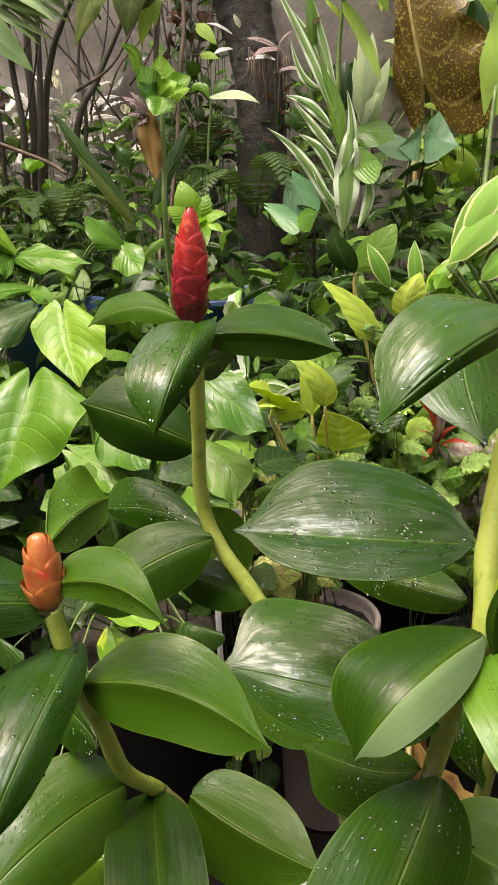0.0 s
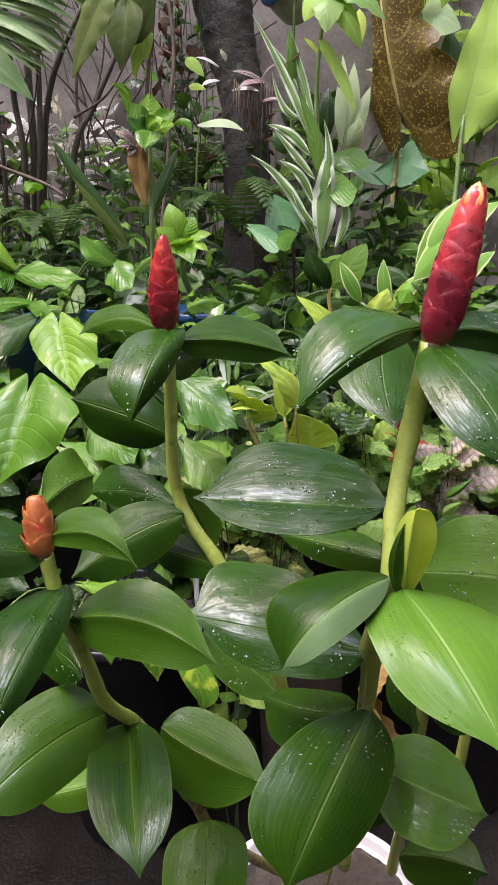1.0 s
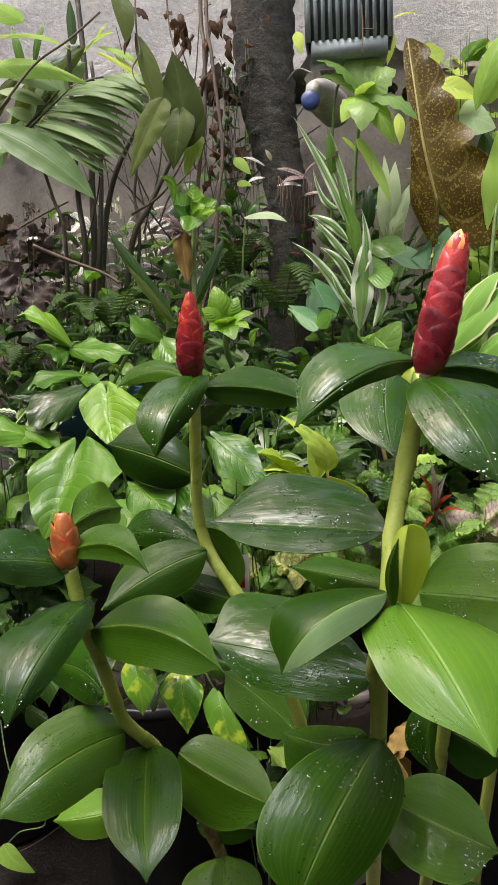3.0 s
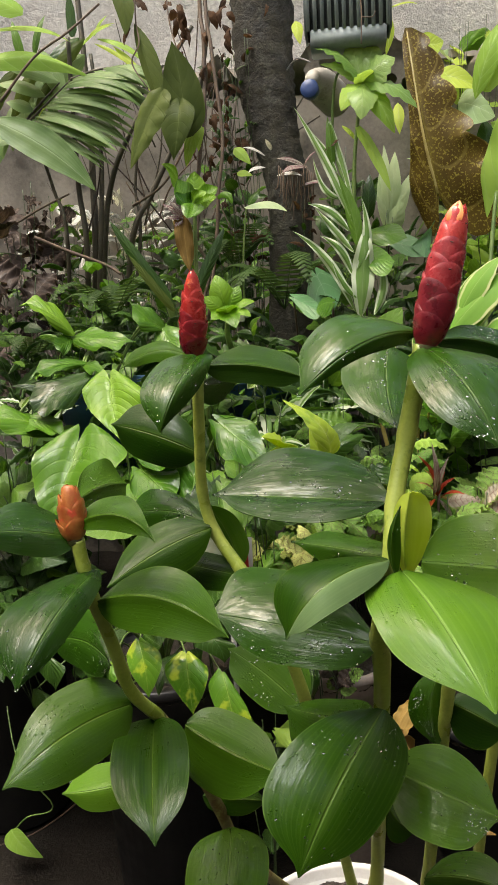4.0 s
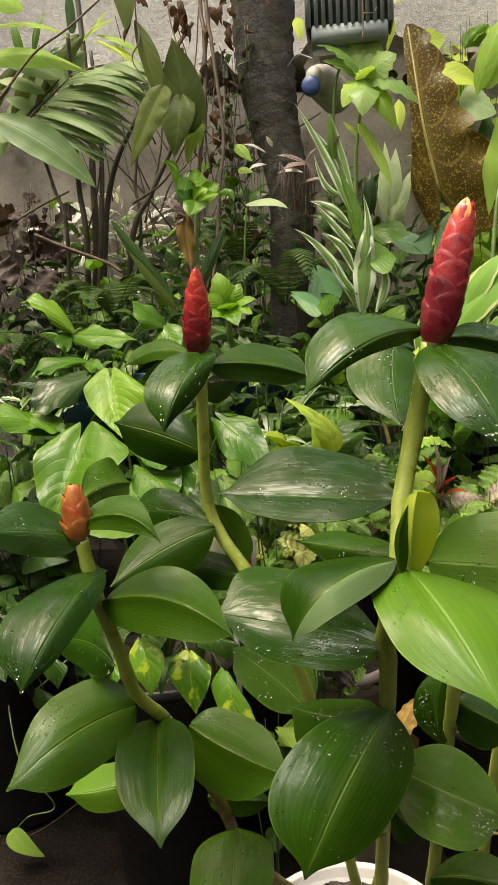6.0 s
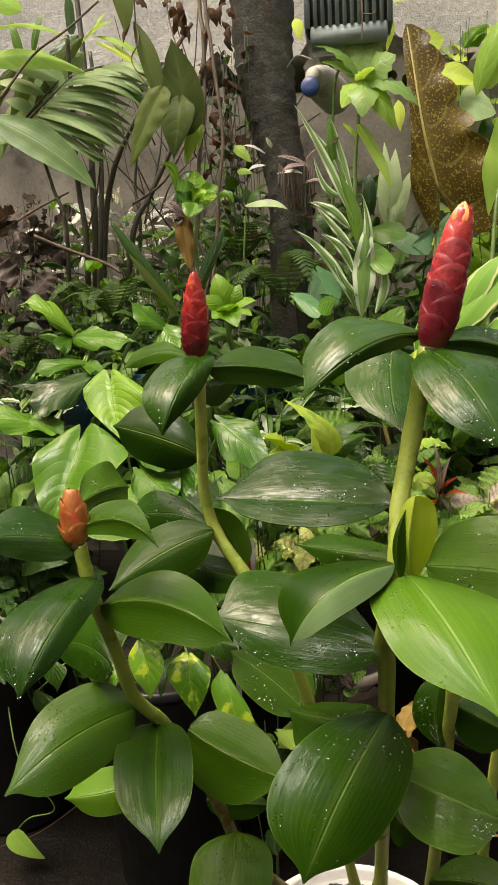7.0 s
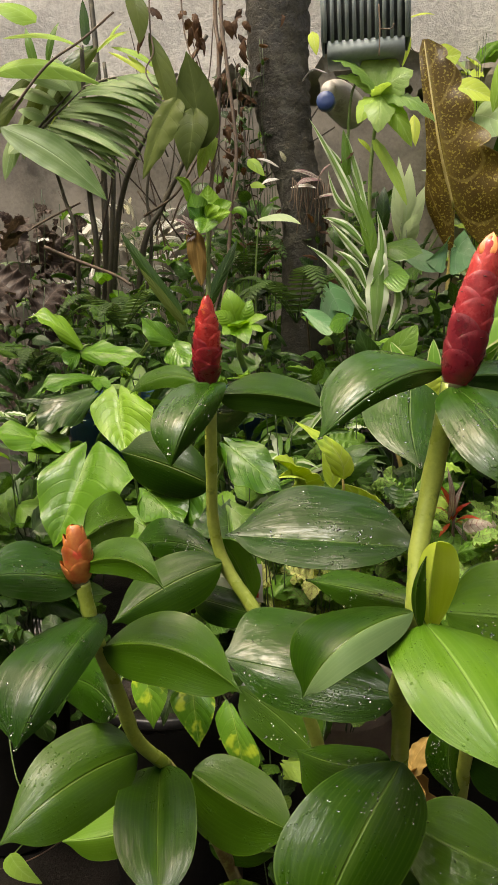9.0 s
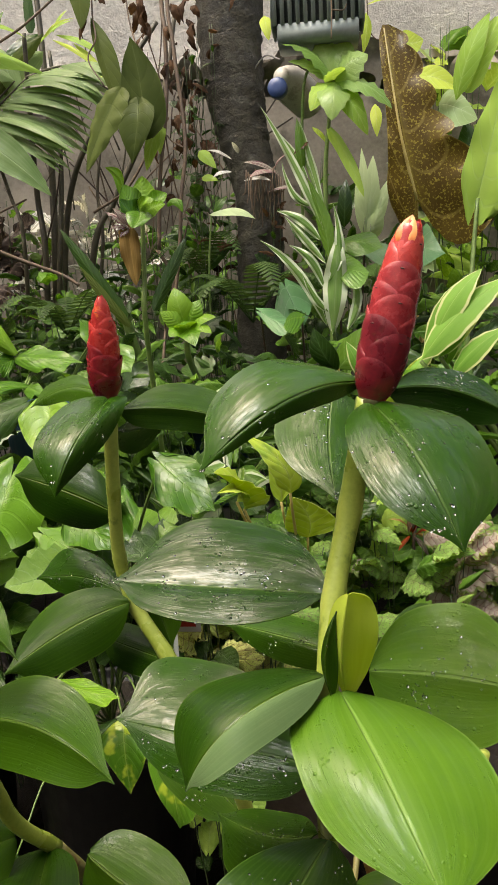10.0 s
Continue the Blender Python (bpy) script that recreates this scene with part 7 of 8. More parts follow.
FILL = [
    ("undergrowth_plant", "low leafy green undergrowth plant", (-0.553, 1.993, 1.134), 26, .16, .085, ("egg", "lance"), (DARK_LEAF, MID_LEAF), BENCH),
    ("undergrowth_plant", "low leafy green undergrowth plant", (-0.444, 2.105, 1.180), 30, .16, .08, ("lance", "egg"), (DARK_LEAF, MID_LEAF, SYNGONIUM), BENCH),
    ("undergrowth_plant", "low leafy green undergrowth plant", (-0.287, 1.992, 1.127), 26, .14, .08, ("lance", "egg"), (DARK_LEAF, MID_LEAF), BENCH),
    ("undergrowth_plant", "low leafy green undergrowth plant", (-0.208, 2.164, 1.214), 30, .15, .085, ("lance", "egg"), (MID_LEAF, DARK_LEAF), BENCH),
    ("undergrowth_plant", "low leafy green undergrowth plant", (-0.152, 2.320, 1.231), 26, .16, .08, ("egg", "lance"), (MID_LEAF, SYNGONIUM), BENCH),
    ("undergrowth_plant", "dark leafy undergrowth plant", (-0.723, 2.211, 1.196), 26, .17, .08, ("egg", "lance"), (DARK_LEAF, MID_LEAF), BENCH),
    ("undergrowth_plant", "dark leafy undergrowth plant", (-0.276, 1.771, 1.050), 22, .13, .08, ("lance",), (DARK_LEAF,), BENCH),
    ("undergrowth_plant", "dark leafy undergrowth plant", (-0.629, 1.716, 1.031), 26, .15, .07, ("lance", "egg"), (DARK_LEAF, MID_LEAF), BENCH),
    ("undergrowth_plant", "dark leafy undergrowth plant", (-0.053, 1.858, 0.978), 30, .16, .09, ("lance",), (DARK_LEAF, MID_LEAF), BENCH),
    ("undergrowth_plant", "dark leafy undergrowth plant", (0.293, 2.189, 1.091), 34, .2, .11, ("lance", "egg"), (DARK_LEAF, MID_LEAF), BENCH),
    ("undergrowth_plant", "dark leafy undergrowth plant", (0.068, 2.369, 1.219), 26, .18, .1, ("lance", "egg"), (MID_LEAF, DARK_LEAF), BENCH),
    ("undergrowth_plant", "dark leafy undergrowth plant", (0.286, 2.591, 1.302), 24, .18, .1, ("strap", "lance"), (DARK_LEAF,), BENCH),
    ("undergrowth_plant", "dark leafy undergrowth plant", (0.428, 2.025, 1.044), 28, .18, .11, ("lance", "egg"), (DARK_LEAF, MID_LEAF), BENCH),
    ("leafy_plant", "green leafy plant with small glossy leaves", (0.131, 1.650, 0.963), 34, .15, .08, ("lance", "egg"), (DARK_LEAF, MID_LEAF), BENCH),
    ("leafy_plant", "thin-leaved dark green plant", (-0.012, 1.383, 0.909), 40, .14, .10, ("strap", "lance"), (DARK_LEAF, STRIPED), 0.38),
    ("leafy_plant", "thin-leaved dark green plant", (0.084, 1.486, 0.912), 34, .14, .10, ("strap", "lance"), (DARK_LEAF, STRIPED), BENCH),
    ("leafy_plant", "dark green plant with hanging leaves", (-0.470, 1.330, 0.730), 18, .13, .12, ("heart",), (DARK_LEAF, MID_LEAF), 0.38),
    ("leafy_plant", "small dark plant with pale flecks", (-0.544, 1.538, 0.917), 30, .14, .07, ("lance",), (DARK_LEAF, STRIPED), BENCH),
    ("leafy_plant", "dark green plant with hanging leaves", (-0.445, 1.116, 0.614), 14, .12, .1, ("heart",), (DARK_LEAF,), 0.38),
    ("leafy_plant", "green leafy plant with drooping leaves", (-0.114, 1.050, 0.785), 18, .12, .1, ("heart", "egg"), (DARK_LEAF, MID_LEAF), 0.40),
    ("leafy_plant", "green leafy plant with drooping leaves", (0.002, 1.072, 0.794), 16, .10, .09, ("egg",), (DARK_LEAF, MID_LEAF), 0.40),
    ("leafy_plant", "green plant with long drooping leaves", (0.435, 1.621, 0.828), 22, .16, .13, ("lance",), (MID_LEAF, SYNGONIUM), BENCH),
    ("leafy_plant", "green plant with long drooping leaves", (0.491, 1.802, 0.957), 22, .18, .14, ("lance", "strap"), (MID_LEAF, DARK_LEAF), BENCH),
    ("coleus", "small green coleus with dark centres", (0.174, 1.401, 0.899), 40, .11, .06, ("coleus",), (COLEUS, MID_LEAF), 0.42),
    ("coleus", "small green coleus with dark centres", (0.233, 1.341, 0.809), 36, .11, .06, ("coleus",), (COLEUS, LIME_LEAF), 0.42),
    ("coleus", "small green coleus with dark centres", (0.126, 1.228, 0.756), 36, .10, .06, ("coleus",), (COLEUS, MID_LEAF), 0.40),
    ("coleus", "small green coleus with dark centres", (0.077, 1.200, 0.770), 34, .09, .055, ("coleus",), (COLEUS, COLEUS_LIME), 0.40),
    ("coleus", "lime coleus with purple veins", (0.000, 1.097, 0.719), 34, .08, .07, ("coleus",), (COLEUS_LIME,), 0.40),
    ("coleus", "lime coleus with purple veins", (0.079, 1.098, 0.722), 34, .08, .065, ("coleus",), (COLEUS_LIME, COLEUS), 0.40),
    ("coleus", "pink-veined cream coleus beside a croton", (0.364, 1.306, 0.738), 38, .10, .075, ("coleus",), (COLEUS_PINK, COLEUS_PINK, COLEUS), 0.30),
    ("coleus", "pink-veined cream coleus beside a croton", (0.291, 1.302, 0.719), 26, .10, .07, ("coleus",), (COLEUS, COLEUS_PINK, MID_LEAF), 0.30),
    ("coleus", "dark brown ragged coleus", (-0.697, 1.844, 1.153), 22, .11, .12, ("coleus",), (COLEUS_BROWN,), BENCH),
    ("coleus", "dark brown ragged coleus", (-0.772, 2.036, 1.336), 14, .09, .11, ("coleus",), (COLEUS_BROWN,), BENCH),
    ("coleus", "small purple-centred coleus in the clay pot", (0.118, 1.089, 0.489), 14, .05, .05, ("coleus",), (COLEUS, COLEUS_BROWN), 0.40),
    ("pothos", "small pothos leaves low in shade", (-0.009, 0.999, 0.448), 16, .07, .05, ("heart",), (MID_LEAF, LIME_LEAF, DARK_LEAF), 0.0),
    ("pothos", "small pothos leaves low in shade", (-0.325, 1.057, 0.577), 14, .09, .06, ("heart",), (DARK_LEAF,), 0.38),
    ("leafy_plant", "green plant beside the soil-filled pot", (0.381, 1.227, 0.656), 20, .12, .1, ("egg", "lance"), (DARK_LEAF, MID_LEAF, SYNGONIUM, COLEUS), 0.30),
    ("leafy_plant", "light green tall leaves against the wall", (0.644, 2.919, 1.884), 24, .22, .2, ("lance", "egg"), (LIME_LEAF, PALE_LEAF, SYNGONIUM_PALE), BENCH),
    ("leafy_plant", "light green tall leaves against the wall", (0.690, 2.653, 1.595), 18, .2, .2, ("lance",), (SYNGONIUM_PALE, LIME_LEAF), BENCH),
    ("leafy_plant", "light green tall leaves against the wall", (0.573, 2.832, 1.956), 26, .16, .16, ("lance", "egg"), (LIME_LEAF, YELLOW_LEAF, SYNGONIUM_PALE), BENCH),
    ("leafy_plant", "light green tall leaves against the wall", (0.632, 2.620, 1.439), 24, .16, .16, ("egg", "lance"), (SYNGONIUM_PALE, LIME_LEAF), BENCH),
    ("leafy_plant", "fresh green broad leaves under the tall stalks", (0.437, 1.530, 0.880), 22, .12, .12, ("egg", "lance"), (SYNGONIUM, MID_LEAF, DARK_LEAF), 0.4),
    ("spiderwort", "silvery striped spiderwort trailing before the wall", (-0.742, 2.886, 1.486), 60, .3, .105, ("lance",), (SILVER,), BENCH),
    ("spiderwort", "silvery striped spiderwort trailing before the wall", (-0.556, 2.698, 1.323), 44, .24, .095, ("lance",), (SILVER, MID_LEAF), BENCH),
    ("spiderwort", "silvery striped spiderwort trailing before the wall", (-0.869, 2.694, 1.303), 40, .2, .095, ("lance",), (SILVER, MID_LEAF), BENCH),
    ("undergrowth_plant", "leafy green plant filling the bed", (-0.457, 1.661, 1.014), 30, .15, .08, ("egg", "lance"), (DARK_LEAF, MID_LEAF), BENCH),
    ("undergrowth_plant", "leafy green plant filling the bed", (-0.127, 1.495, 0.955), 30, .13, .08, ("lance", "egg"), (DARK_LEAF, MID_LEAF), BENCH),
    ("undergrowth_plant", "leafy green plant filling the bed", (0.044, 1.318, 0.842), 34, .12, .075, ("lance", "egg"), (DARK_LEAF, MID_LEAF), 0.4),
    ("undergrowth_plant", "leafy green plant filling the bed", (0.161, 1.823, 1.053), 34, .15, .09, ("lance", "egg"), (DARK_LEAF, MID_LEAF), BENCH),
    ("undergrowth_plant", "leafy green plant filling the bed", (0.324, 1.593, 0.936), 34, .14, .09, ("lance", "egg"), (DARK_LEAF, MID_LEAF, SYNGONIUM), BENCH),
    ("undergrowth_plant", "leafy green plant filling the bed", (0.288, 1.470, 0.837), 34, .13, .08, ("lance", "egg"), (DARK_LEAF, MID_LEAF, SYNGONIUM, COLEUS), 0.4),
    ("undergrowth_plant", "leafy green plant filling the bed", (-0.380, 2.320, 1.227), 34, .17, .08, ("lance", "egg"), (DARK_LEAF, MID_LEAF, SYNGONIUM), BENCH),
    ("undergrowth_plant", "leafy green plant filling the bed", (-0.602, 2.480, 1.262), 34, .2, .08, ("lance", "egg"), (DARK_LEAF, MID_LEAF), BENCH),
    ("undergrowth_plant", "leafy green plant filling the bed", (-0.699, 1.984, 1.089), 34, .17, .08, ("lance", "egg"), (DARK_LEAF, MID_LEAF), BENCH),
    ("undergrowth_plant", "leafy green plant filling the bed", (-0.031, 1.746, 0.933), 34, .14, .08, ("lance", "egg"), (DARK_LEAF, MID_LEAF), BENCH),
    ("undergrowth_plant", "leafy green plant filling the bed", (-0.311, 1.599, 0.962), 30, .13, .08, ("lance", "egg"), (DARK_LEAF, MID_LEAF), BENCH),
    ("undergrowth_plant", "leafy green plant filling the bed", (0.490, 2.142, 1.112), 34, .18, .11, ("lance", "egg"), (DARK_LEAF, MID_LEAF), BENCH),
    ("undergrowth_plant", "leafy green plant filling the bed", (-0.458, 1.414, 0.814), 26, .15, .09, ("heart", "egg"), (DARK_LEAF, MID_LEAF), 0.4),
    ("undergrowth_plant", "leafy green plant filling the bed", (-0.044, 1.162, 0.829), 24, .1, .075, ("egg", "lance"), (DARK_LEAF, MID_LEAF, SYNGONIUM), 0.4),
    ("undergrowth_plant", "leafy green plant filling the bed", (0.438, 1.496, 0.719), 30, .14, .09, ("lance", "egg"), (DARK_LEAF, MID_LEAF, SYNGONIUM, COLEUS), 0.3),
    ("undergrowth_plant", "leafy green plant filling the bed", (-0.197, 2.613, 1.407), 30, .2, .09, ("lance", "egg"), (MID_LEAF, DARK_LEAF, SYNGONIUM), BENCH),
    ("undergrowth_plant", "leafy green plant filling the bed", (-0.547, 1.368, 0.839), 24, .12, .1, ("heart",), (DARK_LEAF, MID_LEAF), 0.38),
    ("undergrowth_plant", "dense dark green plant filling the bed", (-0.524, 2.026, 1.047), 26, .17, .10, ("lance", "strap", "egg", "lance"), (DARK_LEAF, DARK_LEAF, MID_LEAF), BENCH),
    ("undergrowth_plant", "dense dark green plant filling the bed", (-0.332, 1.810, 0.995), 26, .17, .10, ("lance", "strap", "egg", "lance"), (DARK_LEAF, DARK_LEAF, MID_LEAF), BENCH),
    ("undergrowth_plant", "dense dark green plant filling the bed", (-0.234, 1.922, 1.039), 26, .17, .10, ("lance", "strap", "egg", "lance"), (DARK_LEAF, DARK_LEAF, MID_LEAF), BENCH),
    ("undergrowth_plant", "dense dark green plant filling the bed", (-0.586, 1.926, 1.056), 26, .17, .10, ("lance", "strap", "egg", "lance"), (DARK_LEAF, DARK_LEAF, MID_LEAF), BENCH),
    ("undergrowth_plant", "dense dark green plant filling the bed", (-0.092, 1.702, 0.967), 26, .17, .10, ("lance", "strap", "egg", "lance"), (DARK_LEAF, DARK_LEAF, MID_LEAF), BENCH),
    ("undergrowth_plant", "dense dark green plant filling the bed", (0.044, 1.907, 0.969), 26, .17, .10, ("lance", "strap", "egg", "lance"), (DARK_LEAF, DARK_LEAF, MID_LEAF), BENCH),
    ("undergrowth_plant", "dense dark green plant filling the bed", (0.183, 1.750, 0.950), 26, .17, .10, ("lance", "strap", "egg", "lance"), (DARK_LEAF, DARK_LEAF, MID_LEAF), BENCH),
    ("undergrowth_plant", "dense dark green plant filling the bed", (0.302, 1.910, 0.985), 26, .17, .10, ("lance", "strap", "egg", "lance"), (DARK_LEAF, DARK_LEAF, MID_LEAF), BENCH),
    ("undergrowth_plant", "dense dark green plant filling the bed", (0.117, 2.133, 1.071), 26, .17, .10, ("lance", "strap", "egg", "lance"), (DARK_LEAF, DARK_LEAF, MID_LEAF), BENCH),
    ("undergrowth_plant", "dense dark green plant filling the bed", (-0.067, 2.237, 1.077), 26, .17, .10, ("lance", "strap", "egg", "lance"), (DARK_LEAF, DARK_LEAF, MID_LEAF), BENCH),
    ("undergrowth_plant", "dense dark green plant filling the bed", (0.399, 1.803, 0.962), 26, .17, .10, ("lance", "strap", "egg", "lance"), (DARK_LEAF, DARK_LEAF, MID_LEAF), BENCH),
    ("undergrowth_plant", "dense dark green plant filling the bed", (0.512, 1.926, 1.058), 26, .17, .10, ("lance", "strap", "egg", "lance"), (DARK_LEAF, DARK_LEAF, MID_LEAF), BENCH),
    ("undergrowth_plant", "dense dark green plant filling the bed", (-0.336, 2.488, 1.299), 26, .17, .10, ("lance", "strap", "egg", "lance"), (DARK_LEAF, DARK_LEAF, MID_LEAF), BENCH),
    ("undergrowth_plant", "dense dark green plant filling the bed", (-0.623, 1.751, 0.958), 26, .17, .10, ("lance", "strap", "egg", "lance"), (DARK_LEAF, DARK_LEAF, MID_LEAF), BENCH),
    ("undergrowth_plant", "dense dark green plant filling the bed", (-0.619, 1.585, 0.899), 26, .17, .10, ("lance", "strap", "egg", "lance"), (DARK_LEAF, DARK_LEAF, MID_LEAF), BENCH),
    ("undergrowth_plant", "dense dark green plant filling the bed", (-0.435, 2.139, 1.100), 26, .17, .10, ("lance", "strap", "egg", "lance"), (DARK_LEAF, DARK_LEAF, MID_LEAF), BENCH),
    ("undergrowth_plant", "dense dark green plant filling the bed", (-0.201, 2.245, 1.117), 26, .17, .10, ("lance", "strap", "egg", "lance"), (DARK_LEAF, DARK_LEAF, MID_LEAF), BENCH),
    ("undergrowth_plant", "dense dark green plant filling the bed", (0.237, 2.356, 1.158), 26, .17, .10, ("lance", "strap", "egg", "lance"), (DARK_LEAF, DARK_LEAF, MID_LEAF), BENCH),
    ("undergrowth_plant", "dense dark green plant filling the bed", (0.372, 2.351, 1.134), 26, .17, .10, ("lance", "strap", "egg", "lance"), (DARK_LEAF, DARK_LEAF, MID_LEAF), BENCH),
    ("undergrowth_plant", "dense dark green plant filling the bed", (0.574, 2.373, 1.238), 26, .17, .10, ("lance", "strap", "egg", "lance"), (DARK_LEAF, DARK_LEAF, MID_LEAF), BENCH),
    ("undergrowth_plant", "dense dark green plant filling the bed", (0.028, 2.599, 1.336), 26, .17, .10, ("lance", "strap", "egg", "lance"), (DARK_LEAF, DARK_LEAF, MID_LEAF), BENCH),
    ("undergrowth_plant", "dense dark green plant filling the bed", (0.182, 2.820, 1.418), 26, .17, .10, ("lance", "strap", "egg", "lance"), (DARK_LEAF, DARK_LEAF, MID_LEAF), BENCH),
    ("undergrowth_plant", "dense dark green plant filling the bed", (0.458, 1.686, 0.893), 26, .17, .10, ("lance", "strap", "egg", "lance"), (DARK_LEAF, SYNGONIUM, MID_LEAF), BENCH),
    ("undergrowth_plant", "dense dark green plant filling the bed", (0.227, 1.589, 0.916), 26, .17, .10, ("lance", "strap", "egg", "lance"), (DARK_LEAF, DARK_LEAF, MID_LEAF), BENCH),
    ("undergrowth_plant", "dense dark green plant filling the bed", (0.054, 1.640, 0.916), 26, .17, .10, ("lance", "strap", "egg", "lance"), (DARK_LEAF, DARK_LEAF, MID_LEAF), BENCH),
    ("undergrowth_plant", "dense dark green plant filling the bed", (-0.082, 1.482, 0.895), 26, .17, .10, ("lance", "strap", "egg", "lance"), (DARK_LEAF, DARK_LEAF, MID_LEAF), BENCH),
    ("undergrowth_plant", "dense dark green plant filling the bed", (-0.311, 1.487, 0.916), 26, .17, .10, ("lance", "strap", "egg", "lance"), (DARK_LEAF, DARK_LEAF, MID_LEAF), BENCH),
    ("undergrowth_plant", "dense dark green plant filling the bed", (-0.179, 1.436, 0.918), 26, .17, .10, ("lance", "strap", "egg", "lance"), (DARK_LEAF, DARK_LEAF, MID_LEAF), BENCH),
    ("coleus", "dark brown ragged coleus by the wall", (-0.865, 2.419, 1.452), 22, .14, .14, ("coleus",), (COLEUS_BROWN,), BENCH),
    ("undergrowth_plant", "leafy plant crowding the damp wall", (-0.910, 2.607, 1.378), 34, .2, .1, ("lance", "egg"), (DARK_LEAF, MID_LEAF, SILVER), BENCH),
    ("undergrowth_plant", "leafy plant crowding the damp wall", (-0.472, 2.826, 1.443), 30, .22, .09, ("lance", "egg"), (DARK_LEAF, SILVER, MID_LEAF), BENCH),
    ("undergrowth_plant", "leafy plant crowding the damp wall", (-0.203, 2.913, 1.611), 24, .2, .09, ("lance", "egg"), (DARK_LEAF, MID_LEAF), BENCH),
    ("undergrowth_plant", "leafy plant crowding the damp wall", (0.145, 2.894, 1.525), 26, .2, .1, ("lance", "egg"), (DARK_LEAF, MID_LEAF), BENCH),
    ("undergrowth_plant", "low thicket of narrow dark leaves", (-0.743, 2.251, 1.146), 44, .16, .075, ("lance", "strap"), (DARK_LEAF, DARK_LEAF, MID_LEAF), BENCH),
    ("undergrowth_plant", "low thicket of narrow dark leaves", (-0.597, 2.308, 1.172), 44, .16, .075, ("lance", "strap"), (DARK_LEAF, DARK_LEAF, MID_LEAF), BENCH),
    ("undergrowth_plant", "low thicket of narrow dark leaves", (-0.372, 2.094, 1.130), 44, .15, .07, ("lance", "strap"), (DARK_LEAF, DARK_LEAF, MID_LEAF), BENCH),
    ("undergrowth_plant", "low thicket of narrow dark leaves", (-0.536, 1.821, 1.046), 44, .14, .065, ("lance", "strap"), (DARK_LEAF,), BENCH),
    ("undergrowth_plant", "low thicket of narrow dark leaves", (-0.372, 1.873, 1.049), 44, .13, .065, ("lance", "strap"), (DARK_LEAF,), BENCH),
    ("spiderwort", "silvery striped spiderwort growing low by the wall", (-0.717, 2.446, 1.339), 26, .12, .07, ("lance",), (SILVER,), BENCH),
    ("spiderwort", "silvery striped spiderwort growing low by the wall", (-0.551, 2.501, 1.358), 30, .13, .07, ("lance",), (SILVER,), BENCH),
    ("clinging_ivy", "dark green ivy clinging to the trunk", (-0.103, 2.140, 1.774), 44, .07, .05, ("egg", "lance"), (DARK_LEAF, DEAD_LEAF), BENCH),
    ("clinging_ivy", "dark green ivy clinging to the trunk", (-0.159, 2.140, 1.611), 36, .06, .045, ("egg", "lance"), (DARK_LEAF, DEAD_LEAF), BENCH),
    ("leafy_plant", "dark green plant with hanging leaves", (-0.557, 1.420, 0.784), 20, .10, .09, ("heart", "egg"), (DARK_LEAF,), 0.38),
    ("leafy_plant", "dark green plant with hanging leaves", (-0.518, 1.280, 0.721), 20, .10, .09, ("heart", "egg"), (DARK_LEAF,), 0.38),
    ("undergrowth_plant", "low thicket of narrow dark leaves", (-0.623, 1.660, 1.007), 40, .12, .06, ("lance", "strap"), (DARK_LEAF,), BENCH),
    ("undergrowth_plant", "low thicket of narrow dark leaves", (-0.593, 1.560, 0.914), 40, .12, .06, ("lance", "strap"), (DARK_LEAF,), BENCH),
    ("clinging_moss", "dry brown clinging growth on the trunk", (0.052, 2.056, 1.335), 40, .07, .045, ("lance", "egg"), (DEAD_LEAF, DEAD_LEAF, DARK_LEAF), BENCH),
    ("clinging_ivy", "dark green ivy clinging to the trunk", (-0.129, 2.139, 1.724), 40, .07, .05, ("egg", "lance"), (DARK_LEAF,), BENCH),
    ("undergrowth_plant", "dense dark green plant filling the bed", (-0.150, 1.330, 0.820), 26, .10, .09, ("egg", "heart"), (DARK_LEAF, MID_LEAF), 0.4),
    ("undergrowth_plant", "dense dark green plant filling the bed", (-0.300, 1.430, 0.840), 26, .11, .09, ("egg", "heart"), (DARK_LEAF, MID_LEAF), 0.4),
    ("undergrowth_plant", "dense dark green plant filling the bed", (0.063, 1.302, 0.769), 30, .12, .08, ("egg", "lance"), (DARK_LEAF, MID_LEAF), 0.4),
    ("undergrowth_plant", "dense dark green plant filling the bed", (0.195, 1.456, 0.772), 34, .13, .08, ("egg", "coleus"), (DARK_LEAF, MID_LEAF, COLEUS), 0.4),
    ("undergrowth_plant", "dense dark green plant filling the bed", (0.367, 1.563, 0.792), 34, .14, .1, ("egg", "lance"), (DARK_LEAF, MID_LEAF, SYNGONIUM, COLEUS), 0.4),
    ("undergrowth_plant", "dense dark green plant filling the bed", (0.385, 1.374, 0.627), 30, .13, .09, ("egg", "lance"), (DARK_LEAF, MID_LEAF, SYNGONIUM, COLEUS), 0.3),
    ("undergrowth_plant", "dense dark green plant filling the bed", (-0.508, 1.277, 0.652), 26, .14, .1, ("egg", "heart"), (DARK_LEAF,), 0.4),
    ("undergrowth_plant", "dense dark green plant filling the bed", (-0.050, 1.125, 0.659), 20, .08, .07, ("egg", "heart"), (DARK_LEAF, MID_LEAF), 0.4),
]
for k, (name, label, heart, count, reach, size, kinds, mats, floor) in enumerate(FILL):
    bush(name, label, name.replace("_plant", " plant").replace("_", " "), heart, drop(heart, floor), count, reach, size, kinds, mats, DIM_STALK, seed=k, group=name.replace("_", " ") + " clumps", stems=4, flat=0.8)
croton = thing("red_croton", "small plant with red and orange young leaves", "plant")
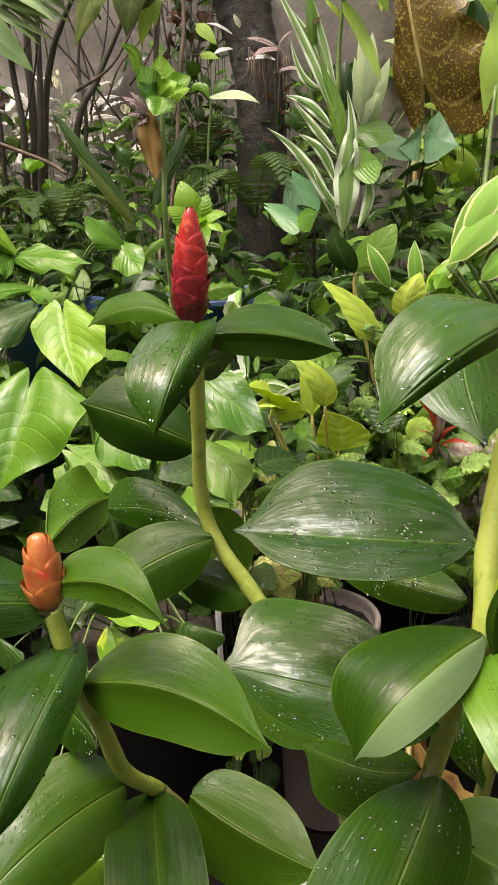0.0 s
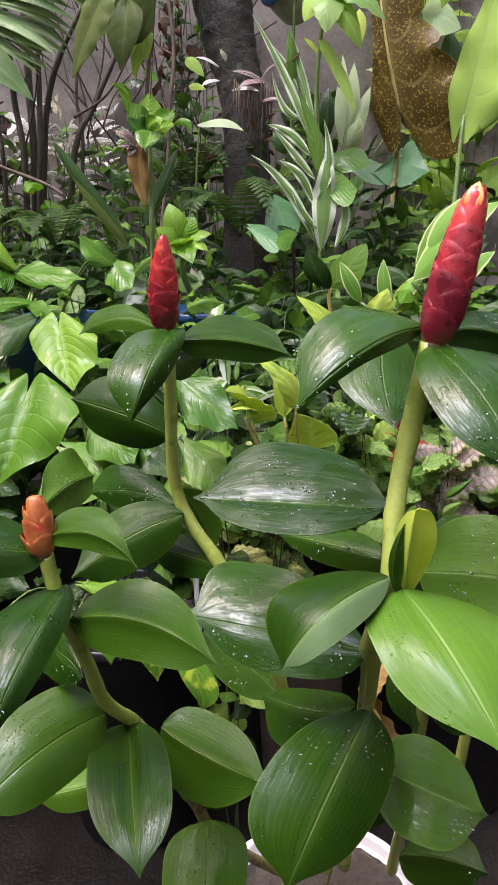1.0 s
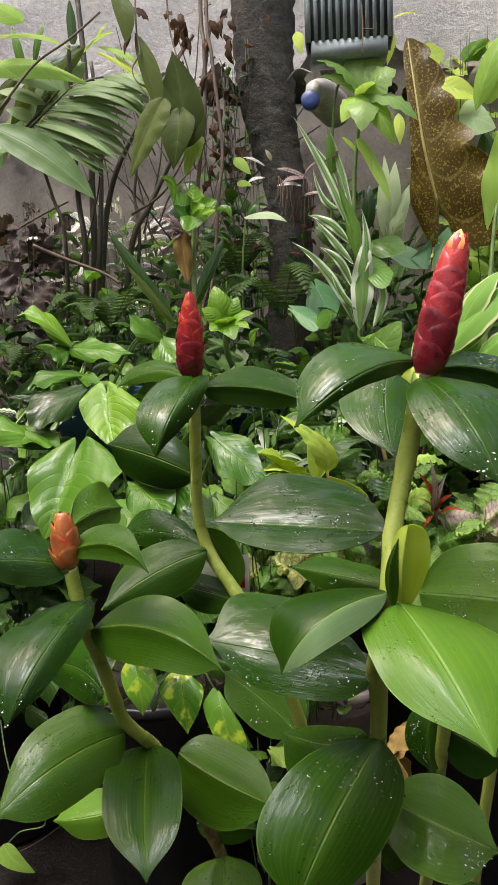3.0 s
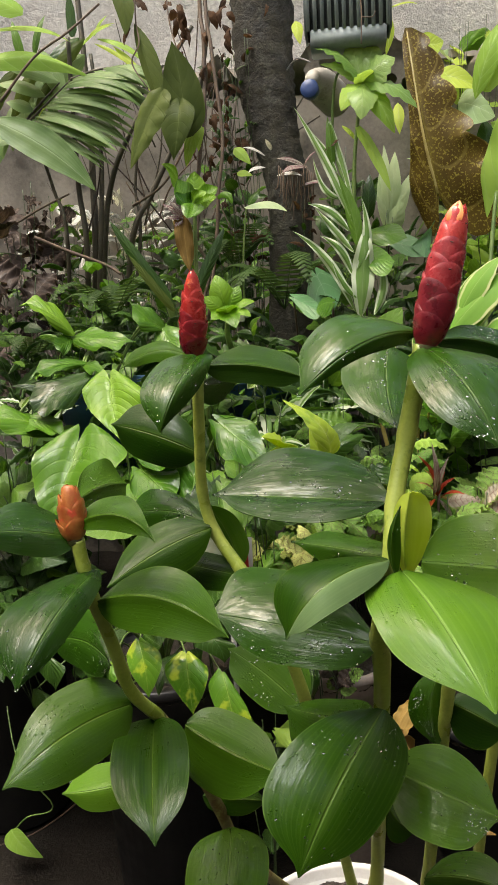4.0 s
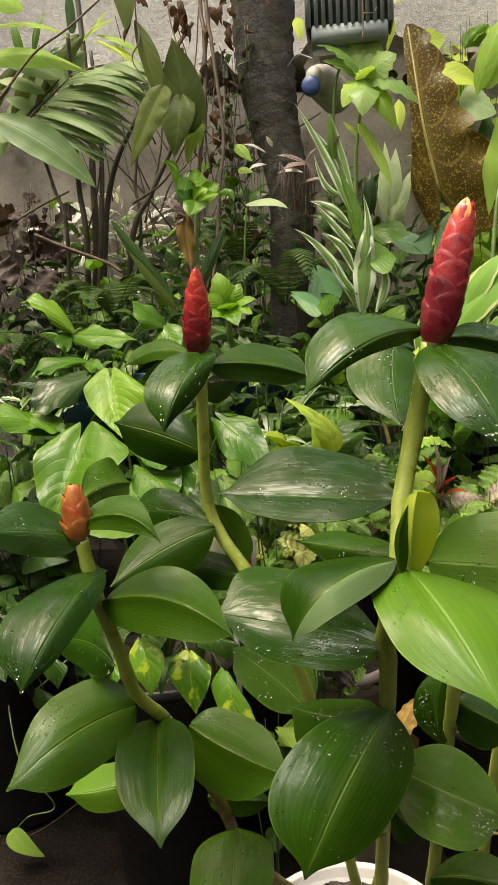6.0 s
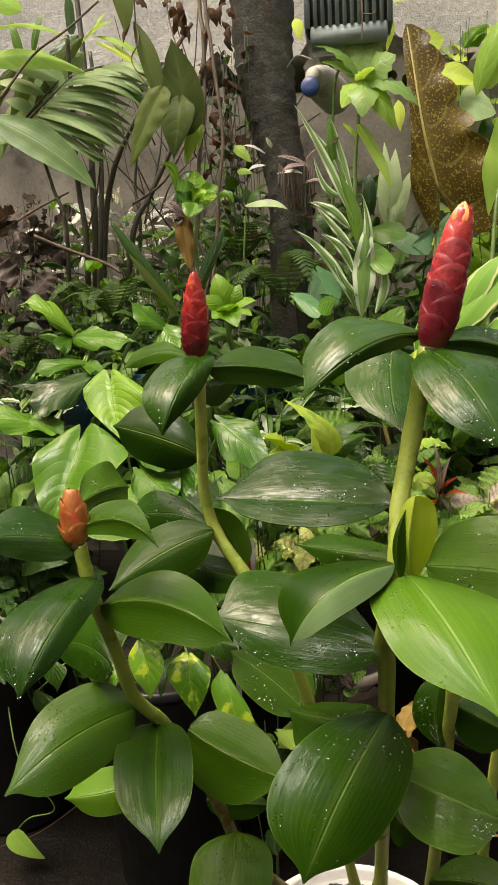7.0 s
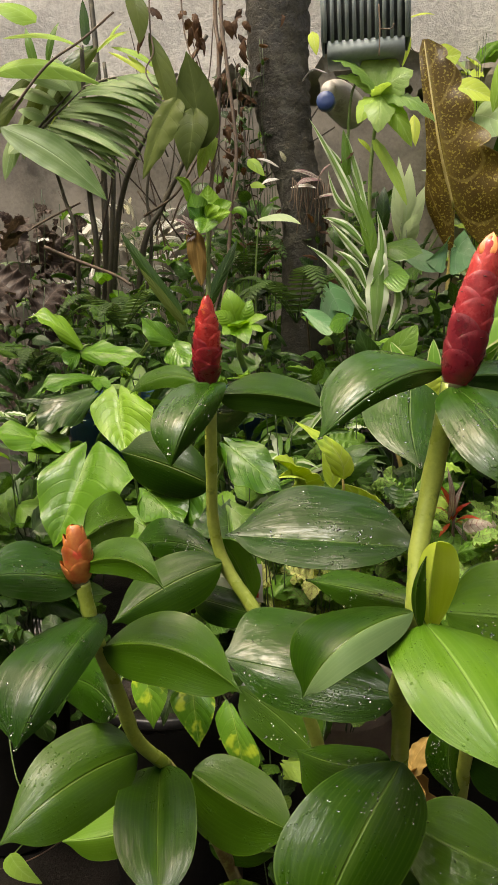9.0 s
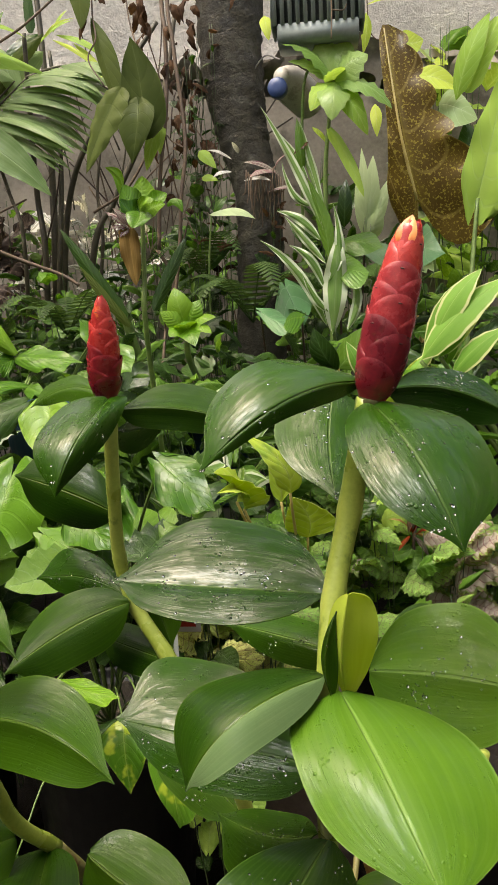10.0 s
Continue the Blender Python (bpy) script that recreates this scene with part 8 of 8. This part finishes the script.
for base, tip, w, mat in (((0.305, 1.340, 0.717), (0.296, 1.290, 0.834), 0.013, PURPLE_LEAF),
                          ((0.311, 1.340, 0.719), (0.272, 1.310, 0.806), 0.011, RED_LEAF),
                          ((0.309, 1.340, 0.717), (0.325, 1.330, 0.767), 0.010, RED_LEAF),
                          ((0.307, 1.340, 0.713), (0.265, 1.290, 0.758), 0.008, STRAW_LEAF),
                          ((0.313, 1.340, 0.716), (0.343, 1.310, 0.761), 0.011, RED_LEAF),
                          ((0.316, 1.340, 0.716), (0.385, 1.330, 0.681), 0.013, STRAW_LEAF),
                          ((0.311, 1.340, 0.714), (0.294, 1.290, 0.768), 0.010, RED_LEAF),
                          ((0.313, 1.340, 0.719), (0.330, 1.310, 0.802), 0.010, PURPLE_LEAF),
                          ((0.309, 1.340, 0.712), (0.287, 1.330, 0.687), 0.008, RED_LEAF),
                          ((0.318, 1.340, 0.712), (0.356, 1.290, 0.734), 0.011, RED_LEAF),
                          ((0.308, 1.340, 0.721), (0.282, 1.310, 0.780), 0.007, STRAW_LEAF),
                          ((0.316, 1.340, 0.710), (0.339, 1.330, 0.674), 0.010, PURPLE_LEAF)):
    blade(croton, mat, base, tip, w, outline="lance", arch=0.18, wave=0.12)
stalk(croton, [(0.42, 1.36, 0.29), (0.322, 1.346, 0.638), (0.323, 1.377, 0.736)], .004, DARK_STALK)
fern("fern", "dark feathery fern among the back pots", (-0.447, 1.874, 1.052), 9, .2, seed=7, up=0.8)
fern("fern", "dark feathery fern among the back pots", (-0.603, 1.701, 0.963), 8, .18, seed=9, up=0.8)
# a big withered yellow-brown leaf at the foot of the stems
husk = thing("withered_leaf", "curled yellow-brown withered leaf behind the stems", "leaf")
leaf(husk, STRAW_LEAF, (0.200, 0.843, 0.530), (0.226, 0.843, 0.435), (0.332, 0.841, 0.378), (0.245, 0.878, 0.455), (0.251, 0.801, 0.432), cup=0.4, wave=0.1)
leaf(husk, STRAW_LEAF, (0.197, 0.850, 0.517), (0.210, 0.865, 0.542), (0.234, 0.880, 0.564), (0.199, 0.875, 0.540), (0.224, 0.855, 0.540), cup=0.4, wave=0.15)
stalk(husk, [(0.200, 0.843, 0.530), (0.184, 0.778, 0.465), (0.14, 0.74, 0.31)], .004, STEM_OLD)
